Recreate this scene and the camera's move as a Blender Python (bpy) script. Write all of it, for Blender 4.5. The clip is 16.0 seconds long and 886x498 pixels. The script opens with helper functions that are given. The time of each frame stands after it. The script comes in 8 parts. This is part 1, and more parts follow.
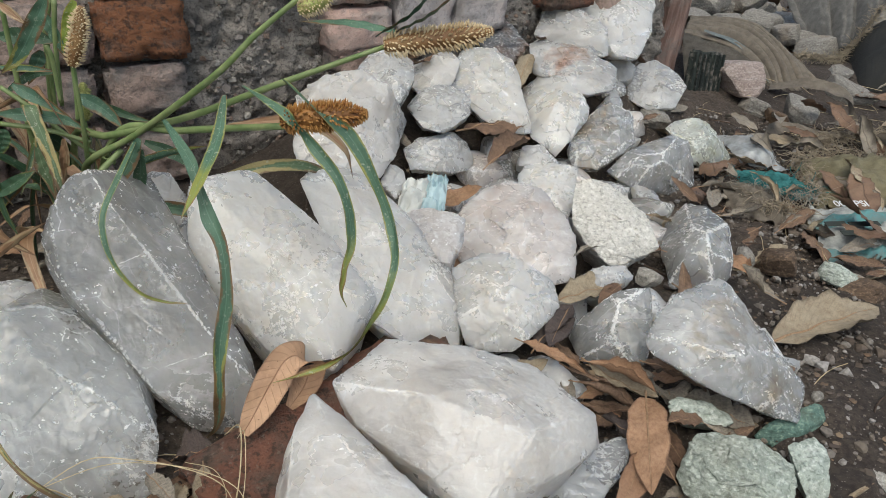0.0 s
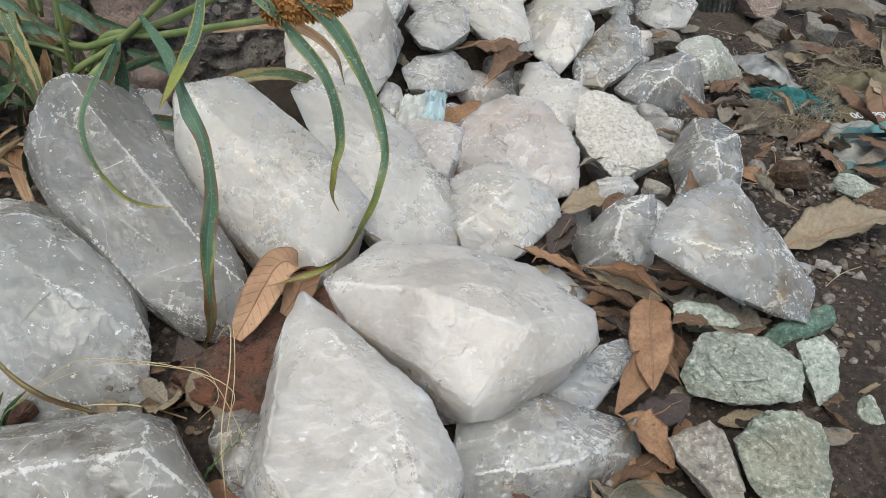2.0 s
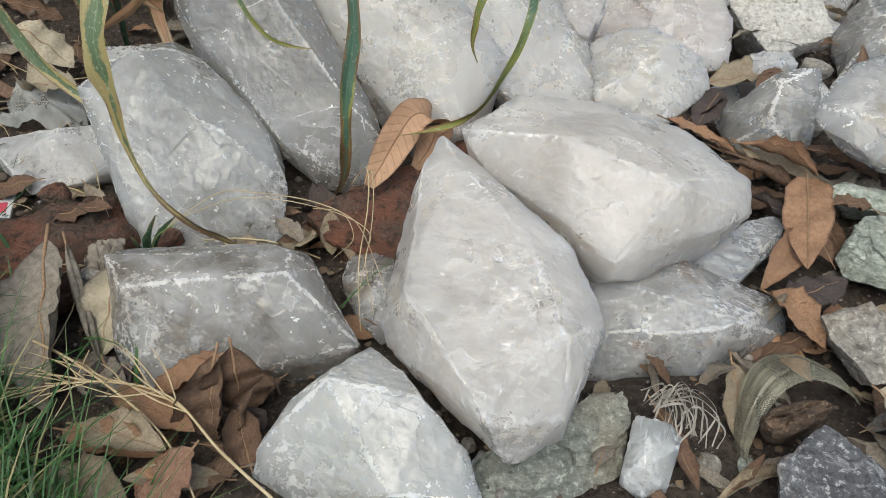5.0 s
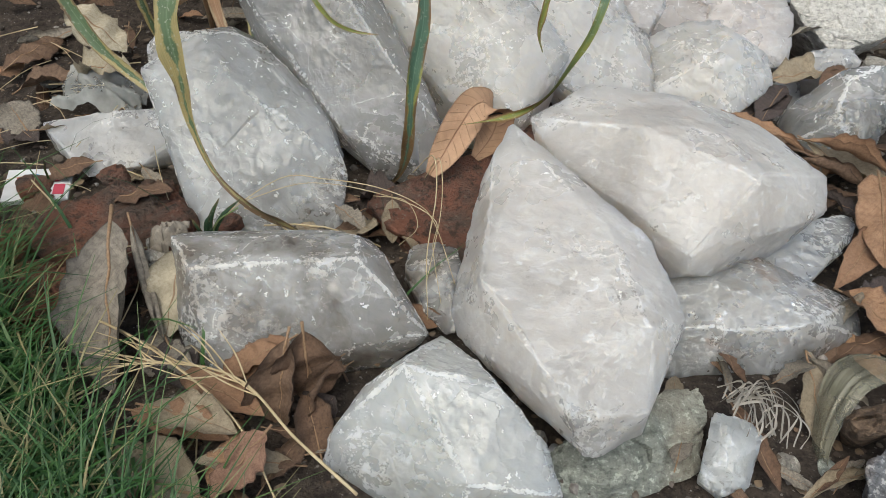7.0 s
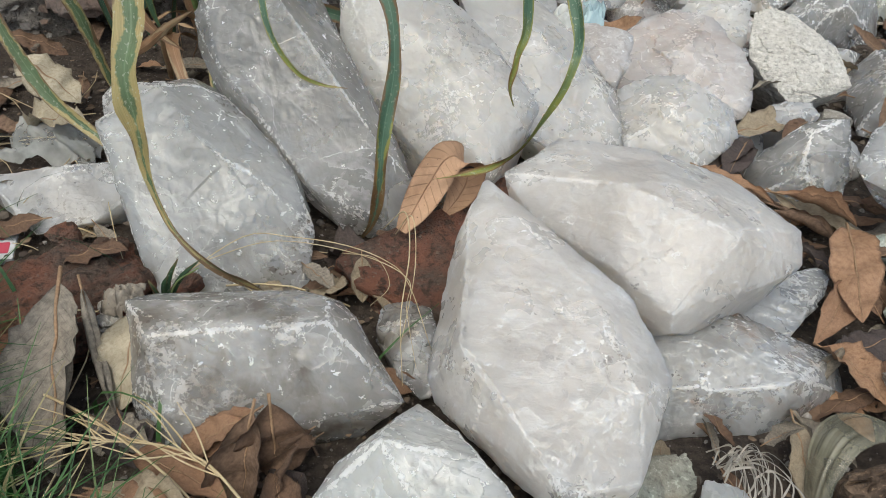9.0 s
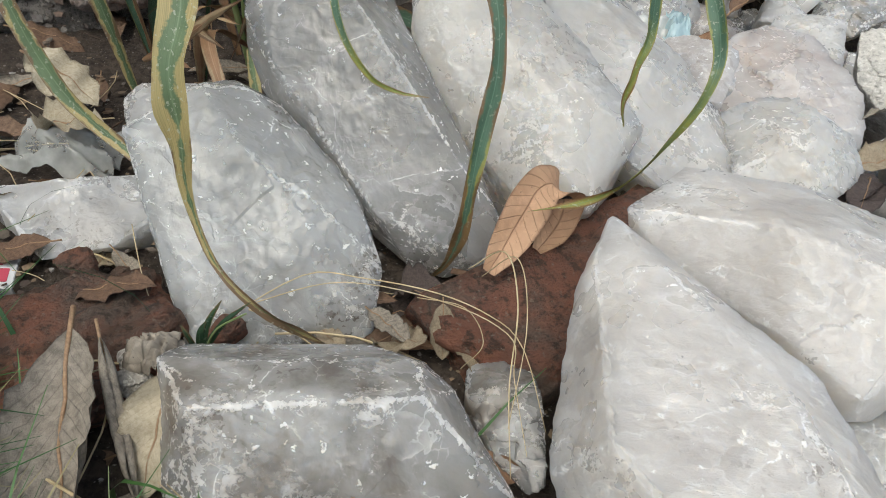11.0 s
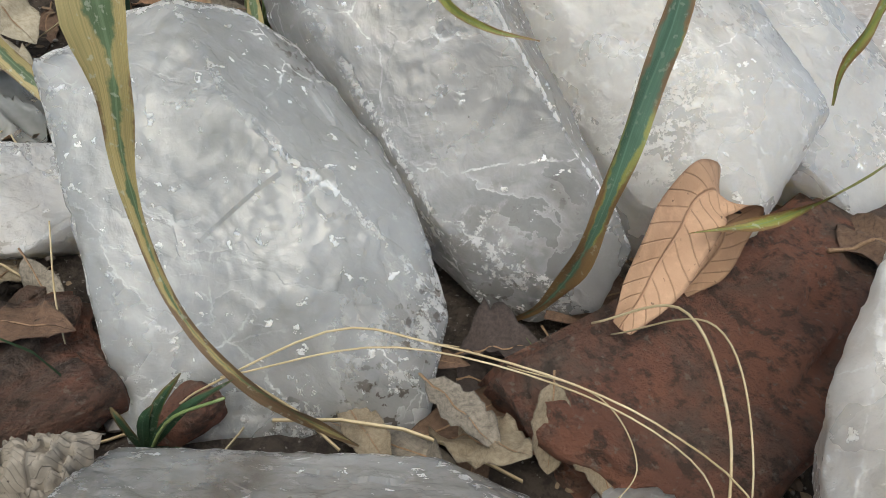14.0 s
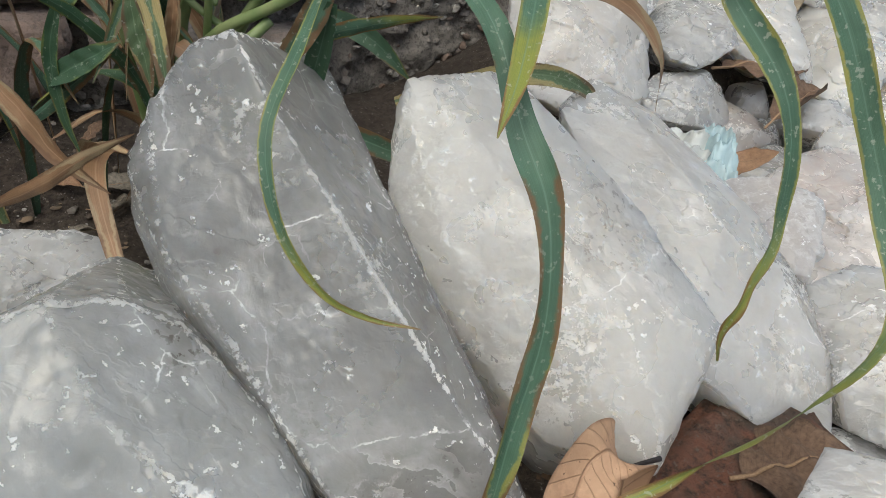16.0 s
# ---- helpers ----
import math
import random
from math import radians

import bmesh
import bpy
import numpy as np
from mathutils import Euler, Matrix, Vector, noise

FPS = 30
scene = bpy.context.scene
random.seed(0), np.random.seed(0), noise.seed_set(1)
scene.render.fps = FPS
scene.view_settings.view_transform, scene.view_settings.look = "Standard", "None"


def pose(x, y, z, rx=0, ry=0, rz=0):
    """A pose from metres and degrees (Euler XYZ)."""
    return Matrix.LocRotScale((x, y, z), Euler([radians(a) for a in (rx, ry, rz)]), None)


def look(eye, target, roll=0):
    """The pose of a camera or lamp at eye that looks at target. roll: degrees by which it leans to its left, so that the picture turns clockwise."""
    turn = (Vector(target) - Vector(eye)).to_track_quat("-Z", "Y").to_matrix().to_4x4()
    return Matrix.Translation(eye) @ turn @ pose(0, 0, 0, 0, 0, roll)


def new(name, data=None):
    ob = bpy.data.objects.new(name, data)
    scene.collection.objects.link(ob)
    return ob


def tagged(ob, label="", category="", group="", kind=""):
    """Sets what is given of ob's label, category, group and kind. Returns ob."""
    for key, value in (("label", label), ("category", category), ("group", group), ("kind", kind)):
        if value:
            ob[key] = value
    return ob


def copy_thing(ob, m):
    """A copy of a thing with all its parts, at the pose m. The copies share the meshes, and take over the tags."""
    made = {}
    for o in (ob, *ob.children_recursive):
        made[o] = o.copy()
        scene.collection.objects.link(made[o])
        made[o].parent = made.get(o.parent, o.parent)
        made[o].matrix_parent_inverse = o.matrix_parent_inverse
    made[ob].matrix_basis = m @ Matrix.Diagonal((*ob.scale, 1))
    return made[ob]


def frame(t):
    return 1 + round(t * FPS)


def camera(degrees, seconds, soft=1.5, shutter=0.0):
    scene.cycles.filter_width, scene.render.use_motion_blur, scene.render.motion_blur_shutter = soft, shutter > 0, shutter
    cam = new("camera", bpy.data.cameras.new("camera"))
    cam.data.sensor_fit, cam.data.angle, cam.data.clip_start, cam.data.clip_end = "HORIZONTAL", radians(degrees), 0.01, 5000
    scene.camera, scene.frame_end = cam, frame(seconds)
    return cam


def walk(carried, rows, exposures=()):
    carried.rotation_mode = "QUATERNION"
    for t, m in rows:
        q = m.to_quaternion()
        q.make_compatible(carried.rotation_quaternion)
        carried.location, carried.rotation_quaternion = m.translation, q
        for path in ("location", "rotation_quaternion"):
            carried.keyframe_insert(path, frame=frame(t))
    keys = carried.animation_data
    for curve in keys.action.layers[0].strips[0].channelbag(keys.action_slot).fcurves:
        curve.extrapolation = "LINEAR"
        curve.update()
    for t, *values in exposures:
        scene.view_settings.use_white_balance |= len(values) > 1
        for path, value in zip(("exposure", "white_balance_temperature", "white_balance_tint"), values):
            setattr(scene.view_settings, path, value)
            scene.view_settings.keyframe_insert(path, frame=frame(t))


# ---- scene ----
import itertools

cam = camera(65.9, 16.0, soft=0.55)
METRES, EYE, TILT, LEAN, TURN = 0.55, 0.43, -31.0, -4.0, 0.0
ROWS = [
    (0.0, 0.0, 0.0, 0.0, 0.0, -0.0, -0.0),
    (0.5, 0.0049, 0.0038, -0.0119, -1.72, 0.53, 1.23),
    (1.0, 0.0275, 0.0084, -0.0289, -0.97, -0.51, 1.83),
    (1.5, 0.0305, 0.0159, -0.0553, 0.22, -2.83, 1.35),
    (2.0, 0.0261, 0.0301, -0.078, 1.15, -3.62, 1.25),
    (2.5, 0.0239, 0.0377, -0.1103, 3.77, -5.77, 1.4),
    (3.0, 0.0143, 0.0451, -0.1214, 4.96, -7.02, 0.1),
    (3.5, 0.0043, 0.0497, -0.1297, 5.24, -8.06, -0.5),
    (4.0, -0.0025, 0.0471, -0.1365, 7.96, -8.82, -0.63),
    (4.5, -0.0184, 0.0468, -0.1468, 8.67, -10.37, -1.73),
    (5.0, -0.0285, 0.044, -0.1505, 9.32, -11.12, -1.68),
    (7.5, -0.0945, 0.0432, -0.1681, 10.77, -11.17, -2.97),
    (8.0, -0.0915, 0.0491, -0.1532, 8.18, -8.05, -1.71),
    (8.5, -0.0875, 0.0567, -0.1581, 6.81, -7.69, -1.54),
    (9.0, -0.1103, 0.0725, -0.1563, 7.24, -7.32, -2.73),
    (9.5, -0.1481, 0.1011, -0.1494, 7.69, -6.73, -3.56),
    (12.0, -0.281, 0.2977, -0.1808, 7.05, -5.66, -6.07),
    (12.5, -0.308, 0.3468, -0.1941, 8.13, -6.69, -7.72),
    (13.0, -0.3256, 0.4035, -0.193, 8.04, -7.28, -7.36),
    (13.5, -0.3318, 0.4482, -0.1858, 7.2, -7.57, -7.49),
    (14.0, -0.3377, 0.4672, -0.159, 6.72, -6.83, -7.63),
    (14.5, -0.3447, 0.478, -0.1204, 6.52, -5.58, -7.41),
    (15.0, -0.3403, 0.4919, -0.0732, 5.55, -4.31, -7.05),
    (15.5, -0.3277, 0.4963, -0.0211, 4.1, -3.43, -6.23),
    (16.0, -0.3069, 0.4867, -0.0015, 3.56, -2.68, -5.77),
]
walk(cam, [(t, pose(0, 0, EYE, TILT, LEAN, TURN) @ pose(METRES * x, METRES * y, METRES * z, 90 + pitch, roll, yaw)) for t, x, y, z, yaw, pitch, roll in ROWS],
     exposures=[(0.0, 0.40, 6560, 2), (5.0, 0.35, 6560, 2), (9.0, 0.37, 6560, 2), (13.0, 0.48, 6560, 2), (16.0, 0.35, 6560, 2)])

# ---- world and sun ----
world = bpy.data.worlds.new("overcast")
scene.world = world
world.use_nodes = True
wn = world.node_tree.nodes
sky = wn.new("ShaderNodeTexSky")
sky.sky_type, sky.sun_disc = "NISHITA", False
sky.sun_elevation, sky.sun_rotation = radians(63), radians(192)
sky.air_density, sky.dust_density, sky.ozone_density = 1.0, 4.0, 1.0
world.node_tree.links.new(sky.outputs[0], wn["Background"].inputs[0])
wn["Background"].inputs[1].default_value = 0.128
sun_data = bpy.data.lights.new("sun", "SUN")
sun_data.energy, sun_data.angle, sun_data.color = 1.15, radians(55), (1.0, 0.975, 0.94)
sun = new("sun", sun_data)
sun.matrix_basis = look((-0.2, -0.9, 2.8), (0.1, 0.5, 0))


# ---- small tools ----
def lattice(ix, iy, iz, seed):
    h = (ix * 374761393 + iy * 668265263 + iz * 2147483647 + seed * 1442695041) & 0xFFFFFFFF
    h = ((h ^ (h >> 13)) * 1274126177) & 0xFFFFFFFF
    return ((h ^ (h >> 16)) & 0xFFFF) / 65535.0


def value_noise(p, seed=0):
    """Smooth noise from 0 to 1 at the points p (n, 3)."""
    i = np.floor(p).astype(np.int64)
    f = p - i
    f = f * f * (3 - 2 * f)
    out = np.zeros(len(p))
    for a in (0, 1):
        for b in (0, 1):
            for c in (0, 1):
                w = (f[:, 0] if a else 1 - f[:, 0]) * (f[:, 1] if b else 1 - f[:, 1]) * (f[:, 2] if c else 1 - f[:, 2])
                out += w * lattice(i[:, 0] + a, i[:, 1] + b, i[:, 2] + c, seed)
    return out


def fbm(p, octaves, seed=0):
    out, amp, total = np.zeros(len(p)), 1.0, 0.0
    for k in range(octaves):
        out += amp * (value_noise(p * 2.03 ** k, seed + 7 * k) - 0.5)
        total += amp
        amp *= 0.5
    return out / total


def mesh_from(name, verts, faces, material, smooth=True):
    me = bpy.data.meshes.new(name)
    me.from_pydata([tuple(v) for v in verts], [], faces)
    me.materials.append(material)
    me.polygons.foreach_set("use_smooth", [smooth] * len(me.polygons))
    me.update()
    return me


def part(name, bm, material, parent=None, label="", smooth=False):
    me = bpy.data.meshes.new(name)
    bm.to_mesh(me)
    bm.free()
    me.materials.append(material)
    if smooth:
        me.polygons.foreach_set("use_smooth", [True] * len(me.polygons))
    ob = new(name, me)
    ob.parent = parent
    return tagged(ob, label)


# ---- materials ----
M = {}


class Nodes:
    """A node material under construction."""

    def __init__(self, name):
        self.mat = bpy.data.materials.new(name)
        self.mat.use_nodes = True
        self.tree = self.mat.node_tree
        self.bsdf = self.tree.nodes["Principled BSDF"]
        M[name] = self.mat

    def add(self, kind, **values):
        n = self.tree.nodes.new(kind)
        for key, v in values.items():
            if key in n.inputs:
                self.put(v, n.inputs[key])
        return n

    def put(self, v, socket):
        if isinstance(v, bpy.types.NodeSocket):
            self.tree.links.new(v, socket)
        else:
            socket.default_value = v

    def coords(self, spread=7.0):
        tc = self.add("ShaderNodeTexCoord")
        info = self.add("ShaderNodeObjectInfo")
        mul = self.add("ShaderNodeMath")
        mul.operation = "MULTIPLY"
        self.put(info.outputs["Random"], mul.inputs[0])
        mul.inputs[1].default_value = spread
        add = self.add("ShaderNodeVectorMath")
        add.operation = "ADD"
        self.put(tc.outputs["Object"], add.inputs[0])
        self.put(mul.outputs[0], add.inputs[1])
        return add.outputs[0]

    def noise(self, where, scale, detail=4.0, rough=0.55, twist=0.0):
        n = self.add("ShaderNodeTexNoise", Scale=scale, Detail=detail, Roughness=rough, Distortion=twist)
        self.put(where, n.inputs["Vector"])
        return n.outputs["Fac"]

    def cells(self, where, scale, feature="F1"):
        n = self.add("ShaderNodeTexVoronoi", Scale=scale)
        n.feature = feature
        self.put(where, n.inputs["Vector"])
        return n

    def ramp(self, fac, *stops):
        n = self.add("ShaderNodeValToRGB")
        self.put(fac, n.inputs[0])
        el = n.color_ramp.elements
        while len(el) < len(stops):
            el.new(0.5)
        for e, (at, value) in zip(el, stops):
            e.position = at
            e.color = (value, value, value, 1) if isinstance(value, (int, float)) else (*value, 1)
        return n.outputs[0]

    def mix(self, fac, a, b, blend="MIX"):
        n = self.add("ShaderNodeMix")
        n.data_type, n.blend_type = "RGBA", blend
        for v, s in ((fac, n.inputs[0]), (a, n.inputs[6]), (b, n.inputs[7])):
            self.put((*v, 1) if isinstance(v, tuple) and len(v) == 3 else v, s)
        return n.outputs[2]

    def math(self, op, a, b=0.0):
        n = self.add("ShaderNodeMath")
        n.operation = op
        self.put(a, n.inputs[0])
        self.put(b, n.inputs[1])
        return n.outputs[0]

    def stretch(self, where, scale, turn=(0, 0, 0)):
        n = self.add("ShaderNodeMapping")
        self.put(where, n.inputs["Vector"])
        n.inputs["Scale"].default_value = scale
        n.inputs["Rotation"].default_value = [radians(a) for a in turn]
        return n.outputs[0]

    def bump(self, height, strength, distance=0.002, before=None):
        n = self.add("ShaderNodeBump", Strength=strength, Distance=distance, Height=height)
        if before is not None:
            self.put(before, n.inputs["Normal"])
        return n.outputs[0]

    def finish(self, colour, rough=0.5, normal=None, **more):
        b = self.bsdf
        self.put((*colour, 1) if isinstance(colour, tuple) and len(colour) == 3 else colour, b.inputs["Base Color"])
        self.put(rough, b.inputs["Roughness"])
        if normal is not None:
            self.put(normal, b.inputs["Normal"])
        for key, v in more.items():
            self.put(v, b.inputs[key.replace("_", " ")])
        return self.mat


def quartz(name, light, deep, stain=(0.40, 0.30, 0.20), stained=0.25, cracks=0.8, specks=0.9, frost=0.5, gloss=0.30, inner=0.92, dark_flecks=0.6, edges=0.30, streak=0.0, facet=0.5, clear=0.0, depth=0.04, lift=0.8):
    """Vein quartz: cloudy glassy body, fracture lines with veils beside them, white bruises and frosted edges, a little soil in the pits."""
    n = Nodes(name)
    p = n.coords()
    white = (0.93, 0.93, 0.92)
    # light that passes on through a clear stone is lost to its face, so a clear body is paler in itself
    light, deep = [tuple(1 - (1 - c) * (1 - lift * clear) for c in tone) for tone in (light, deep)]
    body = n.mix(n.ramp(n.noise(p, 9.0, 4.0, 0.5, 0.5), (0.34, 0.0), (0.66, 1.0)), deep, light)
    body = n.mix(n.ramp(n.noise(p, 34.0, 6.0, 0.65, 0.8), (0.36, 0.14), (0.52, 0.0)), body, tuple(c * 0.78 for c in deep))
    # shaken coordinates, for ragged lines
    fuzz = n.add("ShaderNodeTexNoise", Scale=34.0, Detail=6.0, Roughness=0.62)
    n.put(p, fuzz.inputs["Vector"])
    less = n.add("ShaderNodeVectorMath")
    less.operation = "SCALE"
    less.inputs[3].default_value = 0.016
    n.put(fuzz.outputs["Color"], less.inputs[0])
    warp = n.add("ShaderNodeVectorMath")
    warp.operation = "ADD"
    n.put(p, warp.inputs[0])
    n.put(less.outputs[0], warp.inputs[1])
    w = warp.outputs[0]
    # fracture lines, with a pale veil that fades away from them
    gap = n.cells(n.stretch(w, (1, 1.7, 1), (30, 20, 50)), 17.0, "DISTANCE_TO_EDGE").outputs["Distance"]
    some = n.ramp(n.noise(p, 15.0, 3.0), (0.46, 0.0), (0.58, 1.0))
    line = n.math("MULTIPLY", n.ramp(gap, (0.003, 1.0), (0.012, 0.0)), n.math("MULTIPLY", some, n.ramp(n.noise(p, 90.0, 4.0, 0.7), (0.44, 0.1), (0.60, 1.0))))
    veil = n.math("MULTIPLY", n.math("MULTIPLY", n.ramp(gap, (0.0, 0.30), (0.16, 0.0)), some), n.ramp(n.noise(w, 60.0, 4.0), (0.35, 0.2), (0.65, 1.0)))
    fine = n.noise(n.stretch(w, (1, 2.4, 1), (10, 60, 35)), 24.0, 4.0, 0.5, 0.4)
    wisp = n.math("MULTIPLY", n.ramp(fine, (0.40, 0.0), (0.494, 0.28), (0.499, 0.5), (0.503, 0.0)), n.ramp(n.noise(p, 11.0, 2.0), (0.45, 0.1), (0.6, 1.0)))
    split = n.cells(n.stretch(w, (1.6, 1, 1), (10, 40, 70)), 48.0, "DISTANCE_TO_EDGE").outputs["Distance"]
    hair = n.math("MULTIPLY", n.ramp(split, (0.006, 0.38), (0.022, 0.0)), n.ramp(n.noise(p, 26.0, 4.0, 0.65), (0.54, 0.0), (0.64, 1.0)))
    v = n.math("MAXIMUM", n.math("MAXIMUM", line, hair), n.math("MAXIMUM", veil, wisp))
    col = n.mix(n.math("MULTIPLY", v, cracks), body, white)
    # crushed, frosted patches made of small flecks
    patch = n.ramp(n.noise(p, 19.0, 4.0, 0.62), (0.62 - 0.22 * frost, 0.0), (0.74 - 0.16 * frost, 1.0))
    fleck = n.ramp(n.noise(n.stretch(p, (1, 1.6, 1), (20, 35, 10)), 170.0, 6.0, 0.75, 0.3), (0.50, 0.0), (0.59, 1.0))
    fleck = n.math("MULTIPLY", fleck, patch)
    col = n.mix(n.math("MULTIPLY", fleck, 0.36), col, white)
    # single white bruises
    ragged = n.add("ShaderNodeTexNoise", Scale=190.0, Detail=4.0, Roughness=0.6)
    n.put(p, ragged.inputs["Vector"])
    torn = n.add("ShaderNodeVectorMath")
    torn.operation = "MULTIPLY_ADD"
    n.put(ragged.outputs["Color"], torn.inputs[0])
    torn.inputs[1].default_value = (0.014, 0.014, 0.014)
    n.put(p, torn.inputs[2])
    dot = n.ramp(n.cells(n.stretch(torn.outputs[0], (1, 1.5, 1)), 125.0).outputs["Distance"], (0.15, 1.0), (0.22, 0.0))
    dot = n.math("MULTIPLY", dot, n.ramp(n.noise(p, 42.0, 6.0, 0.7), (0.50, 0.0), (0.545, 1.0)))
    col = n.mix(n.math("MULTIPLY", dot, specks), col, white)
    # frosted edges, broken into crumbs
    rim = n.add("ShaderNodeAttribute")
    rim.attribute_name = "rim"
    crumbs = n.noise(p, 330.0, 5.0, 0.75)
    near = n.math("MULTIPLY", n.ramp(n.math("ADD", n.math("MULTIPLY", rim.outputs["Fac"], 0.20), crumbs), (0.57, 0.0), (0.64, 1.0)), n.math("MINIMUM", n.math("MULTIPLY", rim.outputs["Fac"], 4.0), 1.0))
    near = n.math("MULTIPLY", near, n.ramp(n.noise(p, 30.0, 4.0), (0.40, 0.2), (0.58, 1.0)))
    worn = n.math("SUBTRACT", n.math("ADD", rim.outputs["Fac"], n.noise(p, 260.0, 5.0, 0.75)), n.ramp(n.noise(p, 22.0, 3.0), (0.38, 0.42), (0.62, 0.86)))
    worn = n.math("MULTIPLY", n.ramp(worn, (0.62, 0.0), (0.82, 1.0)), n.ramp(rim.outputs["Fac"], (0.72, 0.0), (0.90, 1.0)))
    worn = n.math("MAXIMUM", worn, near)
    col = n.mix(n.math("MULTIPLY", worn, edges), col, white)
    # fine mottling and pits
    pore = n.noise(p, 140.0, 6.0, 0.72)
    col = n.mix(n.ramp(pore, (0.36, 0.16), (0.50, 0.0)), col, tuple(c * 0.72 for c in deep))
    col = n.mix(n.ramp(pore, (0.56, 0.0), (0.66, 0.26)), col, white)
    # iron stain and soil
    rust = n.ramp(n.noise(p, 14.0, 6.0, 0.65, 0.4), (0.52, 0.0), (0.64, 1.0))
    col = n.mix(n.math("MULTIPLY", rust, stained), col, stain)
    dirt = n.ramp(n.noise(p, 15.0, 5.0, 0.6), (0.57, 0.0), (0.68, 1.0))
    grit = n.ramp(n.noise(p, 260.0, 3.0, 0.65), (0.58, 0.0), (0.61, 1.0))
    col = n.mix(n.math("MULTIPLY", n.math("MULTIPLY", grit, dirt), dark_flecks), col, (0.11, 0.08, 0.055))
    col = n.mix(n.math("MULTIPLY", dirt, 0.22 * dark_flecks), col, (0.30, 0.24, 0.18))
    # broken facets, each tilted its own way
    facets = None
    for size, tilt in ((24.0, 150.0), (62.0, 100.0)):
        soft = n.add("ShaderNodeVectorMath")
        soft.operation = "MULTIPLY_ADD"
        n.put(fuzz.outputs["Color"], soft.inputs[0])
        soft.inputs[1].default_value = (0.3 / size,) * 3
        n.put(p, soft.inputs[2])
        cell = n.cells(soft.outputs[0], size)
        way = n.add("ShaderNodeVectorMath")
        way.operation = "SUBTRACT"
        n.put(cell.outputs["Color"], way.inputs[0])
        way.inputs[1].default_value = (0.5, 0.5, 0.5)
        off = n.add("ShaderNodeVectorMath")
        off.operation = "SUBTRACT"
        n.put(soft.outputs[0], off.inputs[0])
        n.put(cell.outputs["Position"], off.inputs[1])
        dot_p = n.add("ShaderNodeVectorMath")
        dot_p.operation = "DOT_PRODUCT"
        n.put(way.outputs[0], dot_p.inputs[0])
        n.put(off.outputs[0], dot_p.inputs[1])
        one = n.math("MULTIPLY", dot_p.outputs["Value"], tilt * facet)
        facets = one if facets is None else n.math("ADD", facets, one)
    # relief: smooth glassy faces with shallow ripples, sharp little steps at cracks, ragged where bruised
    h = n.math("ADD", n.math("MULTIPLY", n.noise(p, 40.0, 5.0, 0.55, 0.6), 0.35), facets)
    h = n.math("ADD", h, n.math("MULTIPLY", n.ramp(fine, (0.485, 0.0), (0.505, 1.0)), 0.045))
    if streak:
        ray = n.noise(n.stretch(p, (0.9, 2.4, 2.4), (12, 8, 15)), 85.0, 5.0, 0.65, 0.5)
        h = n.math("ADD", h, n.math("MULTIPLY", ray, streak))
        col = n.mix(n.ramp(ray, (0.58, 0.0), (0.70, 0.22)), col, white)
        col = n.mix(n.ramp(ray, (0.30, 0.12), (0.42, 0.0)), col, tuple(c * 0.7 for c in deep))
    mark = n.math("MAXIMUM", n.math("MAXIMUM", fleck, worn), dot)
    h = n.math("ADD", h, n.math("MULTIPLY", n.math("MULTIPLY", n.noise(p, 230.0, 5.0, 0.7), 0.35), n.math("ADD", mark, 0.07)))
    rough = n.math("ADD", n.ramp(n.noise(p, 24.0, 4.0), (0.35, gloss * 0.6), (0.7, gloss + 0.10)), n.math("MULTIPLY", mark, 0.3))
    window = n.ramp(n.noise(w, 13.0, 4.0, 0.55, 0.6), (0.36, 0.84), (0.62, 1.0))
    glassy = n.math("MULTIPLY", n.math("SUBTRACT", 1.0, n.math("MINIMUM", n.math("ADD", mark, v), 1.0)), n.math("MULTIPLY", window, clear))
    n.finish(col, rough, n.bump(h, 0.8, 0.0042), Subsurface_Weight=inner, Subsurface_Scale=depth, Subsurface_Radius=(1.0, 0.93, 0.82), IOR=1.54, Transmission_Weight=glassy)


quartz("milky", (0.830, 0.775, 0.700), (0.740, 0.690, 0.620), stained=0.10, clear=0.5, frost=0.35, facet=0.35, specks=0.6)
quartz("milky_blue", (0.375, 0.380, 0.355), (0.335, 0.340, 0.318), stained=0.04, gloss=0.24, cracks=0.6, clear=0.6, specks=0.45, frost=0.15, facet=0.15, dark_flecks=0.8)
quartz("milky_ice", (0.620, 0.640, 0.600), (0.565, 0.585, 0.545), stained=0.04, gloss=0.24, cracks=0.7, clear=0.5, frost=0.12, facet=0.12, specks=0.3)
quartz("white_quartz", (0.690, 0.670, 0.650), (0.600, 0.580, 0.560), stained=0.08, clear=0.45, frost=0.35, specks=0.7)
quartz("cream", (0.660, 0.605, 0.550), (0.585, 0.535, 0.485), stained=0.10, gloss=0.36, streak=0.14, clear=0.4, frost=0.4, facet=0.5, specks=0.6)
quartz("smoky", (0.170, 0.145, 0.115), (0.110, 0.090, 0.065), stained=0.06, edges=0.20, lift=0.74, cracks=0.55, gloss=0.22, clear=0.75, frost=0.2, facet=0.15, specks=0.85)
quartz("smoky_brown", (0.490, 0.445, 0.385), (0.380, 0.345, 0.295), stain=(0.22, 0.16, 0.10), specks=0.8, cracks=0.6, gloss=0.24, clear=0.7, stained=0.6, facet=0.4, frost=0.4, edges=0.16)
quartz("grey_quartz", (0.460, 0.447, 0.437), (0.345, 0.335, 0.328), stained=0.10, specks=0.9, frost=0.45, clear=0.5)
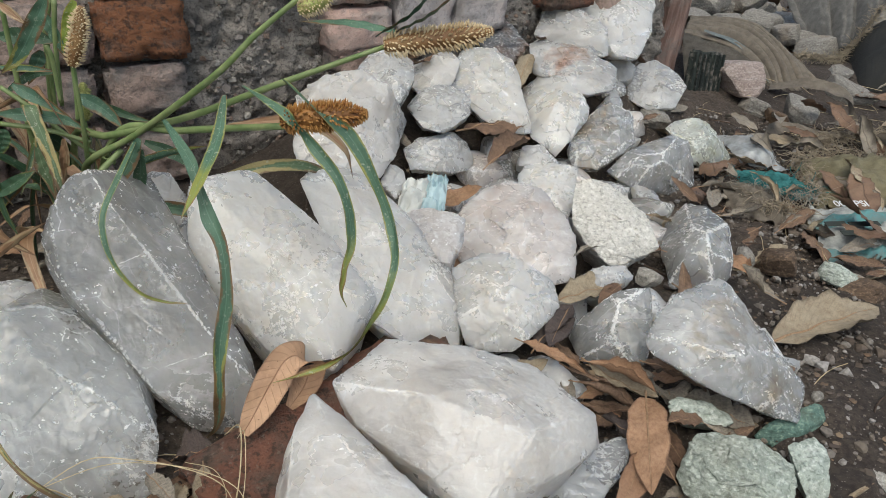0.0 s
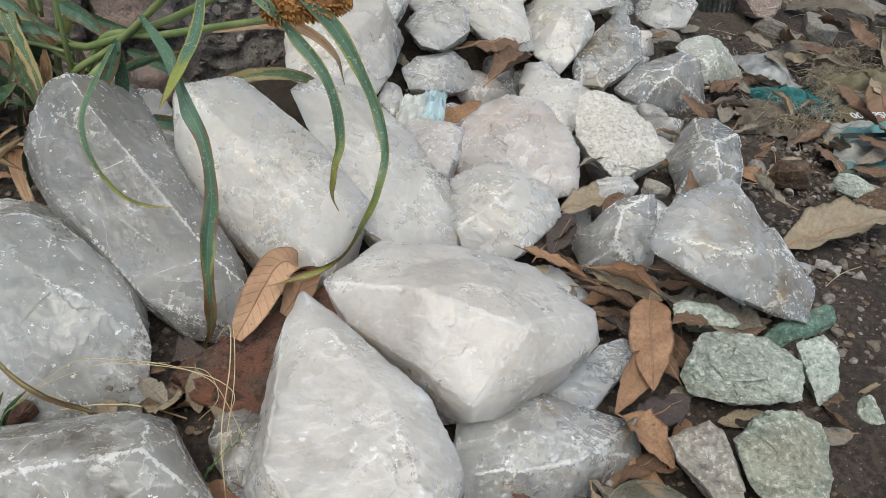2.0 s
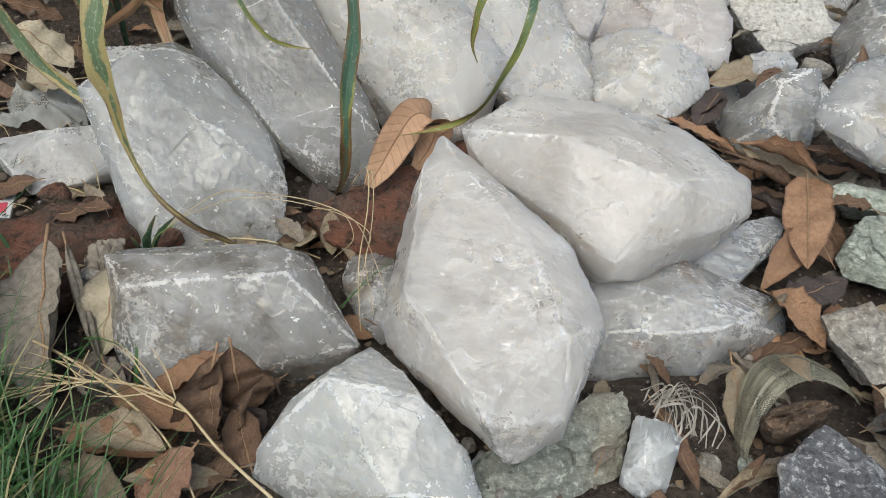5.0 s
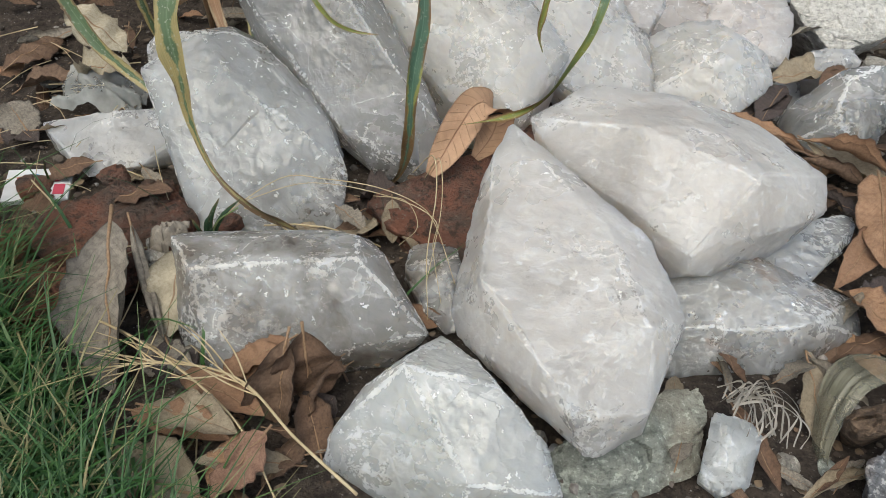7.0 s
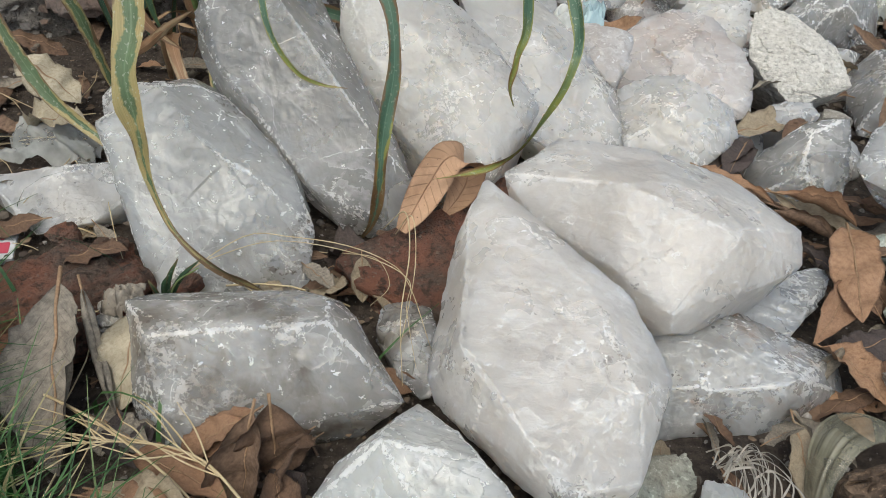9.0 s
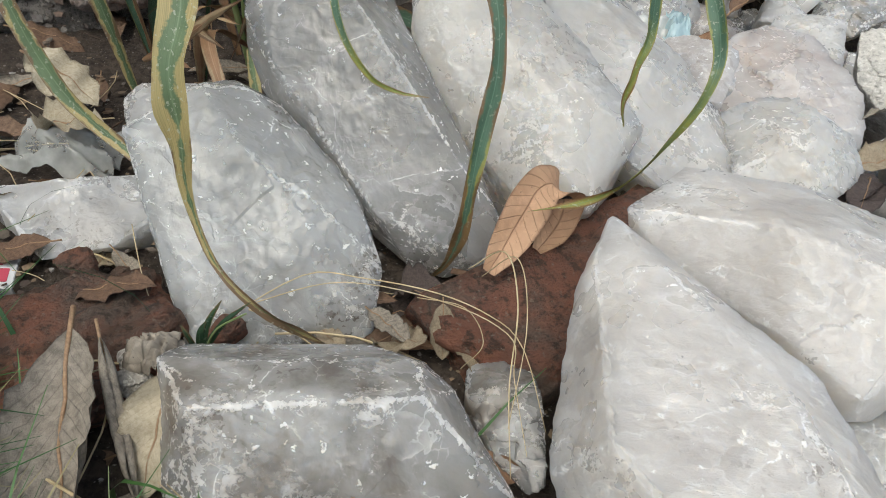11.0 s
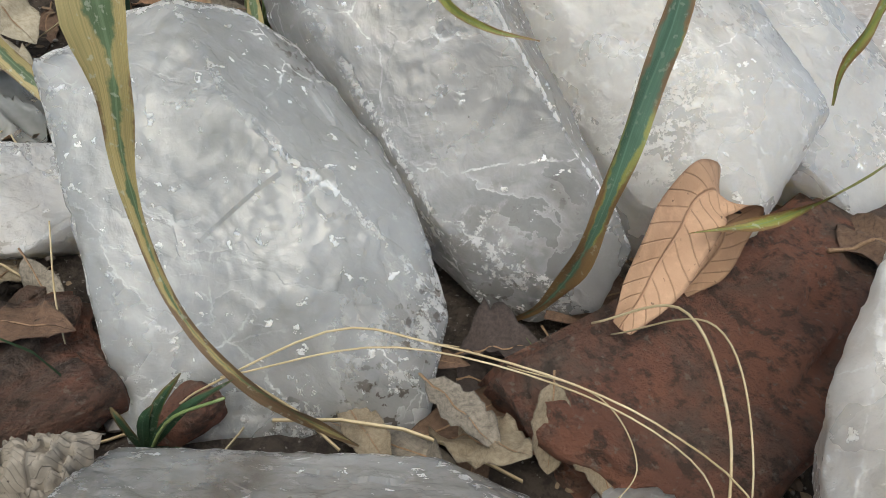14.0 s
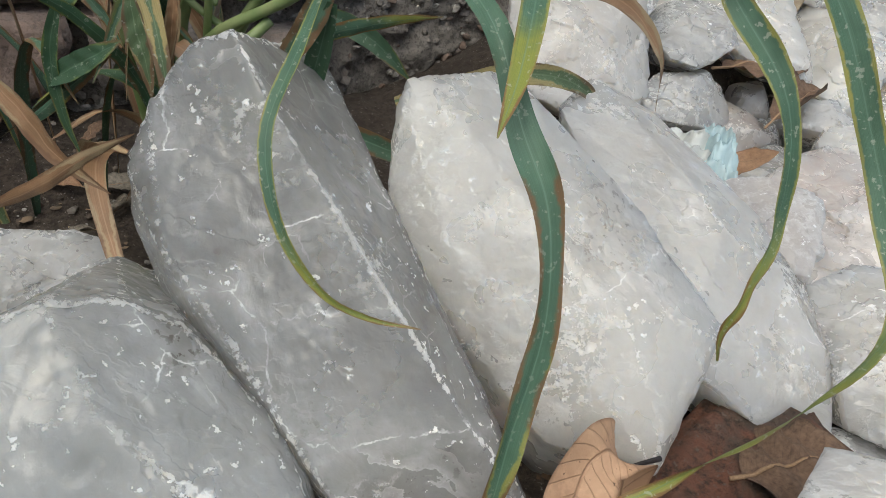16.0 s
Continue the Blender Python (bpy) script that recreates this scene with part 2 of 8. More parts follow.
quartz("grey_clear", (0.520, 0.487, 0.452), (0.420, 0.392, 0.364), stained=0.15, specks=0.8, frost=0.5, clear=0.55)
quartz("blue_clear", (0.460, 0.478, 0.500), (0.380, 0.396, 0.418), stained=0.05, specks=0.9, frost=0.5, clear=0.6)
quartz("rosy", (0.560, 0.515, 0.485), (0.440, 0.405, 0.380), stain=(0.46, 0.25, 0.16), frost=0.45, clear=0.6, stained=0.8)
quartz("rusty_clear", (0.500, 0.475, 0.445), (0.330, 0.335, 0.335), stain=(0.42, 0.24, 0.15), stained=0.95, frost=0.75, cracks=1.0, specks=0.9, facet=1.0, clear=0.6)
quartz("rosy_pale", (0.660, 0.580, 0.540), (0.550, 0.480, 0.445), stain=(0.50, 0.34, 0.25), stained=0.35, frost=0.5, clear=0.4)
quartz("amber", (0.530, 0.500, 0.460), (0.410, 0.385, 0.350), stain=(0.46, 0.31, 0.14), stained=0.70, frost=0.30, clear=0.75, facet=0.5, gloss=0.22, cracks=0.3, edges=0.12)
quartz("grey_glass", (0.510, 0.490, 0.455), (0.380, 0.365, 0.340), stained=0.20, specks=0.7, frost=0.25, clear=0.80, facet=0.5, gloss=0.20, cracks=0.3, edges=0.12)
quartz("granular", (0.537, 0.494, 0.473), (0.466, 0.429, 0.409), frost=0.9, specks=1.0, gloss=0.6)
quartz("sage_clear", (0.520, 0.560, 0.510), (0.400, 0.440, 0.395), stained=0.1, frost=0.6, clear=0.6)
quartz("green_clear", (0.475, 0.502, 0.387), (0.417, 0.444, 0.339), stain=(0.40, 0.40, 0.20), stained=0.4, frost=0.5, clear=0.5)


def stone(name, light, deep, vein, stain=(0.25, 0.16, 0.09), stained=0.3, rough=0.85):
    """Dull rock with foliation and mineral grain."""
    n = Nodes(name)
    p = n.coords()
    layers = n.noise(n.stretch(p, (1, 1, 5), (25, 50, 15)), 22.0, 6.0, 0.65, 0.8)
    col = n.mix(n.ramp(layers, (0.35, 0.0), (0.65, 1.0)), deep, light)
    col = n.mix(n.ramp(n.noise(n.stretch(p, (1, 1, 4), (25, 50, 15)), 55.0, 5.0, 0.7, 0.6), (0.55, 0.0), (0.70, 0.85)), col, vein)
    grain = n.noise(p, 260.0, 3.0, 0.7)
    col = n.mix(n.ramp(grain, (0.34, 0.6), (0.48, 0.0)), col, tuple(c * 0.40 for c in deep))
    col = n.mix(n.ramp(n.noise(p, 95.0, 5.0, 0.7, 0.4), (0.38, 0.3), (0.48, 0.0)), col, tuple(c * 0.7 for c in deep))
    col = n.mix(n.ramp(grain, (0.56, 0.0), (0.64, 0.8)), col, vein)
    col = n.mix(n.math("MULTIPLY", n.ramp(n.noise(p, 11.0, 4.0), (0.52, 0.0), (0.66, 1.0)), stained), col, stain)
    h = n.math("ADD", n.math("MULTIPLY", layers, 1.2), n.math("MULTIPLY", n.noise(p, 110.0, 6.0, 0.7), 0.7))
    n.finish(col, rough, n.bump(h, 1.0, 0.006))


stone("green", (0.44, 0.485, 0.425), (0.27, 0.31, 0.265), (0.64, 0.68, 0.62), stained=0.15)
stone("green_pale", (0.50, 0.55, 0.49), (0.34, 0.39, 0.34), (0.70, 0.73, 0.68), stained=0.15)
stone("green_dark", (0.130, 0.221, 0.182), (0.065, 0.117, 0.098), (0.260, 0.364, 0.286))
stone("green_dull", (0.392, 0.434, 0.364), (0.210, 0.238, 0.196), (0.644, 0.672, 0.588))
stone("grey_green", (0.324, 0.338, 0.297), (0.162, 0.176, 0.155), (0.513, 0.540, 0.472))
stone("grey_stone", (0.450, 0.419, 0.375), (0.275, 0.256, 0.225), (0.625, 0.600, 0.537))
stone("brown_stone", (0.150, 0.100, 0.065), (0.070, 0.045, 0.030), (0.250, 0.170, 0.110))
stone("blue_grey", (0.190, 0.195, 0.205), (0.075, 0.076, 0.085), (0.480, 0.480, 0.480), stain=(0.20, 0.105, 0.055), stained=0.85)
stone("speckled_stone", (0.70, 0.67, 0.62), (0.58, 0.56, 0.51), (0.80, 0.78, 0.74), stained=0.1)
stone("pebble_grey", (0.270, 0.252, 0.225), (0.190, 0.175, 0.155), (0.350, 0.330, 0.300))
stone("pink_rough", (0.400, 0.325, 0.295), (0.260, 0.205, 0.185), (0.480, 0.420, 0.390))


def soil(name):
    n = Nodes(name)
    tc = n.add("ShaderNodeTexCoord")
    p = tc.outputs["Object"]
    col = n.mix(n.ramp(n.noise(p, 6.0, 6.0, 0.65), (0.35, 0.0), (0.65, 1.0)), (0.042, 0.031, 0.024), (0.100, 0.077, 0.060))
    col = n.mix(n.ramp(n.noise(p, 180.0, 4.0, 0.7), (0.40, 0.85), (0.56, 0.0)), col, (0.028, 0.020, 0.016))
    col = n.mix(n.ramp(n.noise(p, 420.0, 2.0, 0.6), (0.66, 0.0), (0.72, 0.8)), col, (0.30, 0.27, 0.24))
    h = n.math("ADD", n.noise(p, 90.0, 8.0, 0.72), n.math("MULTIPLY", n.noise(p, 400.0, 3.0, 0.6), 0.4))
    n.finish(col, 0.95, n.bump(h, 1.0, 0.006))


soil("soil")


# ---- ground ----
def ground_height(x, y):
    wall = (0.80 + 0.65 * (x + 0.30) - y) * 0.838
    near = 1 / (1 + np.exp(-(x + 0.16) / 0.03)) / (1 + np.exp((x - 0.40) / 0.04))
    return (0.010 + 0.024 * np.exp(-((x - 0.36) ** 2 + (y - 0.45) ** 2) / 0.02) + 0.10 * np.exp(-(wall / 0.15) ** 2) * near
            + 0.03 * np.exp(-(wall / 0.08) ** 2))


def make_ground():
    """One sheet: fine near the heap, coarse out to the horizon."""
    fine = np.concatenate([-np.geomspace(0.8, 400, 26)[::-1] - 0.1, np.linspace(-0.85, 1.25, 300), np.geomspace(0.5, 400, 26) + 0.9])
    deep = np.concatenate([-np.geomspace(0.3, 400, 26)[::-1], np.linspace(-0.25, 1.75, 290), np.geomspace(0.3, 400, 26) + 1.6])
    gx, gy = np.meshgrid(fine, deep, indexing="ij")
    x, y = gx.ravel(), gy.ravel()
    flat = np.c_[x, y, 0 * x]
    near = np.exp(-((x - 0.2) ** 2 + (y - 0.7) ** 2) / 3.0)
    z = ground_height(np.clip(x, -3, 3), np.clip(y, -3, 3)) * near
    z += near * (0.022 * fbm(flat * 9, 3, 3) + 0.010 * fbm(flat * 45, 3, 5) + 0.007 * np.maximum(fbm(flat * 120, 2, 9), 0))
    a, b = len(fine), len(deep)
    faces = [(i * b + j, (i + 1) * b + j, (i + 1) * b + j + 1, i * b + j + 1) for i in range(a - 1) for j in range(b - 1)]
    ob = new("ground", mesh_from("ground", np.c_[x, y, z], faces, M["soil"]))
    tagged(ob, "dark brown crumbly garden soil with grit", "ground", kind="structure")


make_ground()

SPHERES = {}


def sphere_dirs(sub):
    if sub not in SPHERES:
        bm = bmesh.new()
        bmesh.ops.create_icosphere(bm, subdivisions=sub, radius=1.0)
        SPHERES[sub] = (np.array([v.co[:] for v in bm.verts]), [tuple(v.index for v in f.verts) for f in bm.faces])
        bm.free()
    return SPHERES[sub]


ROCK_SEED, ROCK_SPOTS = [10], []


def shatter(p, cell, seed):
    """Height of small broken planes: each cell of a jittered lattice is a plane tilted its own way."""
    q = p / cell
    base = np.floor(q).astype(np.int64)
    best, tilt = np.full(len(p), 9.0), np.zeros(len(p))
    for a, b, c in itertools.product((-1, 0, 1), repeat=3):
        i = base + (a, b, c)
        at = i + np.stack([lattice(i[:, 0], i[:, 1], i[:, 2], seed + k) for k in (1, 2, 3)], axis=1)
        lean = np.stack([lattice(i[:, 0], i[:, 1], i[:, 2], seed + k) for k in (4, 5, 6)], axis=1) - 0.5
        off = q - at
        d = (off ** 2).sum(1)
        mine = d < best
        best[mine] = d[mine]
        tilt[mine] = (lean * off).sum(1)[mine] + 0.25 * (lean[mine, 0] + lean[mine, 1])
    return tilt * cell


def cleave(u, normals, dist, sharp):
    """How far a block that is split along the planes reaches in the directions u; sharp: how crisp its edges are."""
    q = np.maximum(u @ normals.T, 0) / dist
    top = q.max(axis=1)
    return 1 / (top * ((q / top[:, None]) ** sharp).sum(axis=1) ** (1 / sharp))


def rock(name, at, material, sub, label, cuts, sharp=420, rough=1.0, category="rock", group="heap of stones", chips=None, hewn=False):
    ROCK_SEED[0] += 1
    seed = ROCK_SEED[0]
    rng = np.random.default_rng(seed)
    c = np.array(cuts, dtype=float)
    az, el = np.radians(c[:, 0]), np.radians(c[:, 1])
    normals = np.c_[np.cos(el) * np.cos(az), np.cos(el) * np.sin(az), np.sin(el)]
    dist = np.maximum(c[:, 2] / 1000, 0.004)
    dirs, faces = sphere_dirs(sub)
    # spread the sample directions evenly over a long block
    pts = dirs * cleave(dirs, normals, dist, 400)[:, None]
    axes = np.linalg.svd(pts - pts.mean(0), full_matrices=False)[2]
    span = np.abs((pts - pts.mean(0)) @ axes.T).max(0)
    u = ((dirs @ axes.T) * (span / span.max()) ** 0.8) @ axes
    u /= np.linalg.norm(u, axis=1)[:, None]
    size = span.max()
    # knocked-off edges and corners
    count = chips if chips is not None else 9
    extra = rng.normal(size=(count, 3))
    extra /= np.linalg.norm(extra, axis=1)[:, None]
    reach = (pts @ extra.T).max(0) - rng.uniform(0.004, 0.04, count) ** 1.3 * size
    if sub == 6 and not hewn:
        split = np.array((-0.05, -0.6, 0.8)) + rng.normal(size=(4, 3)) * 0.42
        split /= np.linalg.norm(split, axis=1)[:, None]
        extra, reach = np.r_[extra, split], np.r_[reach, (pts @ split.T).max(0) * rng.uniform(0.84, 0.93, 4)]
    normals, dist = np.r_[normals, extra], np.r_[dist, np.maximum(reach, 0.003)]
    # each broad face breaks into a few slightly tilted ones
    main = np.argmax(np.maximum(u @ normals.T, 0) / dist, axis=1)
    base = u * cleave(u, normals, dist, sharp)[:, None]
    for j in range(len(normals)):
        mine = base[main == j]
        if hewn or len(mine) < 0.05 * len(base):
            continue
        mid, wide = mine.mean(0), np.linalg.norm(mine - mine.mean(0), axis=1).max()
        for _ in range(2):
            side = np.cross(normals[j], rng.normal(size=3))
            side /= np.linalg.norm(side)
            lean = min(0.22, rng.uniform(0.0012, 0.0028) * rough / wide * 1.6)
            tilted = normals[j] + side * lean
            tilted /= np.linalg.norm(tilted)
            normals = np.r_[normals, [tilted]]
            dist = np.r_[dist, max(0.003, tilted @ (mid + side * wide * rng.uniform(-0.1, 0.35)))]
    r = cleave(u, normals, dist, sharp) * (1.0 if hewn else 1.04)
    # how near each place lies to an edge between two faces, and how steep that edge is
    q = np.maximum(u @ normals.T, 0) / dist
    order = np.argsort(q, axis=1)
    first, second = order[:, -1], order[:, -2]
    at_q = np.arange(len(u))
    bend = np.arccos(np.clip((normals[first] * normals[second]).sum(1), -1, 1))
    gap = (1 - q[at_q, second] / q[at_q, first]) * r / np.maximum(0.25, np.sin(bend))
    rim = np.clip(1 - gap / (0.003 if hewn else 0.005), 0, 1) * np.clip((bend - 0.2) / 0.5, 0, 1) * np.clip(1 + 2.2 * np.minimum(normals[first, 2], normals[second, 2]), 0.05, 1)
    p = u * r[:, None] + seed * 3.7
    amp = rough * min(size, 0.09) * (0.6 if hewn else 1.0)
    # low swells, stepped fracture terraces, chipped edges, ragged grain
    swell = 0.014 * fbm(p * 20, 2, seed)
    t = (fbm(p * 34, 3, seed + 3) + 0.5) * 9
    step = (np.floor(t) + np.clip((t - np.floor(t)) * 5 - 2, 0, 1)) / 9
    r = r + amp * (swell + 0.15 * (step - 0.5) * fbm(p * 15, 1, seed + 11).clip(-0.05, 0.35) * 2.2)
    r = r + (0.05 if hewn else 0.19) * shatter(p, min(0.030, 0.35 * size), seed + 20) + (0.03 if hewn else 0.11) * shatter(p, min(0.010, 0.16 * size), seed + 30)
    chip = np.maximum(fbm(p * 75, 3, seed + 5), -0.05)
    r = r - rough * rim ** 2 * (0.0005 + 0.020 * np.maximum(chip, 0))
    r = r + rough * (0.0016 * fbm(p * 120, 2, seed + 7) + 0.0009 * fbm(p * 300, 2, seed + 8))
    me = mesh_from(name, u * r[:, None], faces, material)
    me.set_sharp_from_angle(angle=radians(24))
    me.attributes.new("rim", "FLOAT", "POINT").data.foreach_set("value", rim.astype(np.float32))
    ob = new(name, me)
    ob.location = at
    ROCK_SPOTS.append((at[0], at[1], float(np.sort(span)[1])))
    return tagged(ob, label, category, group)
# ---- rocks: each is a block split along cleavage planes (turn, slope, millimetres from its middle) ----
rock("quartz_rock", (-0.2551, 0.3772, 0.0518), M["milky_blue"], 7, "broad milky translucent quartz slab leaning on the heap",
     [(112.0, -48.6, 39.0), (-147.0, -6.0, 62.5), (130.9, -40.4, 43.3), (-172.0, -14.0, 60.0), (-73.5, 33.6, 42.2), (-84.4, -69.2, 83.7), (22.1, -17.4, 61.0), (-82.6, 40.0, 37.8), (-60.9, 39.1, 41.8), (162.0, 28.8, 83.3), (60.6, -36.9, 51.9), (-11.0, 58.3, 42.9), (35.6, 20.1, 50.9), (160.5, 41.9, 83.4), (44.2, 33.7, 51.5), (-83.6, 56.9, 45.4), (88.7, 67.9, 71.2), (-33.0, 64.5, 44.1), (147.7, 58.4, 81.6), (57.4, 52.4, 61.4), (27.0, 14.9, 54.1), (52.0, -31.1, 55.2), (7.3, 54.0, 45.6), (-112.9, 24.7, 57.6), (-30.8, 49.0, 46.0), (17.6, 46.9, 48.2), (-98.1, 33.1, 48.1)], chips=1, hewn=True)
rock("quartz_rock", (-0.2084, 0.4501, 0.1013), M["smoky"], 7, "long grey smoky quartz block with white frosted edge",
     [(69.3, -20.9, 37.2), (1.8, 44.9, 35.6), (-88.6, 32.4, 33.2), (43.1, 2.7, 39.6), (87.6, -24.9, 38.2), (-81.7, 23.7, 45.8), (17.1, 32.2, 38.6), (-126.8, -10.9, 48.6), (-148.2, -55.5, 66.3), (178.0, -42.7, 48.1), (-173.2, -51.5, 53.4), (-99.2, 35.9, 40.6), (-13.7, -56.1, 113.0), (-93.5, -7.3, 71.2), (-122.9, -20.0, 57.0), (103.7, -20.2, 48.9), (155.7, 0.9, 73.6), (5.5, -18.2, 97.7), (149.8, 14.9, 85.3), (25.0, 0.3, 62.2), (166.9, -24.8, 57.3), (-110.5, -65.3, 92.8), (159.2, -7.8, 68.0), (-68.4, 26.5, 55.1), (-119.6, 26.1, 54.2), (130.7, 46.5, 103.7), (-134.8, -4.9, 54.8), (117.4, -14.8, 60.3), (-133.4, 6.8, 58.9), (103.7, 7.9, 85.6), (128.0, -12.1, 66.1), (-110.9, 10.7, 46.1)], chips=1, hewn=True)
rock("quartz_rock", (-0.1165, 0.4938, 0.0953), M["milky"], 7, "long white milky quartz block standing between two others",
     [(47.6, -13.9, 44.6), (77.0, -38.3, 41.4), (93.9, -40.0, 43.3), (-132.4, -20.2, 51.6), (-173.7, -31.8, 55.4), (-97.0, 30.9, 40.1), (-55.8, 58.4, 39.5), (-105.9, 16.7, 43.2), (39.1, 39.1, 55.2), (167.6, -13.8, 64.8), (-117.5, 6.3, 46.3), (-21.8, -10.9, 83.7), (38.8, 17.8, 51.8), (103.5, -34.7, 50.5), (-102.8, -23.7, 70.0), (-84.3, -34.9, 85.9), (-30.7, 58.2, 42.4), (-123.8, 20.1, 53.9), (-56.3, 40.1, 49.6), (123.3, 33.7, 91.0), (-35.3, -27.8, 95.2), (158.2, 0.1, 79.1), (-83.7, 47.9, 40.6), (-96.9, 39.6, 42.8), (-101.3, -57.5, 93.2), (83.6, 42.6, 83.5), (149.2, 3.3, 82.5), (122.9, -1.8, 82.3), (108.2, -24.1, 62.7), (-44.7, 24.5, 66.4), (-156.3, 10.5, 75.2), (-34.6, 12.8, 75.5), (-84.1, 32.8, 46.1), (-56.5, -32.7, 96.8), (131.7, 26.9, 92.6)], chips=1, hewn=True)
rock("quartz_rock", (-0.0244, 0.5649, 0.0784), M["milky"], 7, "white milky quartz lump behind the long blocks",
     [(127.6, -59.9, 40.6), (-161.6, -22.3, 48.9), (-90.3, 56.0, 45.3), (36.2, 36.9, 40.9), (-62.4, 48.7, 42.5), (-6.3, 5.0, 71.7), (-17.0, -54.6, 94.4), (-12.5, 65.9, 37.0), (-102.4, -61.8, 80.9), (-70.8, 68.6, 45.2), (-122.8, -32.3, 75.3), (10.6, 20.8, 52.2), (69.4, 45.2, 70.7), (156.8, 11.8, 103.5), (-29.2, 59.0, 36.3), (-135.0, -32.7, 67.5), (-135.0, -68.0, 70.2), (-19.3, 49.1, 41.0), (19.9, 51.0, 39.3), (-61.3, 41.5, 51.6), (115.2, -60.1, 44.3), (-14.1, 15.9, 69.8), (-172.1, 71.4, 91.9), (52.4, 60.7, 64.2)], chips=1, hewn=True)
rock("quartz_rock", (0.0474, 0.3369, 0.0743), M["cream"], 7, "large cream-white quartz lump with a bright flat facet",
     [(0.0, -90.0, 54.3), (71.6, -10.1, 63.0), (123.7, -19.2, 76.5), (-129.2, -20.2, 48.6), (86.3, -0.5, 62.3), (142.6, -12.1, 85.2), (80.1, 77.6, 46.6), (153.6, 73.5, 57.1), (12.2, 66.7, 45.0), (-88.7, 47.5, 45.7), (-80.5, -40.5, 53.3), (43.4, 71.8, 44.4), (-31.0, -31.0, 66.8), (-149.2, -15.3, 67.0), (-120.9, 34.3, 52.6), (50.8, -1.3, 72.6), (-51.9, -13.8, 53.0), (-130.8, 41.7, 58.4), (-46.8, 25.8, 53.4), (-35.9, 75.9, 44.9), (-28.6, 44.8, 54.4), (-61.3, 25.8, 51.3), (-109.5, 37.9, 50.0), (-125.8, -11.2, 50.7), (25.7, -6.4, 85.3), (-58.9, -0.7, 53.7), (-44.7, -17.4, 57.7), (-14.8, 19.4, 77.4), (39.7, 40.0, 68.1), (89.3, 50.7, 66.1), (73.1, 44.1, 65.1)], chips=1, hewn=True)
rock("quartz_rock", (-0.0198, 0.2419, 0.0599), M["cream"], 7, "large kite-shaped cream quartz boulder with streaked face",
     [(61.0, -15.2, 49.3), (-108.3, 76.5, 36.4), (0.0, -90.0, 54.9), (46.9, -3.9, 44.0), (-130.5, -32.7, 54.4), (-140.3, 12.9, 53.2), (-12.6, -28.6, 56.9), (166.1, -19.7, 59.2), (-179.8, -34.3, 55.9), (35.0, -2.8, 45.6), (-138.4, -41.0, 54.0), (-171.9, 23.5, 55.1), (-131.0, -10.6, 56.6), (145.1, -18.4, 72.4), (-18.4, -36.9, 58.6), (23.3, 68.2, 47.4), (-3.0, 66.0, 44.9), (-2.2, 54.6, 49.0), (-56.6, 51.3, 57.3), (-50.5, -42.6, 68.4), (-18.6, -0.9, 62.4), (-36.9, -44.1, 64.1), (-24.5, 32.2, 60.8), (-66.3, 11.6, 81.3), (26.0, 6.4, 50.6), (-157.6, 63.8, 47.8), (-50.5, -3.6, 80.0), (-76.8, -44.3, 72.7), (42.0, 42.4, 58.1), (172.7, 19.4, 71.0)], chips=1, hewn=True)
rock("quartz_rock", (-0.1794, 0.2394, 0.0369), M["smoky_brown"], 7, "grey translucent quartz block beside dry leaves",
     [(0.0, -90.0, 36.9), (97.3, -20.4, 48.4), (-79.9, 28.3, 32.0), (-89.6, 33.5, 32.6), (38.2, 2.7, 57.6), (103.1, 53.2, 35.5), (-140.4, -54.6, 53.8), (102.7, -11.1, 50.7), (-164.1, -4.5, 68.4), (-68.5, -11.8, 47.8), (38.0, 13.0, 57.0), (103.5, 75.3, 35.6), (-73.6, 37.2, 35.9), (-119.7, 22.2, 50.2), (48.7, -6.3, 58.4), (-74.6, 5.6, 41.4), (11.1, 47.6, 58.0), (140.9, 80.2, 37.2), (-76.0, -63.6, 47.8), (72.5, -7.5, 55.3), (-139.4, 20.8, 59.3), (9.3, -28.5, 72.1), (74.9, 41.6, 45.0), (0.0, -43.2, 68.6), (54.9, 35.8, 51.3), (-122.3, 75.3, 40.2), (38.7, 56.5, 51.3), (-37.9, -28.8, 69.3), (-148.1, 67.2, 48.4), (-125.1, -53.9, 55.8), (-71.5, -42.8, 52.4)], chips=1, hewn=True)
rock("quartz_rock", (-0.0736, 0.1643, 0.0361), M["milky_ice"], 7, "pale bluish-white quartz lump at the grass edge",
     [(-104.6, 11.0, 31.8), (-116.7, 40.8, 26.8), (47.7, -1.9, 29.3), (0.0, -90.0, 36.1), (133.3, -22.6, 34.8), (31.0, -21.7, 36.5), (-76.1, 8.5, 40.4), (-72.2, 65.7, 28.8), (108.4, -30.7, 35.7), (142.9, 5.2, 39.2), (35.7, -13.8, 33.9), (-56.3, -17.8, 53.3), (76.0, 61.5, 34.4), (-113.5, 30.7, 28.7), (-117.5, -33.1, 47.4), (-53.5, 58.7, 32.3), (141.9, 28.8, 40.6), (-126.9, -71.2, 43.0), (161.6, -77.8, 39.7), (-170.2, 43.5, 40.4), (43.3, 19.5, 34.7), (151.9, 39.5, 41.5), (156.3, 14.5, 44.2), (164.9, -19.7, 53.1), (109.6, 55.7, 39.4), (173.7, 4.1, 54.2), (42.1, 32.2, 37.5), (-8.6, 48.4, 45.1)], chips=1, hewn=True)
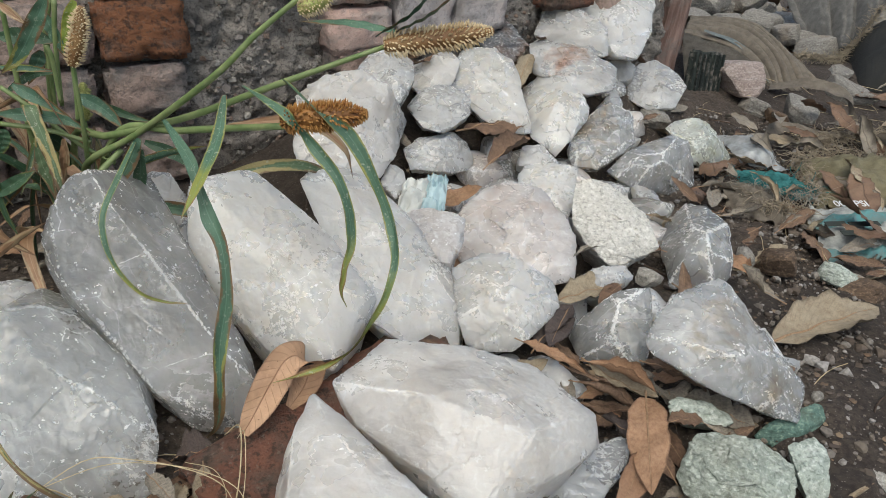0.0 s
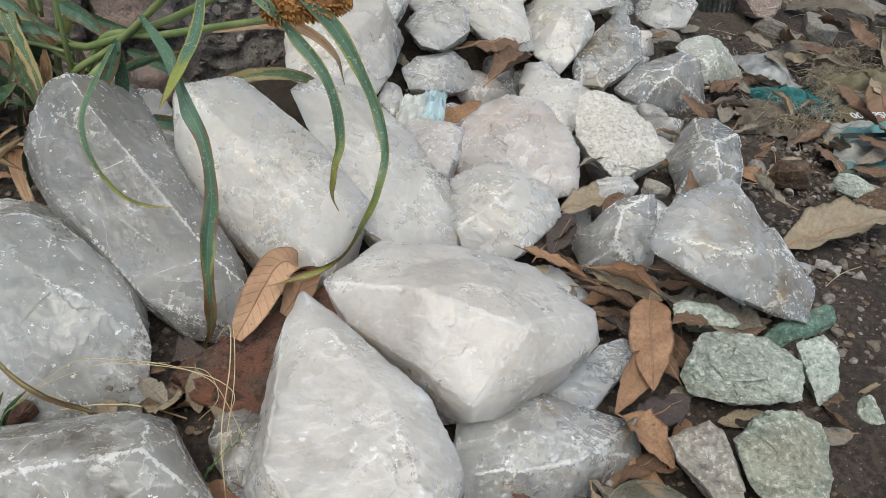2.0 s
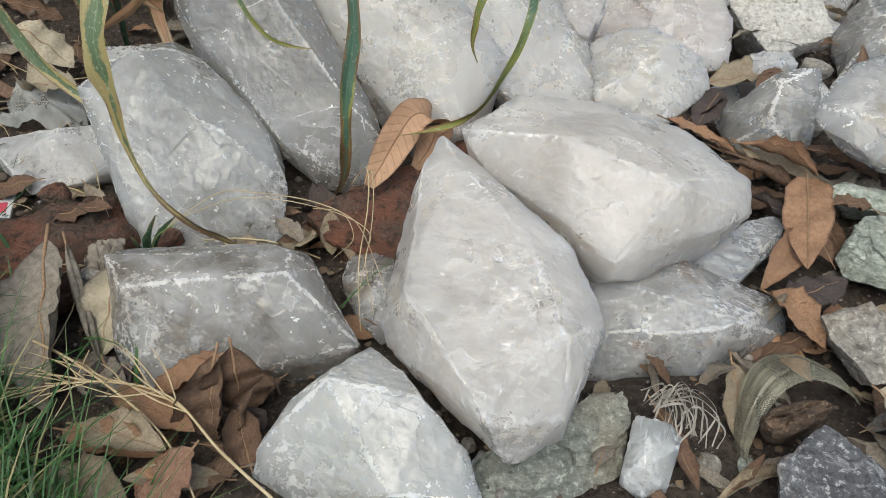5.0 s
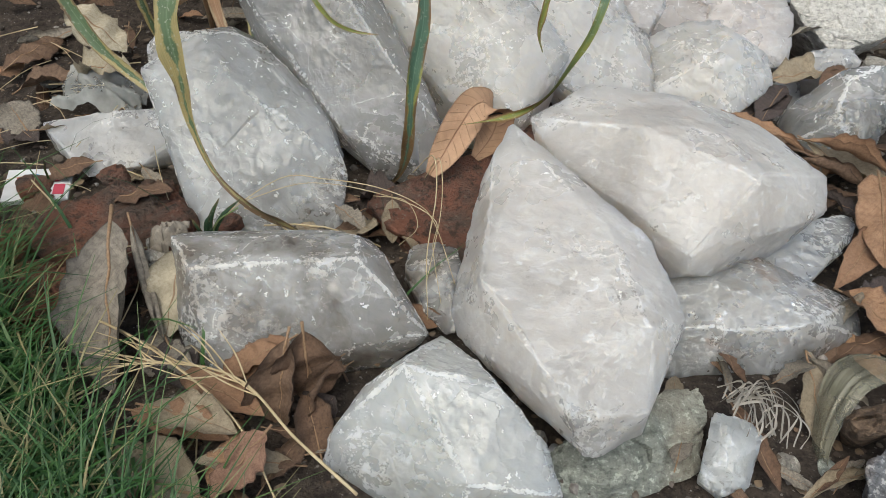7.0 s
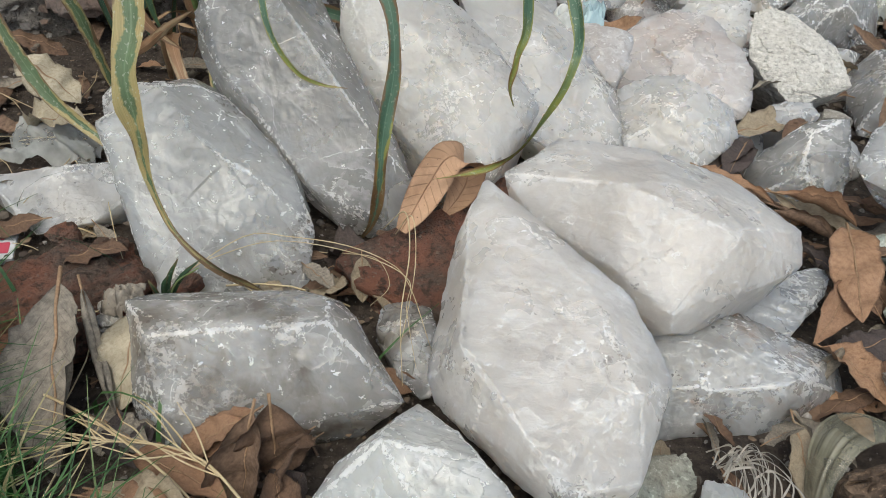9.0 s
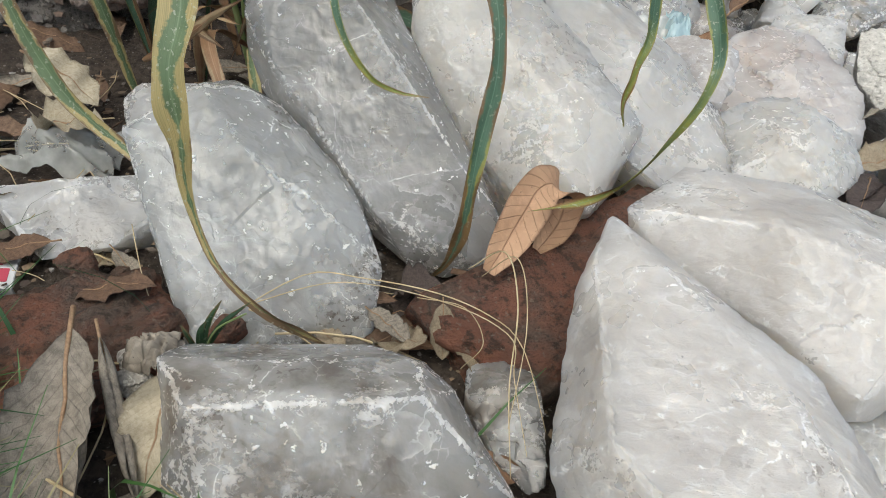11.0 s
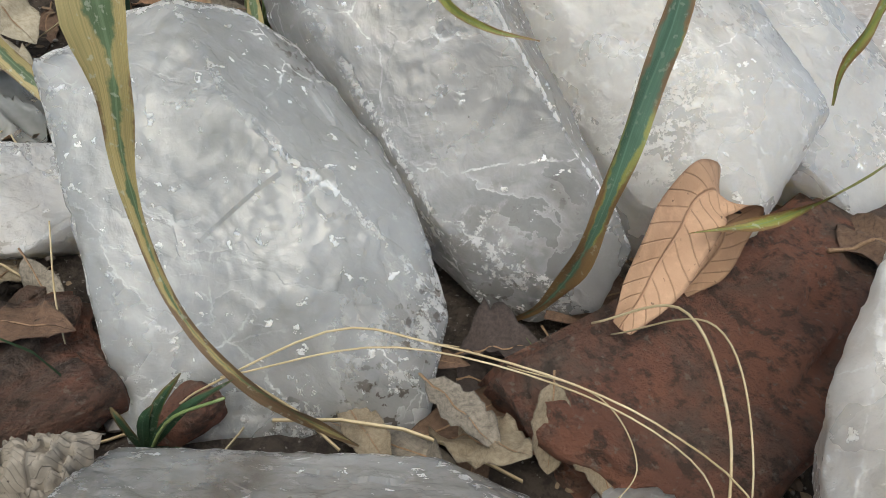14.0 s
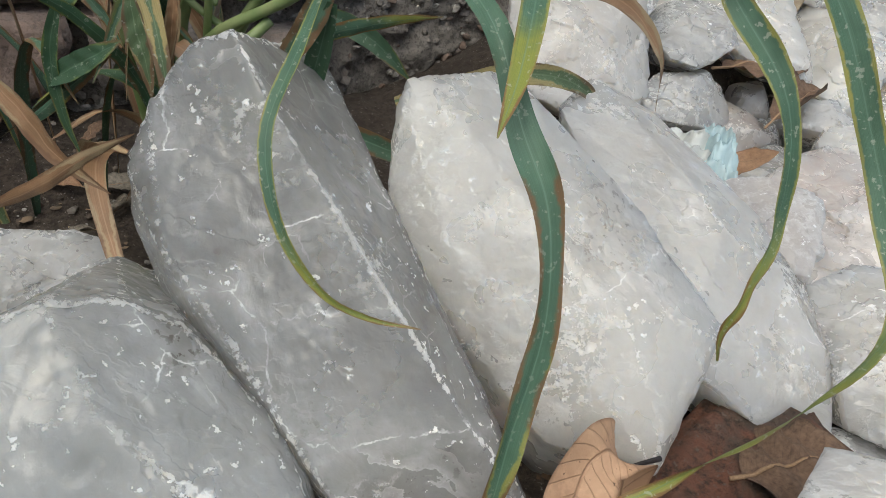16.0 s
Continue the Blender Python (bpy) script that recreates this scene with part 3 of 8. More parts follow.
rock("quartz_rock", (0.0959, 0.2814, 0.0272), M["rusty_clear"], 7, "clear quartz lump with pinkish iron stains",
     [(-70.8, -81.4, 23.6), (104.9, -2.3, 31.2), (17.5, 71.1, 26.1), (80.5, 12.5, 36.7), (166.8, -13.4, 53.9), (-61.4, 8.1, 27.4), (135.8, 78.7, 27.7), (-81.2, 14.6, 25.1), (-135.7, 62.9, 30.9), (6.1, 81.0, 24.3), (-26.1, 44.9, 35.2), (36.8, -28.5, 57.2), (-89.3, 60.1, 25.4), (-52.6, 17.0, 31.6), (-179.8, 5.0, 59.0), (-99.4, 26.0, 32.4), (26.5, -44.7, 53.0), (-110.1, 29.1, 38.4), (116.6, 60.9, 34.8)], chips=1, hewn=True)
rock("quartz_rock", (0.1422, 0.3564, 0.0257), M["blue_clear"], 6, "small bluish grey quartz piece under the big lump",
     [(-109.5, -49.7, 22.8), (132.1, 16.7, 12.8), (123.3, -68.4, 18.8), (-90.9, 78.5, 21.2), (-43.6, 75.2, 17.5), (-36.4, -18.9, 14.6), (-22.1, -8.2, 19.0), (112.3, 26.2, 19.6), (-115.0, -78.2, 19.9), (-35.0, 45.0, 20.4), (32.3, 23.8, 36.9), (-161.1, -81.9, 19.9), (131.8, -12.8, 19.0), (-114.2, -69.7, 21.2)])
rock("quartz_rock", (-0.1039, 0.2843, 0.0166), M["smoky_brown"], 6, "small smoky quartz piece wedged between larger blocks",
     [(14.3, -9.7, 14.8), (-57.6, 70.7, 20.9), (47.3, -71.5, 16.6), (32.2, -47.7, 16.7), (-153.3, -13.6, 13.2), (-141.1, -22.8, 15.6), (-97.7, 64.3, 20.5), (163.4, 67.2, 17.7), (-178.5, 2.4, 16.7), (-119.8, 57.5, 19.2), (-55.6, -47.0, 29.1), (65.6, 16.2, 26.4), (124.3, 22.8, 27.3), (-178.4, -74.5, 18.3), (-170.2, -58.2, 18.7)])
rock("quartz_rock", (0.0852, 0.5352, 0.0521), M["milky"], 6, "white quartz lump with cracked facets",
     [(177.8, -21.0, 39.3), (80.9, -18.2, 47.6), (-35.5, 51.2, 36.5), (-158.4, 66.7, 42.1), (-146.0, 51.1, 44.1), (-59.2, 38.0, 40.3), (-44.1, 44.3, 37.3), (-35.1, -36.0, 37.1), (129.3, 19.3, 47.9), (-86.2, 36.0, 45.9), (-85.0, -54.7, 40.6), (-25.8, -29.3, 38.1), (0.0, -90.0, 45.7), (-153.6, 78.8, 41.2), (-30.3, 71.7, 38.7), (-99.1, 38.0, 47.4), (57.8, 32.7, 38.2), (81.5, 34.7, 41.3), (-115.8, -55.1, 43.0), (99.6, -25.2, 49.8), (110.0, -23.5, 50.7), (9.1, 1.0, 47.3), (-17.2, -44.5, 42.5), (-144.3, -68.1, 44.2), (-64.4, -67.4, 42.0), (75.6, 0.1, 47.6), (29.5, -34.0, 55.4), (-121.1, -64.7, 43.0), (-172.5, -56.3, 46.1), (-173.4, -2.3, 49.3)])
rock("quartz_rock", (0.1109, 0.6609, 0.0506), M["rosy_pale"], 6, "broad pale pinkish quartz lump",
     [(-111.9, -58.8, 44.8), (-120.1, 62.0, 33.2), (0.8, -5.1, 52.6), (-108.4, 50.4, 41.2), (-105.3, 71.9, 32.3), (140.8, 11.7, 66.0), (-0.0, -90.0, 43.5), (171.0, -21.5, 63.1), (27.1, 21.5, 51.4), (-73.7, 71.0, 36.0), (-59.3, 61.0, 42.5), (61.4, 35.2, 59.9), (114.7, 29.0, 66.3), (-163.4, -43.8, 55.8), (119.1, -37.5, 64.7), (-72.0, -57.6, 49.4), (48.8, -29.1, 58.7), (19.1, -37.0, 55.0), (65.5, -24.8, 64.9), (96.5, -27.9, 69.3), (13.7, 9.7, 51.0), (-92.5, 49.1, 46.5), (151.2, -47.9, 60.6), (173.4, -64.3, 53.0), (33.5, -28.8, 56.7), (4.7, -71.3, 50.5), (-47.8, -77.5, 46.5), (-178.7, -76.8, 48.5)])
rock("quartz_rock", (0.1567, 0.7691, 0.0663), M["milky"], 6, "small white quartz lump resting on a pink one",
     [(-143.4, -41.0, 32.6), (-116.1, -48.0, 36.4), (91.4, 45.8, 28.2), (175.9, -20.2, 32.4), (89.7, -11.0, 43.6), (-12.8, -14.9, 30.8), (-61.4, -54.6, 41.4), (-94.2, 72.1, 25.2), (-75.9, 56.7, 26.2), (-4.7, -3.7, 30.7), (106.3, -19.9, 45.4), (-97.0, 50.5, 28.9), (151.8, 7.0, 35.5), (3.6, -17.7, 36.0), (17.6, -22.1, 42.6), (-114.5, 63.5, 27.7), (139.7, -16.8, 41.0), (54.4, 42.2, 34.0), (68.4, -13.2, 48.0), (0.0, -90.0, 55.3), (-23.3, -31.2, 37.6)])
rock("quartz_rock", (0.0144, 0.5874, 0.0943), M["granular"], 6, "small granular pinkish white stone",
     [(-15.5, -13.4, 29.2), (-133.5, -22.7, 31.8), (173.4, -9.8, 32.4), (2.8, -8.5, 27.6), (-95.6, -28.8, 38.8), (86.1, -4.9, 32.2), (-170.3, -13.6, 32.1), (-50.2, -30.3, 41.1), (101.8, -8.6, 35.8), (123.1, -7.3, 36.2), (85.1, 43.2, 19.7), (-76.3, 56.5, 22.1), (-102.8, 51.5, 22.9), (47.2, -11.0, 38.0), (136.2, 27.6, 27.7), (72.5, 41.6, 20.9), (-90.7, 74.6, 20.8), (-110.7, 67.2, 21.8), (0.0, -90.0, 87.6)])
rock("quartz_rock", (0.2144, 0.6737, 0.0691), M["speckled_stone"], 6, "white stone with fine dark speckles",
     [(-50.1, -41.0, 46.5), (-148.6, -38.4, 39.0), (-163.6, -30.7, 37.5), (161.4, -13.9, 36.6), (-35.4, -39.6, 47.0), (-119.1, 59.5, 31.2), (-81.1, 50.4, 31.7), (8.7, 16.8, 35.4), (61.4, -12.1, 51.0), (145.9, -22.6, 44.3), (-63.8, 61.2, 28.2), (-72.8, 69.7, 27.7), (-101.9, 68.9, 29.3), (45.2, 38.3, 37.8), (48.6, -15.1, 48.8), (-117.9, -51.5, 45.2), (26.6, -15.1, 46.7), (103.9, -15.2, 55.9), (-94.2, -50.6, 47.5), (22.4, 28.7, 33.8), (112.6, 28.5, 53.2), (-24.5, -42.5, 50.0), (-108.5, 48.1, 33.3), (0.0, -90.0, 62.5)])
rock("quartz_rock", (0.1952, 0.5953, 0.0489), M["grey_quartz"], 4, "small grey quartz pebble under the speckled stone",
     [(-52.4, -23.8, 16.9), (-90.8, -32.0, 18.6), (105.2, -11.8, 19.5), (91.9, -6.9, 20.0), (-110.7, -40.6, 22.7), (-36.7, -26.0, 19.9), (-173.5, -27.3, 26.2), (116.4, -8.2, 18.2), (94.3, 38.9, 13.0), (126.5, 24.2, 13.2), (161.2, -18.0, 24.1), (-80.5, 49.0, 14.1), (-24.2, -23.5, 22.4), (-76.8, 62.7, 13.8), (-91.9, 45.6, 15.0), (32.0, -14.9, 30.3), (-100.5, 78.3, 13.5), (-109.1, 55.6, 15.8), (-135.8, 73.0, 14.4), (16.3, 15.3, 26.4), (0.0, -90.0, 40.9)])
rock("quartz_rock", (0.1905, 0.5144, 0.0381), M["grey_glass"], 6, "greyish clear quartz lump among dry leaves",
     [(31.7, -48.3, 25.4), (-13.0, -4.9, 27.4), (-98.2, -52.8, 28.7), (-67.6, 49.8, 35.8), (-174.1, 39.0, 26.1), (-167.3, 26.9, 27.5), (98.4, 29.5, 33.6), (120.5, 20.5, 30.1), (-169.2, -41.3, 36.9), (158.7, 73.9, 36.8), (15.5, -68.6, 28.9), (8.5, 10.8, 36.3), (133.6, 9.9, 33.2), (-59.3, 67.5, 39.4), (-130.1, 10.1, 37.4), (24.3, -58.7, 27.1), (-113.8, 12.7, 40.0), (-41.7, -33.3, 32.8), (75.6, -22.7, 38.1), (88.4, -4.5, 38.6), (-89.9, 34.3, 40.1), (-108.5, -34.7, 35.9)])
rock("quartz_rock", (0.3260, 0.6974, 0.0361), M["grey_glass"], 6, "upright grey-white quartz piece on the soil",
     [(158.5, 37.2, 29.8), (-38.0, 55.7, 46.5), (1.1, -76.5, 28.0), (-12.8, 2.6, 31.7), (178.6, 22.5, 40.4), (1.0, -62.6, 26.7), (4.9, -48.9, 27.6), (72.8, 83.4, 37.8), (139.2, 67.0, 34.5), (-102.3, -62.8, 45.4), (170.7, -32.4, 34.6), (-130.1, 26.5, 76.2), (158.4, -18.4, 34.6), (-39.9, -35.4, 44.2), (-83.2, 43.3, 71.9), (18.4, 28.8, 40.6), (120.6, 16.1, 58.7), (31.5, 33.8, 46.4), (158.1, -66.1, 36.4), (14.5, -8.2, 43.6)])
rock("quartz_rock", (0.2658, 0.4509, 0.0756), M["amber"], 6, "large clear quartz lump with amber stained side",
     [(22.3, 30.0, 34.3), (-132.2, -53.3, 32.3), (102.7, -45.8, 28.2), (-57.8, 36.7, 32.7), (-92.3, 68.6, 37.8), (-108.3, 58.3, 42.1), (115.0, 14.7, 47.3), (-45.6, 48.3, 29.6), (-115.1, -54.9, 37.4), (-73.2, 26.9, 36.8), (147.0, -14.9, 45.9), (-26.5, 51.4, 30.5), (-44.6, 57.3, 30.2), (131.4, 0.9, 46.2), (-93.8, 19.7, 40.9), (-19.3, -12.1, 67.0), (-54.9, 63.8, 33.0), (-174.7, -44.5, 42.5), (-103.6, 39.7, 44.6), (117.7, -56.2, 29.3), (50.7, 34.0, 44.8), (176.2, -69.7, 34.2), (-98.3, 12.1, 43.9), (11.8, 21.9, 44.1), (84.5, -35.7, 38.4), (53.0, -5.5, 50.3)])
rock("green_stone", (0.2386, 0.4152, 0.0374), M["green_pale"], 4, "small flat pale green stone on the soil",
     [(-84.2, -39.1, 12.3), (-94.4, -44.5, 11.6), (-111.6, -41.4, 12.0), (-174.3, -36.2, 17.3), (71.7, 35.1, 8.8), (-89.3, 38.5, 13.1), (-70.6, 61.5, 12.6), (-112.3, 52.9, 13.7), (77.5, -11.3, 14.3), (-47.4, 82.4, 11.0), (8.7, 10.9, 23.6), (-99.6, 38.0, 13.3), (115.7, 14.8, 15.4), (-115.7, 72.4, 12.7), (55.6, -36.0, 20.6), (93.4, -19.7, 15.6), (-70.2, -41.3, 15.9), (173.8, -34.0, 18.3), (-153.1, -44.2, 15.9), (107.4, -19.2, 16.9), (39.2, -37.4, 23.2), (-0.0, -90.0, 19.9)], rough=1.9)
rock("green_stone", (0.2521, 0.3604, 0.0349), M["green"], 6, "rough pale green stone with layered face",
     [(-89.3, -48.2, 23.8), (66.0, -73.2, 19.6), (-100.8, 31.0, 33.6), (138.3, 77.5, 24.3), (84.5, 31.7, 23.7), (179.2, 58.0, 28.5), (-54.3, 60.5, 27.7), (31.5, 30.2, 28.2), (-154.2, 51.2, 33.2), (-73.9, -43.5, 26.0), (145.7, -15.4, 33.7), (-84.6, 39.2, 32.2), (-39.2, 70.3, 25.9), (176.3, -41.5, 35.8), (-9.1, 3.7, 36.7), (65.5, -47.6, 25.0), (117.4, 11.9, 30.7), (-16.7, -83.2, 22.6), (-16.0, 68.0, 27.9)], rough=1.9)
rock("green_stone", (0.3094, 0.3587, 0.0345), M["green_pale"], 6, "small pale green stone on the soil",
     [(163.4, -25.7, 11.6), (-17.4, 12.9, 11.8), (92.8, -62.3, 15.0), (-57.5, 55.0, 13.6), (113.2, 10.3, 19.7), (-76.7, 52.4, 15.0), (-55.6, -22.6, 19.0), (-132.9, 56.5, 19.2), (-118.5, 76.2, 18.4), (-93.5, 54.2, 16.8), (41.2, 30.5, 23.6), (-135.1, -50.0, 22.1), (-61.7, 67.6, 15.7)], rough=1.9)
rock("green_stone", (0.3166, 0.4111, 0.0314), M["green_dark"], 4, "flat dark green stone on the soil",
     [(-51.1, -22.3, 12.0), (111.5, 18.5, 8.9), (88.0, -60.8, 10.1), (-81.5, 51.5, 10.3), (-104.4, -52.0, 17.7), (-100.6, 59.3, 11.1), (-116.5, 74.9, 10.7), (-82.8, 60.1, 10.5), (171.3, -43.0, 23.8), (-4.3, 3.3, 30.0)], rough=1.9)
rock("grey_stone", (0.1992, 0.2765, 0.0337), M["grey_stone"], 6, "angular grey stone beside a green one",
     [(-173.0, -32.9, 16.6), (7.5, 19.6, 17.0), (-150.5, -40.7, 16.6), (101.7, 21.3, 19.2), (-82.2, -39.4, 22.5), (-92.4, 49.3, 22.3), (-17.7, 1.9, 20.8), (-125.4, 53.1, 22.3), (172.1, 83.9, 21.3), (55.1, 30.6, 19.7), (-30.5, 62.6, 20.5), (134.6, -0.2, 22.0), (-65.7, 54.5, 21.9), (97.0, -22.2, 26.2), (-147.0, 71.8, 22.4), (29.4, -31.0, 27.5), (110.6, -31.9, 26.1), (0.0, -90.0, 25.8), (-0.8, 84.0, 21.1), (-57.9, -76.4, 25.8), (60.4, -23.1, 29.1), (7.1, -36.9, 28.5), (123.7, -30.7, 25.4), (-147.1, -69.9, 23.1)], rough=1.9)
rock("green_stone", (0.2471, 0.2774, 0.0360), M["green_dull"], 6, "large dull grey-green stone on the soil",
     [(-59.7, 58.3, 21.1), (93.1, -64.1, 19.8), (-14.3, 9.4, 25.8), (-144.6, -46.7, 23.8), (169.4, -30.1, 21.5), (-97.5, -45.9, 30.4), (130.9, -1.3, 23.4), (-90.1, 48.0, 26.1), (-57.5, 72.7, 22.3), (95.1, 21.5, 27.4), (48.0, 30.4, 30.7), (-90.8, 82.0, 24.2), (-108.2, 44.7, 29.0), (-153.4, 72.8, 27.7), (-136.2, 51.8, 31.1)], rough=1.9)
rock("brown_stone", (0.1450, 0.2108, 0.0402), M["brown_stone"], 4, "small brown stone under crumpled plastic",
     [(-66.1, -15.4, 8.3), (-49.5, -11.5, 8.6), (106.4, 19.9, 7.0), (98.9, -6.4, 13.4), (-94.2, -33.5, 14.7), (-163.6, -28.6, 18.4), (111.7, -15.0, 14.9), (124.0, 55.0, 10.9), (134.2, 2.1, 10.2), (157.1, -16.7, 15.3), (-79.7, 31.0, 14.5), (132.9, -11.1, 13.0), (-28.5, -17.9, 15.1), (-137.1, 50.4, 19.1), (-49.1, 68.9, 15.5), (141.3, 53.5, 12.5), (15.6, 17.6, 18.4), (27.9, -14.9, 24.1), (-61.6, 48.6, 14.8), (0.0, -90.0, 34.0)], rough=1.9)
rock("grey_stone", (0.0264, 0.1897, 0.0089), M["grey_green"], 6, "rough grey-green stone under the quartz boulder",
     [(98.3, -66.2, 16.1), (126.0, 10.7, 18.8), (-91.7, 60.5, 19.6), (-122.0, 78.2, 19.2), (-59.2, 62.2, 19.3), (-55.1, -28.8, 21.1), (-135.9, -39.2, 39.6), (-0.1, -10.0, 31.0), (-72.3, 52.4, 19.0), (-104.1, 68.8, 19.7), (107.6, 13.3, 24.2), (155.5, -8.2, 32.9), (33.9, 0.2, 41.1)], rough=1.9)
rock("quartz_rock", (0.0729, 0.1888, 0.0219), M["sage_clear"], 6, "small pale green translucent quartz piece",
     [(164.0, -9.0, 10.6), (-14.5, -2.6, 11.1), (98.3, -66.2, 13.4), (-45.3, 50.9, 14.0), (-149.5, 58.7, 16.8), (-58.4, -28.0, 18.4), (-73.1, 51.2, 15.8), (-97.1, 54.9, 17.0), (-132.2, -37.8, 21.6), (76.7, 19.4, 17.1), (-33.7, 81.2, 16.1), (34.6, 15.3, 16.7), (110.1, 12.8, 17.1), (-33.7, 68.7, 15.4), (-121.7, 83.9, 16.8)])
rock("grey_stone", (0.1607, 0.1799, 0.0298), M["blue_grey"], 6, "blue-grey stone with a rusty brown side",
     [(-89.5, 57.4, 21.7), (-80.0, -33.0, 27.8), (84.8, -70.8, 18.4), (176.3, -30.8, 25.0), (-74.2, 60.9, 20.7), (-34.2, -7.6, 27.1), (-133.5, 60.2, 25.8), (146.5, -13.3, 20.7), (123.6, 1.1, 20.7), (39.9, 24.2, 21.6), (15.3, 18.8, 23.4), (-54.3, 69.4, 20.7), (-12.8, 79.7, 21.4), (-174.7, 62.4, 26.6), (77.6, 20.5, 23.4), (158.0, 68.7, 25.6), (71.1, 85.0, 23.0), (57.5, -57.4, 24.1)], rough=1.9)
rock("quartz_rock", (-0.3853, 0.3868, 0.0186), M["grey_quartz"], 7, "flat grey-white quartz piece near the matchbox",
     [(-98.9, -69.2, 15.9), (-114.8, 56.7, 21.1), (105.4, 21.1, 24.3), (98.5, -50.8, 26.0), (109.0, -0.4, 26.3), (-54.1, 66.9, 21.1), (-75.1, 61.2, 19.9), (-59.2, -42.6, 28.4), (114.0, 55.1, 25.8), (-114.9, -59.3, 20.7), (-124.5, 6.9, 35.4), (-31.5, -11.8, 43.6), (46.7, 16.2, 43.9), (-171.4, -37.9, 46.5), (-31.5, 11.2, 45.0), (54.6, -4.4, 48.2), (11.7, 4.6, 56.0)], chips=1, hewn=True)
rock("quartz_rock", (-0.2462, 0.5958, 0.0848), M["grey_clear"], 6, "dull white quartz piece behind the long blocks",
     [(-153.0, -8.0, 18.6), (-140.5, -17.4, 26.7), (25.3, -3.6, 17.5), (2.7, -28.4, 46.4), (48.0, -6.5, 28.7), (-112.3, -50.1, 58.3), (-104.0, 52.9, 24.6), (40.7, 12.5, 22.8), (-60.5, 62.8, 26.2), (21.1, -11.4, 24.5), (-82.4, 59.1, 26.1), (92.0, -11.9, 55.1), (121.6, -16.9, 61.8), (148.5, -13.8, 56.1), (-94.0, 66.7, 25.5), (94.7, 36.7, 48.6), (167.4, 20.7, 43.8), (0.0, -90.0, 77.7)])
rock("quartz_rock", (-0.3764, 0.5115, 0.0328), M["grey_quartz"], 6, "whitish weathered stone at the foot of the wall",
     [(91.3, -61.9, 23.9), (-100.8, 58.4, 24.4), (-152.2, -2.7, 35.6), (-75.6, -49.2, 23.5), (82.3, 29.4, 20.6), (-57.4, -50.9, 22.1), (-1.1, -40.6, 26.4), (100.6, 36.5, 21.0), (-86.2, 52.2, 25.9), (137.8, 37.7, 28.7), (-72.8, 57.1, 27.8), (45.5, -2.9, 29.8), (-105.8, 69.1, 24.4), (-75.4, 79.5, 25.8), (-66.6, 67.3, 27.8)])
rock("quartz_rock", (-0.0871, 0.7896, 0.1205), M["cream"], 6, "tall cream-white quartz lump by the wall",
     [(144.8, -39.4, 48.5), (-34.3, 32.9, 50.4), (55.1, 38.6, 56.8), (179.5, -5.8, 55.4), (-2.5, -28.5, 54.0), (147.8, -68.4, 49.3), (-86.2, -65.9, 55.8), (-105.4, 50.9, 71.5), (-120.4, -61.6, 57.0), (121.4, 44.9, 56.4), (-60.9, 27.0, 66.8), (146.8, -48.6, 48.3), (146.6, 32.7, 57.1), (-10.8, 21.4, 50.5), (-83.1, 67.8, 62.4), (-8.2, -35.9, 54.2), (-5.1, 11.9, 52.5), (129.9, -11.4, 60.6), (-74.5, 29.8, 72.9), (-40.9, 54.0, 56.8), (115.5, 9.8, 66.7), (-168.1, -26.4, 60.4), (-95.1, 42.5, 75.0), (43.2, 41.6, 58.8), (-0.1, -50.7, 61.1)])
rock("quartz_rock", (-0.0490, 0.8796, 0.1581), M["grey_quartz"], 6, "grey quartz lump by the wall",
     [(-151.7, -37.1, 28.1), (-138.8, -51.9, 29.7), (-5.7, -26.8, 27.1), (3.5, -10.4, 25.4), (38.1, 36.0, 31.2), (157.6, 24.9, 37.0), (-113.6, 64.1, 28.9), (-167.4, -29.7, 32.7), (114.5, 51.0, 35.7), (-112.0, 45.4, 34.3), (-69.9, 68.7, 28.5), (57.4, -16.1, 48.2), (125.3, -26.6, 52.2), (100.7, -17.7, 55.6), (-56.9, 55.1, 32.3), (25.0, -29.5, 36.7), (-125.2, -62.5, 32.4), (0.0, -90.0, 41.1), (12.7, -24.8, 31.0), (-62.0, -80.0, 38.0)])
rock("quartz_rock", (0.0092, 0.9586, 0.1392), M["cream"], 6, "small cream quartz piece by the wall",
     [(125.0, 48.8, 27.6), (-35.6, -52.8, 23.1), (87.6, -60.5, 27.9), (174.4, -3.0, 27.6), (-5.3, -18.7, 24.3), (-101.0, 67.1, 25.8), (-166.2, -37.0, 33.0), (-84.0, 53.4, 29.2), (-109.3, 59.6, 27.4), (21.6, 20.8, 36.8), (-80.7, 63.1, 26.8)])
rock("quartz_rock", (0.0191, 0.8830, 0.1164), M["grey_quartz"], 6, "rounded grey quartz lump with white cracks",
     [(87.6, -60.5, 28.6), (-28.5, -46.2, 28.8), (-165.2, -36.5, 32.9), (106.8, 50.6, 30.3), (-108.2, -63.8, 29.5), (-100.7, 71.6, 28.0), (155.6, 20.4, 36.1), (4.1, -5.6, 35.3), (44.7, 40.6, 34.4), (-116.6, 64.2, 30.2), (-75.7, 68.9, 28.9), (-112.4, 50.4, 35.1), (-66.9, 58.6, 32.0), (-74.7, 46.7, 36.3), (-95.8, 43.7, 38.1)])
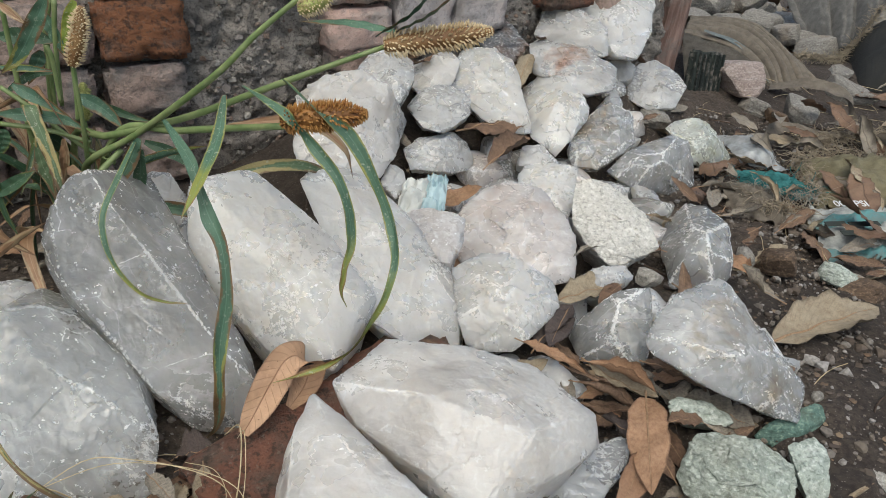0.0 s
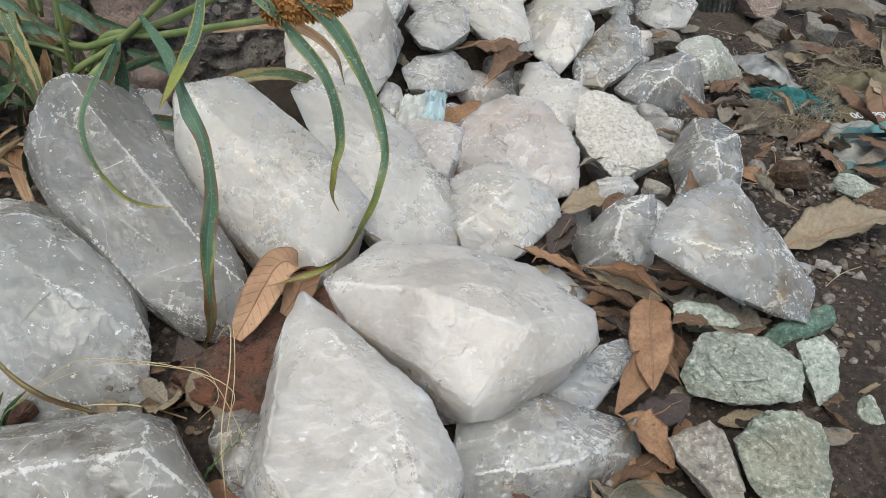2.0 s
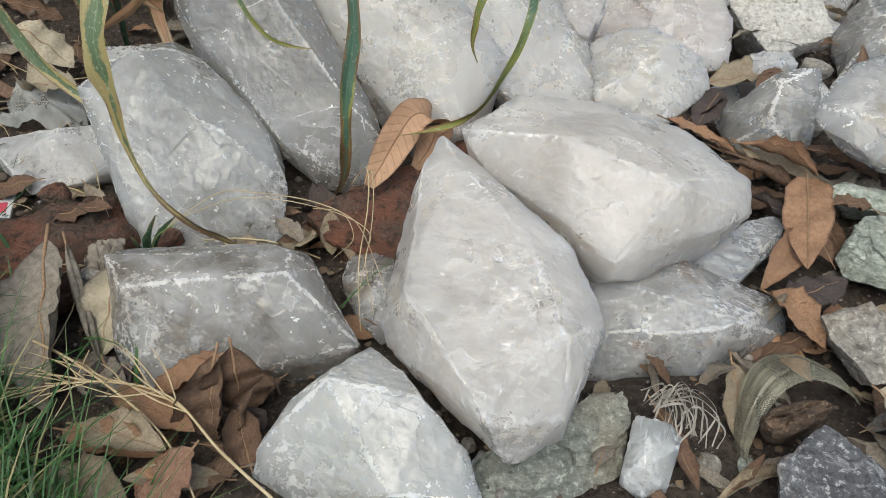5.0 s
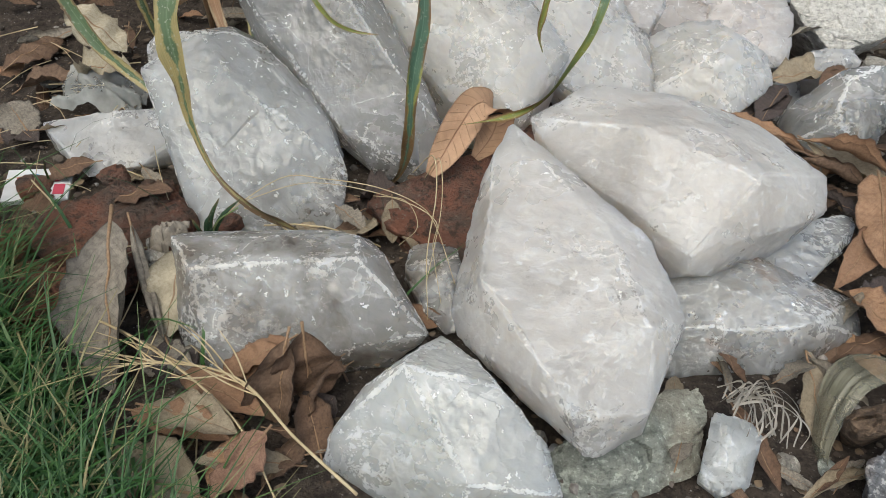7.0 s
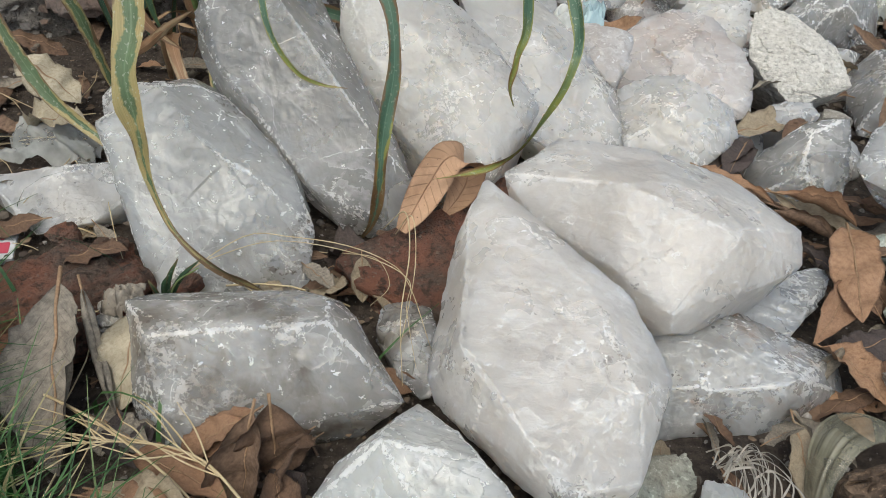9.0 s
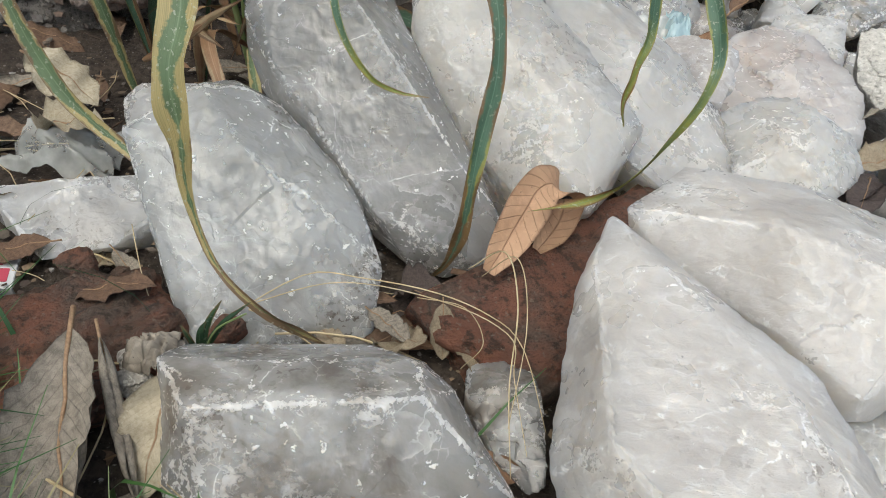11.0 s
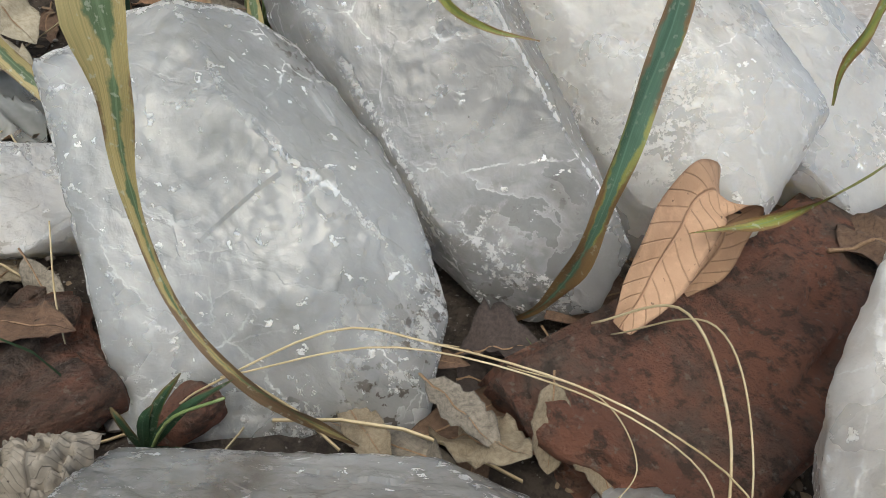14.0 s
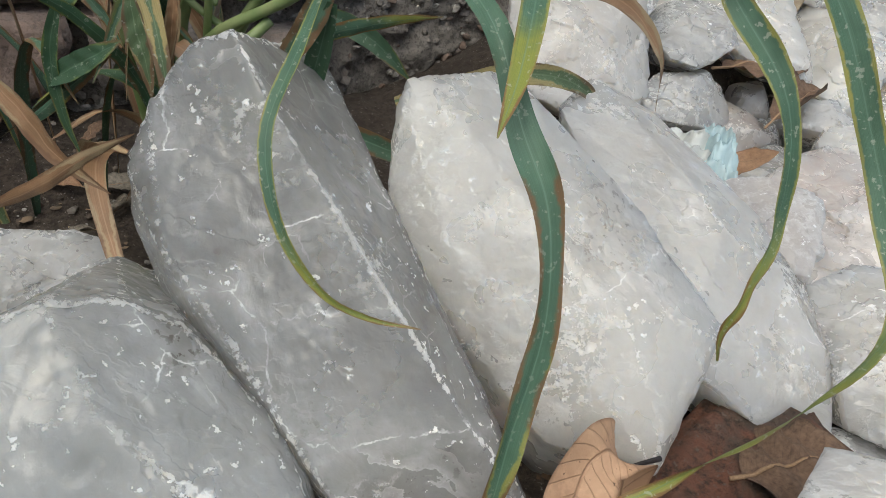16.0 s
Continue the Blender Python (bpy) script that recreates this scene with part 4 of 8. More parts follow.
rock("quartz_rock", (0.0861, 0.9664, 0.1214), M["milky"], 6, "white quartz lump high on the heap",
     [(85.6, -62.1, 31.8), (-161.4, -45.7, 35.7), (7.8, 7.3, 41.1), (-79.0, 61.8, 34.4), (-106.6, 55.4, 36.6), (-136.7, -61.9, 41.8), (-105.3, 64.5, 33.6), (169.4, -8.4, 49.4), (-90.2, -69.9, 53.6), (148.8, 19.7, 60.9), (38.9, 37.5, 55.6), (99.4, 46.8, 67.5), (25.7, -24.2, 51.6)])
rock("quartz_rock", (0.0210, 0.8417, 0.0690), M["grey_quartz"], 6, "small angular grey quartz piece",
     [(-96.1, -61.8, 26.5), (-50.0, -55.6, 28.0), (115.6, -40.3, 29.8), (-32.5, 39.8, 29.3), (126.9, -57.2, 28.3), (-41.0, 30.8, 31.5), (117.8, 44.8, 24.3), (142.9, 30.8, 27.3), (22.2, 14.9, 39.2), (-175.0, -25.8, 37.8), (-80.9, 30.0, 41.5), (-105.5, 51.5, 39.4), (-79.6, 77.7, 30.4), (-113.4, 67.2, 34.2), (-179.1, -83.8, 28.3), (-30.9, 49.6, 29.4), (57.8, 41.8, 33.2), (113.4, -24.1, 33.3)])
rock("quartz_rock", (0.1855, 0.9496, 0.1033), M["milky"], 6, "bright white quartz lump on the heap",
     [(46.3, -62.1, 28.9), (-162.6, 43.2, 36.7), (175.1, -25.8, 38.2), (-22.2, -33.8, 39.8), (-166.6, 60.0, 33.5), (-60.9, 74.6, 36.3), (19.9, 29.5, 36.6), (-75.0, 45.1, 54.4), (-159.7, -55.6, 46.1), (-159.3, 71.3, 33.6), (-127.3, 39.3, 55.3), (103.1, -74.6, 35.3), (138.6, 20.9, 61.7), (42.6, 42.5, 45.9), (-7.6, -10.7, 39.6), (-62.9, 57.2, 46.0), (35.2, -21.9, 46.3)])
rock("quartz_rock", (0.2520, 0.9291, 0.0716), M["amber"], 6, "white quartz lump with amber stains",
     [(87.6, -60.5, 28.5), (-33.2, -37.6, 32.7), (-77.9, 50.6, 32.7), (138.0, 25.1, 32.0), (153.2, 6.4, 29.9), (-2.7, 1.7, 45.4), (-71.5, 58.9, 31.6), (-95.6, -66.4, 43.2), (-92.8, 52.2, 33.9), (-81.5, 67.5, 31.4), (-125.1, 69.0, 31.2), (48.6, 41.4, 58.1), (172.6, -28.3, 41.8), (-110.8, 57.2, 33.7)])
rock("quartz_rock", (0.1010, 1.0675, 0.1725), M["blue_grey"], 4, "dark bluish grey stone by the wall",
     [(-153.2, -48.0, 30.2), (-174.2, -25.5, 29.1), (-16.6, -39.8, 39.9), (19.0, 29.9, 27.8), (-77.9, 54.1, 31.9), (177.6, -21.1, 31.5), (-143.3, -62.4, 34.1), (45.2, 49.8, 30.6), (-106.3, 63.9, 27.0), (-69.0, 64.9, 26.3), (151.0, 24.0, 41.2), (41.1, -14.9, 45.7), (-106.7, 49.1, 33.0), (98.6, -28.7, 56.6), (-0.8, -53.3, 41.1), (65.9, -15.4, 53.0), (129.7, -21.0, 52.5), (0.0, -90.0, 44.2), (-127.9, -68.9, 37.6)])
rock("quartz_rock", (0.2206, 1.1102, 0.1757), M["grey_clear"], 6, "clear grey quartz lump on the heap",
     [(-135.7, -61.5, 29.8), (157.2, 4.1, 47.7), (26.3, 41.9, 39.2), (-111.1, 62.3, 34.0), (-75.8, 66.1, 31.0), (-100.8, 47.1, 39.4), (-0.8, 0.9, 50.2), (56.2, 53.9, 46.1), (122.6, -36.6, 56.4), (53.7, -19.7, 62.2), (29.8, -41.5, 55.5), (-121.3, -69.2, 31.6), (-50.1, -64.0, 43.5), (136.9, -30.7, 53.0), (-87.3, 52.6, 37.1), (73.7, -21.1, 67.1), (0.0, -90.0, 41.0), (-167.3, -52.8, 38.0), (164.0, -10.2, 47.7), (-100.2, -80.9, 37.1), (25.7, -55.9, 53.4), (147.9, -33.6, 50.9), (-37.2, -72.1, 43.6)])
rock("quartz_rock", (0.2157, 1.0329, 0.1416), M["rosy"], 6, "pinkish quartz lump on the heap",
     [(-139.5, -62.8, 29.9), (-98.6, 52.2, 31.7), (67.1, 53.8, 36.7), (-106.7, 59.1, 31.1), (168.6, -23.3, 48.8), (-81.0, 59.1, 29.7), (33.4, 42.6, 39.3), (-85.2, 70.5, 28.2), (-52.8, -63.5, 43.4), (78.3, -19.5, 55.6), (-4.4, -13.1, 59.2), (86.5, -26.6, 56.4), (29.3, -49.7, 53.1), (58.9, -21.3, 56.5), (162.0, -32.0, 49.3), (130.8, 29.6, 64.1), (0.0, -90.0, 39.0), (111.3, -27.8, 61.9), (-38.0, -73.0, 42.8), (24.6, -60.8, 50.5)])
rock("quartz_rock", (0.3034, 1.2057, 0.1970), M["white_quartz"], 6, "big bright white quartz lump on the heap",
     [(-165.1, -37.4, 65.8), (-96.2, 64.6, 39.7), (103.3, -16.8, 105.6), (-107.2, 53.7, 48.1), (116.5, 43.5, 95.5), (119.8, -25.3, 96.3), (-7.9, -7.1, 60.1), (-145.0, -64.1, 74.6), (-74.4, 57.8, 42.7), (3.6, -24.3, 69.4), (164.3, -25.5, 79.7), (36.1, -17.7, 103.4), (-96.5, -70.7, 80.1), (13.4, 25.6, 85.9), (0.0, -90.0, 85.6), (148.2, 7.4, 92.8), (-14.0, -23.5, 65.0), (-54.4, -68.7, 80.6), (133.3, -22.4, 92.2), (-92.8, 53.7, 48.4), (-20.8, -42.6, 76.7)])
rock("quartz_rock", (0.3225, 1.1328, 0.1164), M["grey_clear"], 4, "small grey quartz piece on the heap",
     [(175.3, -27.7, 16.5), (25.3, 46.3, 19.3), (-15.1, -6.7, 18.3), (-47.2, -52.2, 22.4), (87.6, -60.5, 27.4), (129.9, 39.5, 25.0), (-118.6, 54.1, 28.9), (-77.4, 66.0, 23.4), (-104.4, 67.3, 24.8), (-85.0, 52.3, 27.8)])
rock("quartz_rock", (0.3887, 1.1561, 0.0843), M["grey_quartz"], 6, "rough grey and white quartz lump",
     [(87.6, -60.5, 26.8), (143.7, 13.5, 41.1), (-109.2, 64.7, 29.2), (-63.8, -63.1, 37.9), (-19.7, -21.3, 42.4), (-81.6, 66.2, 27.6), (-157.2, -61.0, 35.9), (37.2, 46.4, 43.3), (-77.6, 55.6, 30.2), (-179.8, -45.9, 38.9), (-100.8, 53.1, 32.9), (119.2, 38.8, 45.0), (5.1, 20.4, 45.4)])
rock("quartz_rock", (0.2850, 1.0239, 0.0921), M["grey_clear"], 4, "small grey quartz piece",
     [(144.5, 24.6, 13.4), (-132.3, -55.7, 19.0), (-31.1, -27.0, 14.8), (4.9, 24.3, 16.2), (-87.9, -63.6, 18.3), (98.6, -38.2, 34.9), (-23.9, -21.5, 15.5), (-75.6, 62.1, 20.0), (-120.1, 67.0, 20.7), (126.2, -17.8, 27.8), (-98.1, 52.9, 23.1), (-175.4, -41.1, 23.2), (-79.5, 54.0, 21.4), (29.9, -20.1, 33.7), (-62.6, -57.4, 18.4)])
rock("quartz_rock", (0.1491, 0.8482, 0.0684), M["grey_clear"], 4, "small dull quartz piece among leaves",
     [(-67.2, -44.4, 20.4), (-108.8, -47.2, 20.8), (22.5, 31.5, 18.4), (-37.0, -42.5, 23.9), (159.4, 6.6, 19.8), (104.6, 48.2, 17.7), (43.3, -12.3, 35.4), (-179.2, -26.3, 25.8), (-74.5, 64.9, 21.9), (128.2, -23.3, 34.0), (96.9, -10.8, 37.0), (-108.7, 62.1, 22.8), (-87.7, 51.6, 24.2), (146.5, -17.3, 28.4), (-13.7, -48.2, 31.3), (-97.7, 69.3, 21.6), (0.0, -90.0, 41.4)])
rock("quartz_rock", (-0.0327, 0.7319, 0.0796), M["grey_quartz"], 4, "small grey quartz chip",
     [(-142.4, -24.3, 19.0), (-28.1, -24.8, 19.3), (-176.6, -10.1, 16.9), (164.7, 15.1, 14.3), (-11.6, -19.1, 16.3), (-0.8, -11.6, 13.9), (10.4, 4.6, 11.3), (152.2, -8.1, 22.7), (48.5, 38.1, 15.1), (-132.8, -31.3, 22.2), (16.0, -5.7, 15.1), (118.4, -17.7, 33.7), (62.1, -6.9, 28.2), (-119.5, 62.0, 18.7), (-107.2, 49.7, 20.6), (-79.0, 68.3, 18.1), (-78.1, 54.0, 20.0), (-66.6, 60.9, 18.5), (0.0, -90.0, 52.8)])
rock("quartz_rock", (0.3387, 0.9179, 0.0366), M["grey_glass"], 6, "large grey-white quartz lump at the edge",
     [(-34.5, 30.9, 36.0), (119.5, -38.3, 31.5), (-52.8, 6.8, 37.3), (131.3, 26.8, 28.5), (-68.9, -1.6, 43.8), (172.6, 77.1, 47.8), (1.3, 8.5, 60.8), (-28.6, 56.9, 42.9), (-103.6, -63.6, 35.8), (-156.4, -56.7, 40.8), (-51.7, -50.3, 41.4), (126.3, -52.2, 33.0), (136.8, 20.3, 30.8), (122.3, -13.0, 32.0), (-100.1, 15.3, 69.4), (98.1, 42.4, 45.9), (-146.3, 61.1, 63.8), (145.2, -62.8, 35.3), (127.2, 4.1, 31.4)])
rock("quartz_rock", (0.4489, 1.0376, 0.0332), M["green_clear"], 6, "pale yellow-green quartz lump",
     [(178.6, -43.7, 29.2), (148.2, -57.4, 25.2), (-56.2, 12.8, 34.4), (-43.5, 31.4, 28.6), (-102.3, -67.1, 34.9), (13.3, 34.9, 28.2), (109.3, -36.3, 30.2), (-80.3, 75.7, 37.8), (-130.4, 28.1, 63.2), (-121.6, 69.5, 45.8), (-42.3, 60.6, 31.2), (88.6, 47.6, 34.7), (91.7, -17.1, 36.6), (130.3, 18.4, 44.4), (29.1, 44.6, 27.3), (-58.1, 2.5, 38.6), (-42.3, -50.2, 51.0), (48.6, 22.4, 38.7)])

# ---- plant and litter materials ----
def blade(name, green, margin, dry, spots=0.5, yellow=0.5, brown=0.5, turned=None, hem=0.0):
    """A grass blade: pale midrib, fine parallel veins, stretches of its margins yellowed, browned and blotched."""
    n = Nodes(name)
    uv = n.add("ShaderNodeUVMap").outputs[0]
    sep = n.add("ShaderNodeSeparateXYZ")
    n.put(uv, sep.inputs[0])
    across = n.math("ABSOLUTE", n.math("SUBTRACT", sep.outputs[0], 0.5))
    tc = n.coords(3.0)
    col = n.mix(n.ramp(n.noise(tc, 35.0, 4.0, 0.6), (0.38, 0.0), (0.66, 1.0)), green, tuple(min(0.6, c * 1.45 + 0.012) for c in green))
    if turned:
        late = n.math("ADD", sep.outputs[1], n.math("MULTIPLY", n.math("SUBTRACT", n.noise(tc, 45.0, 4.0, 0.6), 0.5), 0.5))
        col = n.mix(n.ramp(late, (0.50, 0.0), (0.66, 1.0)), col, turned)
    tip = n.math("MULTIPLY", n.math("POWER", sep.outputs[1], 4.0), 0.6)
    wide = n.math("MULTIPLY", n.math("SUBTRACT", n.noise(tc, 14.0, 3.0, 0.6), 0.5), 1.3)
    ragged = n.math("MULTIPLY", n.math("SUBTRACT", n.noise(tc, 140.0, 4.0, 0.7), 0.5), 0.45)
    m = n.math("ADD", n.math("ADD", n.math("ADD", across, wide), ragged), tip)
    col = n.mix(n.ramp(m, (0.60 - 0.3 * yellow, 0.0), (0.68 - 0.3 * yellow, 1.0)), col, margin)
    if hem:
        col = n.mix(n.ramp(n.math("ADD", across, n.math("MULTIPLY", ragged, 0.5)), (0.37, 0.0), (0.43, hem)), col, margin)
    wide2 = n.math("MULTIPLY", n.math("SUBTRACT", n.noise(n.stretch(tc, (1, 1, 1.3), (50, 20, 0)), 19.0, 3.0, 0.6), 0.5), 1.4)
    m2 = n.math("ADD", n.math("ADD", n.math("ADD", across, wide2), ragged), tip)
    col = n.mix(n.ramp(m2, (0.66 - 0.3 * brown, 0.0), (0.78 - 0.3 * brown, 0.9)), col, dry)
    col = n.mix(n.ramp(across, (0.0, 0.6), (0.05, 0.0)), col, tuple(min(0.6, c * 1.7 + 0.06) for c in green))
    veins = n.noise(n.stretch(uv, (1.0, 0.06, 1.0)), 46.0, 4.0, 0.6)
    col = n.mix(n.ramp(veins, (0.40, 0.35), (0.60, 0.0)), col, tuple(c * 0.6 for c in green))
    col = n.mix(n.math("MULTIPLY", n.ramp(n.noise(tc, 420.0, 3.0), (0.61, 0.0), (0.66, 1.0)), spots), col, (0.42, 0.44, 0.36))
    n.finish(col, 0.5, n.bump(n.math("ADD", veins, n.noise(tc, 260.0, 3.0)), 0.35, 0.0008), Subsurface_Weight=0.06, Subsurface_Scale=0.003)


blade("blade_green", (0.058, 0.120, 0.074), (0.28, 0.27, 0.07), (0.18, 0.085, 0.035), yellow=0.3, brown=0.9, spots=0.25)
blade("blade_turning", (0.058, 0.120, 0.074), (0.30, 0.28, 0.07), (0.22, 0.10, 0.035), yellow=0.35, brown=0.45, turned=(0.26, 0.28, 0.05), hem=0.85)
blade("blade_lime", (0.20, 0.26, 0.045), (0.42, 0.36, 0.08), (0.25, 0.11, 0.04), yellow=0.5, brown=0.5)
blade("blade_yellow", (0.085, 0.130, 0.062), (0.40, 0.32, 0.14), (0.15, 0.08, 0.05), yellow=1.15, brown=0.85)
blade("blade_dry", (0.26, 0.15, 0.08), (0.40, 0.30, 0.18), (0.17, 0.09, 0.05), yellow=0.9, brown=0.7, spots=0.0)
blade("blade_dark", (0.030, 0.072, 0.034), (0.12, 0.15, 0.04), (0.15, 0.10, 0.05), yellow=0.3, brown=0.35, spots=0.3)


def stalk(name, a, b, rough=0.5):
    n = Nodes(name)
    p = n.add("ShaderNodeTexCoord").outputs["Object"]
    col = n.mix(n.ramp(n.noise(p, 60.0, 4.0), (0.35, 0.0), (0.65, 1.0)), a, b)
    n.finish(col, rough, n.bump(n.noise(p, 300.0, 3.0), 0.3, 0.001))


stalk("stem_green", (0.13, 0.195, 0.065), (0.23, 0.275, 0.12))
stalk("straw", (0.60, 0.50, 0.32), (0.44, 0.34, 0.19), 0.6)
stalk("leaf_rib", (0.36, 0.235, 0.14), (0.25, 0.155, 0.09), 0.7)
stalk("sack_thread", (0.36, 0.30, 0.22), (0.22, 0.18, 0.13), 0.8)
stalk("spike_gold", (0.30, 0.18, 0.08), (0.20, 0.10, 0.04), 0.6)
stalk("spike_brown", (0.30, 0.14, 0.035), (0.12, 0.045, 0.012), 0.6)
stalk("spike_green", (0.26, 0.30, 0.09), (0.42, 0.40, 0.16), 0.6)
stalk("spike_rust", (0.46, 0.25, 0.08), (0.27, 0.11, 0.03), 0.6)
stalk("spike_pale", (0.74, 0.62, 0.42), (0.56, 0.42, 0.24), 0.6)


def dry_leaf_material(name, a, b, dark, ribs=15.0, slant=9.0):
    """A fallen leaf: midrib, curved side veins, blotches; no two alike."""
    n = Nodes(name)
    uv = n.add("ShaderNodeUVMap").outputs[0]
    sep = n.add("ShaderNodeSeparateXYZ")
    n.put(uv, sep.inputs[0])
    across = n.math("ABSOLUTE", n.math("SUBTRACT", sep.outputs[0], 0.5))
    p = n.coords(11.0)
    rnd = n.add("ShaderNodeObjectInfo").outputs["Random"]
    col = n.mix(rnd, a, b)
    col = n.mix(n.ramp(n.noise(p, 24.0, 5.0, 0.6), (0.38, 0.0), (0.68, 0.75)), col, dark)
    col = n.mix(n.ramp(n.noise(p, 160.0, 4.0, 0.7), (0.50, 0.0), (0.75, 0.5)), col, tuple(min(0.7, c * 1.35) for c in a))
    slope = n.math("SUBTRACT", n.math("MULTIPLY", sep.outputs[1], ribs), n.math("MULTIPLY", across, slant))
    side = n.math("ABSOLUTE", n.math("SUBTRACT", n.math("FRACT", slope), 0.5))
    vein = n.ramp(side, (0.0, 1.0), (0.07, 0.0))
    rib = n.ramp(across, (0.0, 1.0), (0.035, 0.0))
    both = n.math("MAXIMUM", n.math("MULTIPLY", vein, 0.55), rib)
    col = n.mix(n.math("MULTIPLY", both, 0.6), col, tuple(c * 0.6 for c in dark))
    edge = n.ramp(n.math("ADD", across, n.math("MULTIPLY", n.noise(p, 60.0, 3.0), 0.12)), (0.50, 0.0), (0.56, 0.7))
    col = n.mix(edge, col, tuple(c * 0.5 for c in dark))
    spots = n.ramp(n.noise(p, 330.0, 2.0), (0.68, 0.0), (0.73, 0.8))
    col = n.mix(spots, col, tuple(c * 0.25 for c in dark))
    h = n.math("ADD", n.math("MULTIPLY", both, 0.8), n.noise(p, 120.0, 4.0, 0.6))
    n.finish(col, 0.68, n.bump(h, 0.6, 0.0015))


dry_leaf_material("leaf_tan", (0.40, 0.33, 0.23), (0.30, 0.25, 0.18), (0.19, 0.14, 0.09))
dry_leaf_material("leaf_orange", (0.40, 0.24, 0.14), (0.30, 0.175, 0.105), (0.20, 0.105, 0.06))
dry_leaf_material("leaf_pinkish", (0.44, 0.27, 0.19), (0.33, 0.19, 0.13), (0.16, 0.08, 0.05))
dry_leaf_material("leaf_folded", (0.46, 0.29, 0.18), (0.44, 0.27, 0.165), (0.30, 0.16, 0.09), 20.0, 3.0)
dry_leaf_material("leaf_brown", (0.18, 0.105, 0.065), (0.23, 0.15, 0.10), (0.07, 0.04, 0.025))
dry_leaf_material("leaf_pale", (0.56, 0.50, 0.38), (0.48, 0.42, 0.31), (0.34, 0.27, 0.18))
dry_leaf_material("leaf_grey", (0.28, 0.245, 0.20), (0.36, 0.315, 0.255), (0.10, 0.085, 0.07))
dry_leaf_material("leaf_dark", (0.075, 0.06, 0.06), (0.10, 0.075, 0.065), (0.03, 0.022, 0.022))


def fired_clay(name, a, b, dirt, pits=0.75):
    n = Nodes(name)
    p = n.coords(5.0)
    col = n.mix(n.ramp(n.noise(p, 26.0, 7.0, 0.7), (0.36, 0.0), (0.64, 1.0)), a, b)
    col = n.mix(n.ramp(n.noise(p, 15.0, 6.0, 0.65, 0.5), (0.46, 0.0), (0.60, 0.92)), col, dirt)
    col = n.mix(n.ramp(n.noise(p, 120.0, 5.0, 0.7), (0.38, pits), (0.50, 0.0)), col, tuple(c * 0.35 for c in dirt))
    col = n.mix(n.ramp(n.noise(p, 300.0, 3.0, 0.6), (0.60, 0.0), (0.70, 0.6)), col, (0.26, 0.20, 0.16))
    h = n.math("ADD", n.noise(p, 60.0, 8.0, 0.75), n.math("MULTIPLY", n.noise(p, 320.0, 3.0), 0.4))
    n.finish(col, 0.92, n.bump(h, 1.0, 0.016 * pits))


fired_clay("brick_red", (0.30, 0.125, 0.075), (0.20, 0.090, 0.060), (0.135, 0.10, 0.078))
fired_clay("brick_orange", (0.40, 0.165, 0.075), (0.25, 0.105, 0.055), (0.16, 0.12, 0.10))
fired_clay("brick_grey", (0.39, 0.290, 0.250), (0.48, 0.345, 0.29), (0.28, 0.25, 0.235), 0.5)
fired_clay("brick_pink", (0.62, 0.430, 0.365), (0.52, 0.375, 0.325), (0.43, 0.375, 0.345), 0.35)
fired_clay("brick_ash", (0.44, 0.410, 0.41), (0.54, 0.470, 0.45), (0.34, 0.32, 0.32), 0.35)


def rubble(name):
    n = Nodes(name)
    p = n.add("ShaderNodeTexCoord").outputs["Object"]
    col = n.mix(n.ramp(n.noise(p, 14.0, 6.0, 0.65), (0.35, 0.0), (0.65, 1.0)), (0.20, 0.178, 0.160), (0.38, 0.345, 0.312))
    cell = n.cells(p, 85.0)
    stones = n.ramp(cell.outputs["Distance"], (0.22, 1.0), (0.34, 0.0))
    few = n.ramp(n.noise(p, 40.0, 3.0), (0.50, 0.0), (0.58, 1.0))
    stones = n.math("MULTIPLY", stones, few)
    col = n.mix(n.math("MULTIPLY", stones, 0.8), col, (0.36, 0.32, 0.29))
    col = n.mix(n.ramp(n.noise(p, 260.0, 3.0, 0.7), (0.40, 0.5), (0.52, 0.0)), col, (0.03, 0.025, 0.022))
    h = n.math("ADD", n.math("MULTIPLY", stones, 0.8), n.noise(p, 90.0, 8.0, 0.75))
    n.finish(col, 0.95, n.bump(h, 1.0, 0.008))


rubble("rubble")


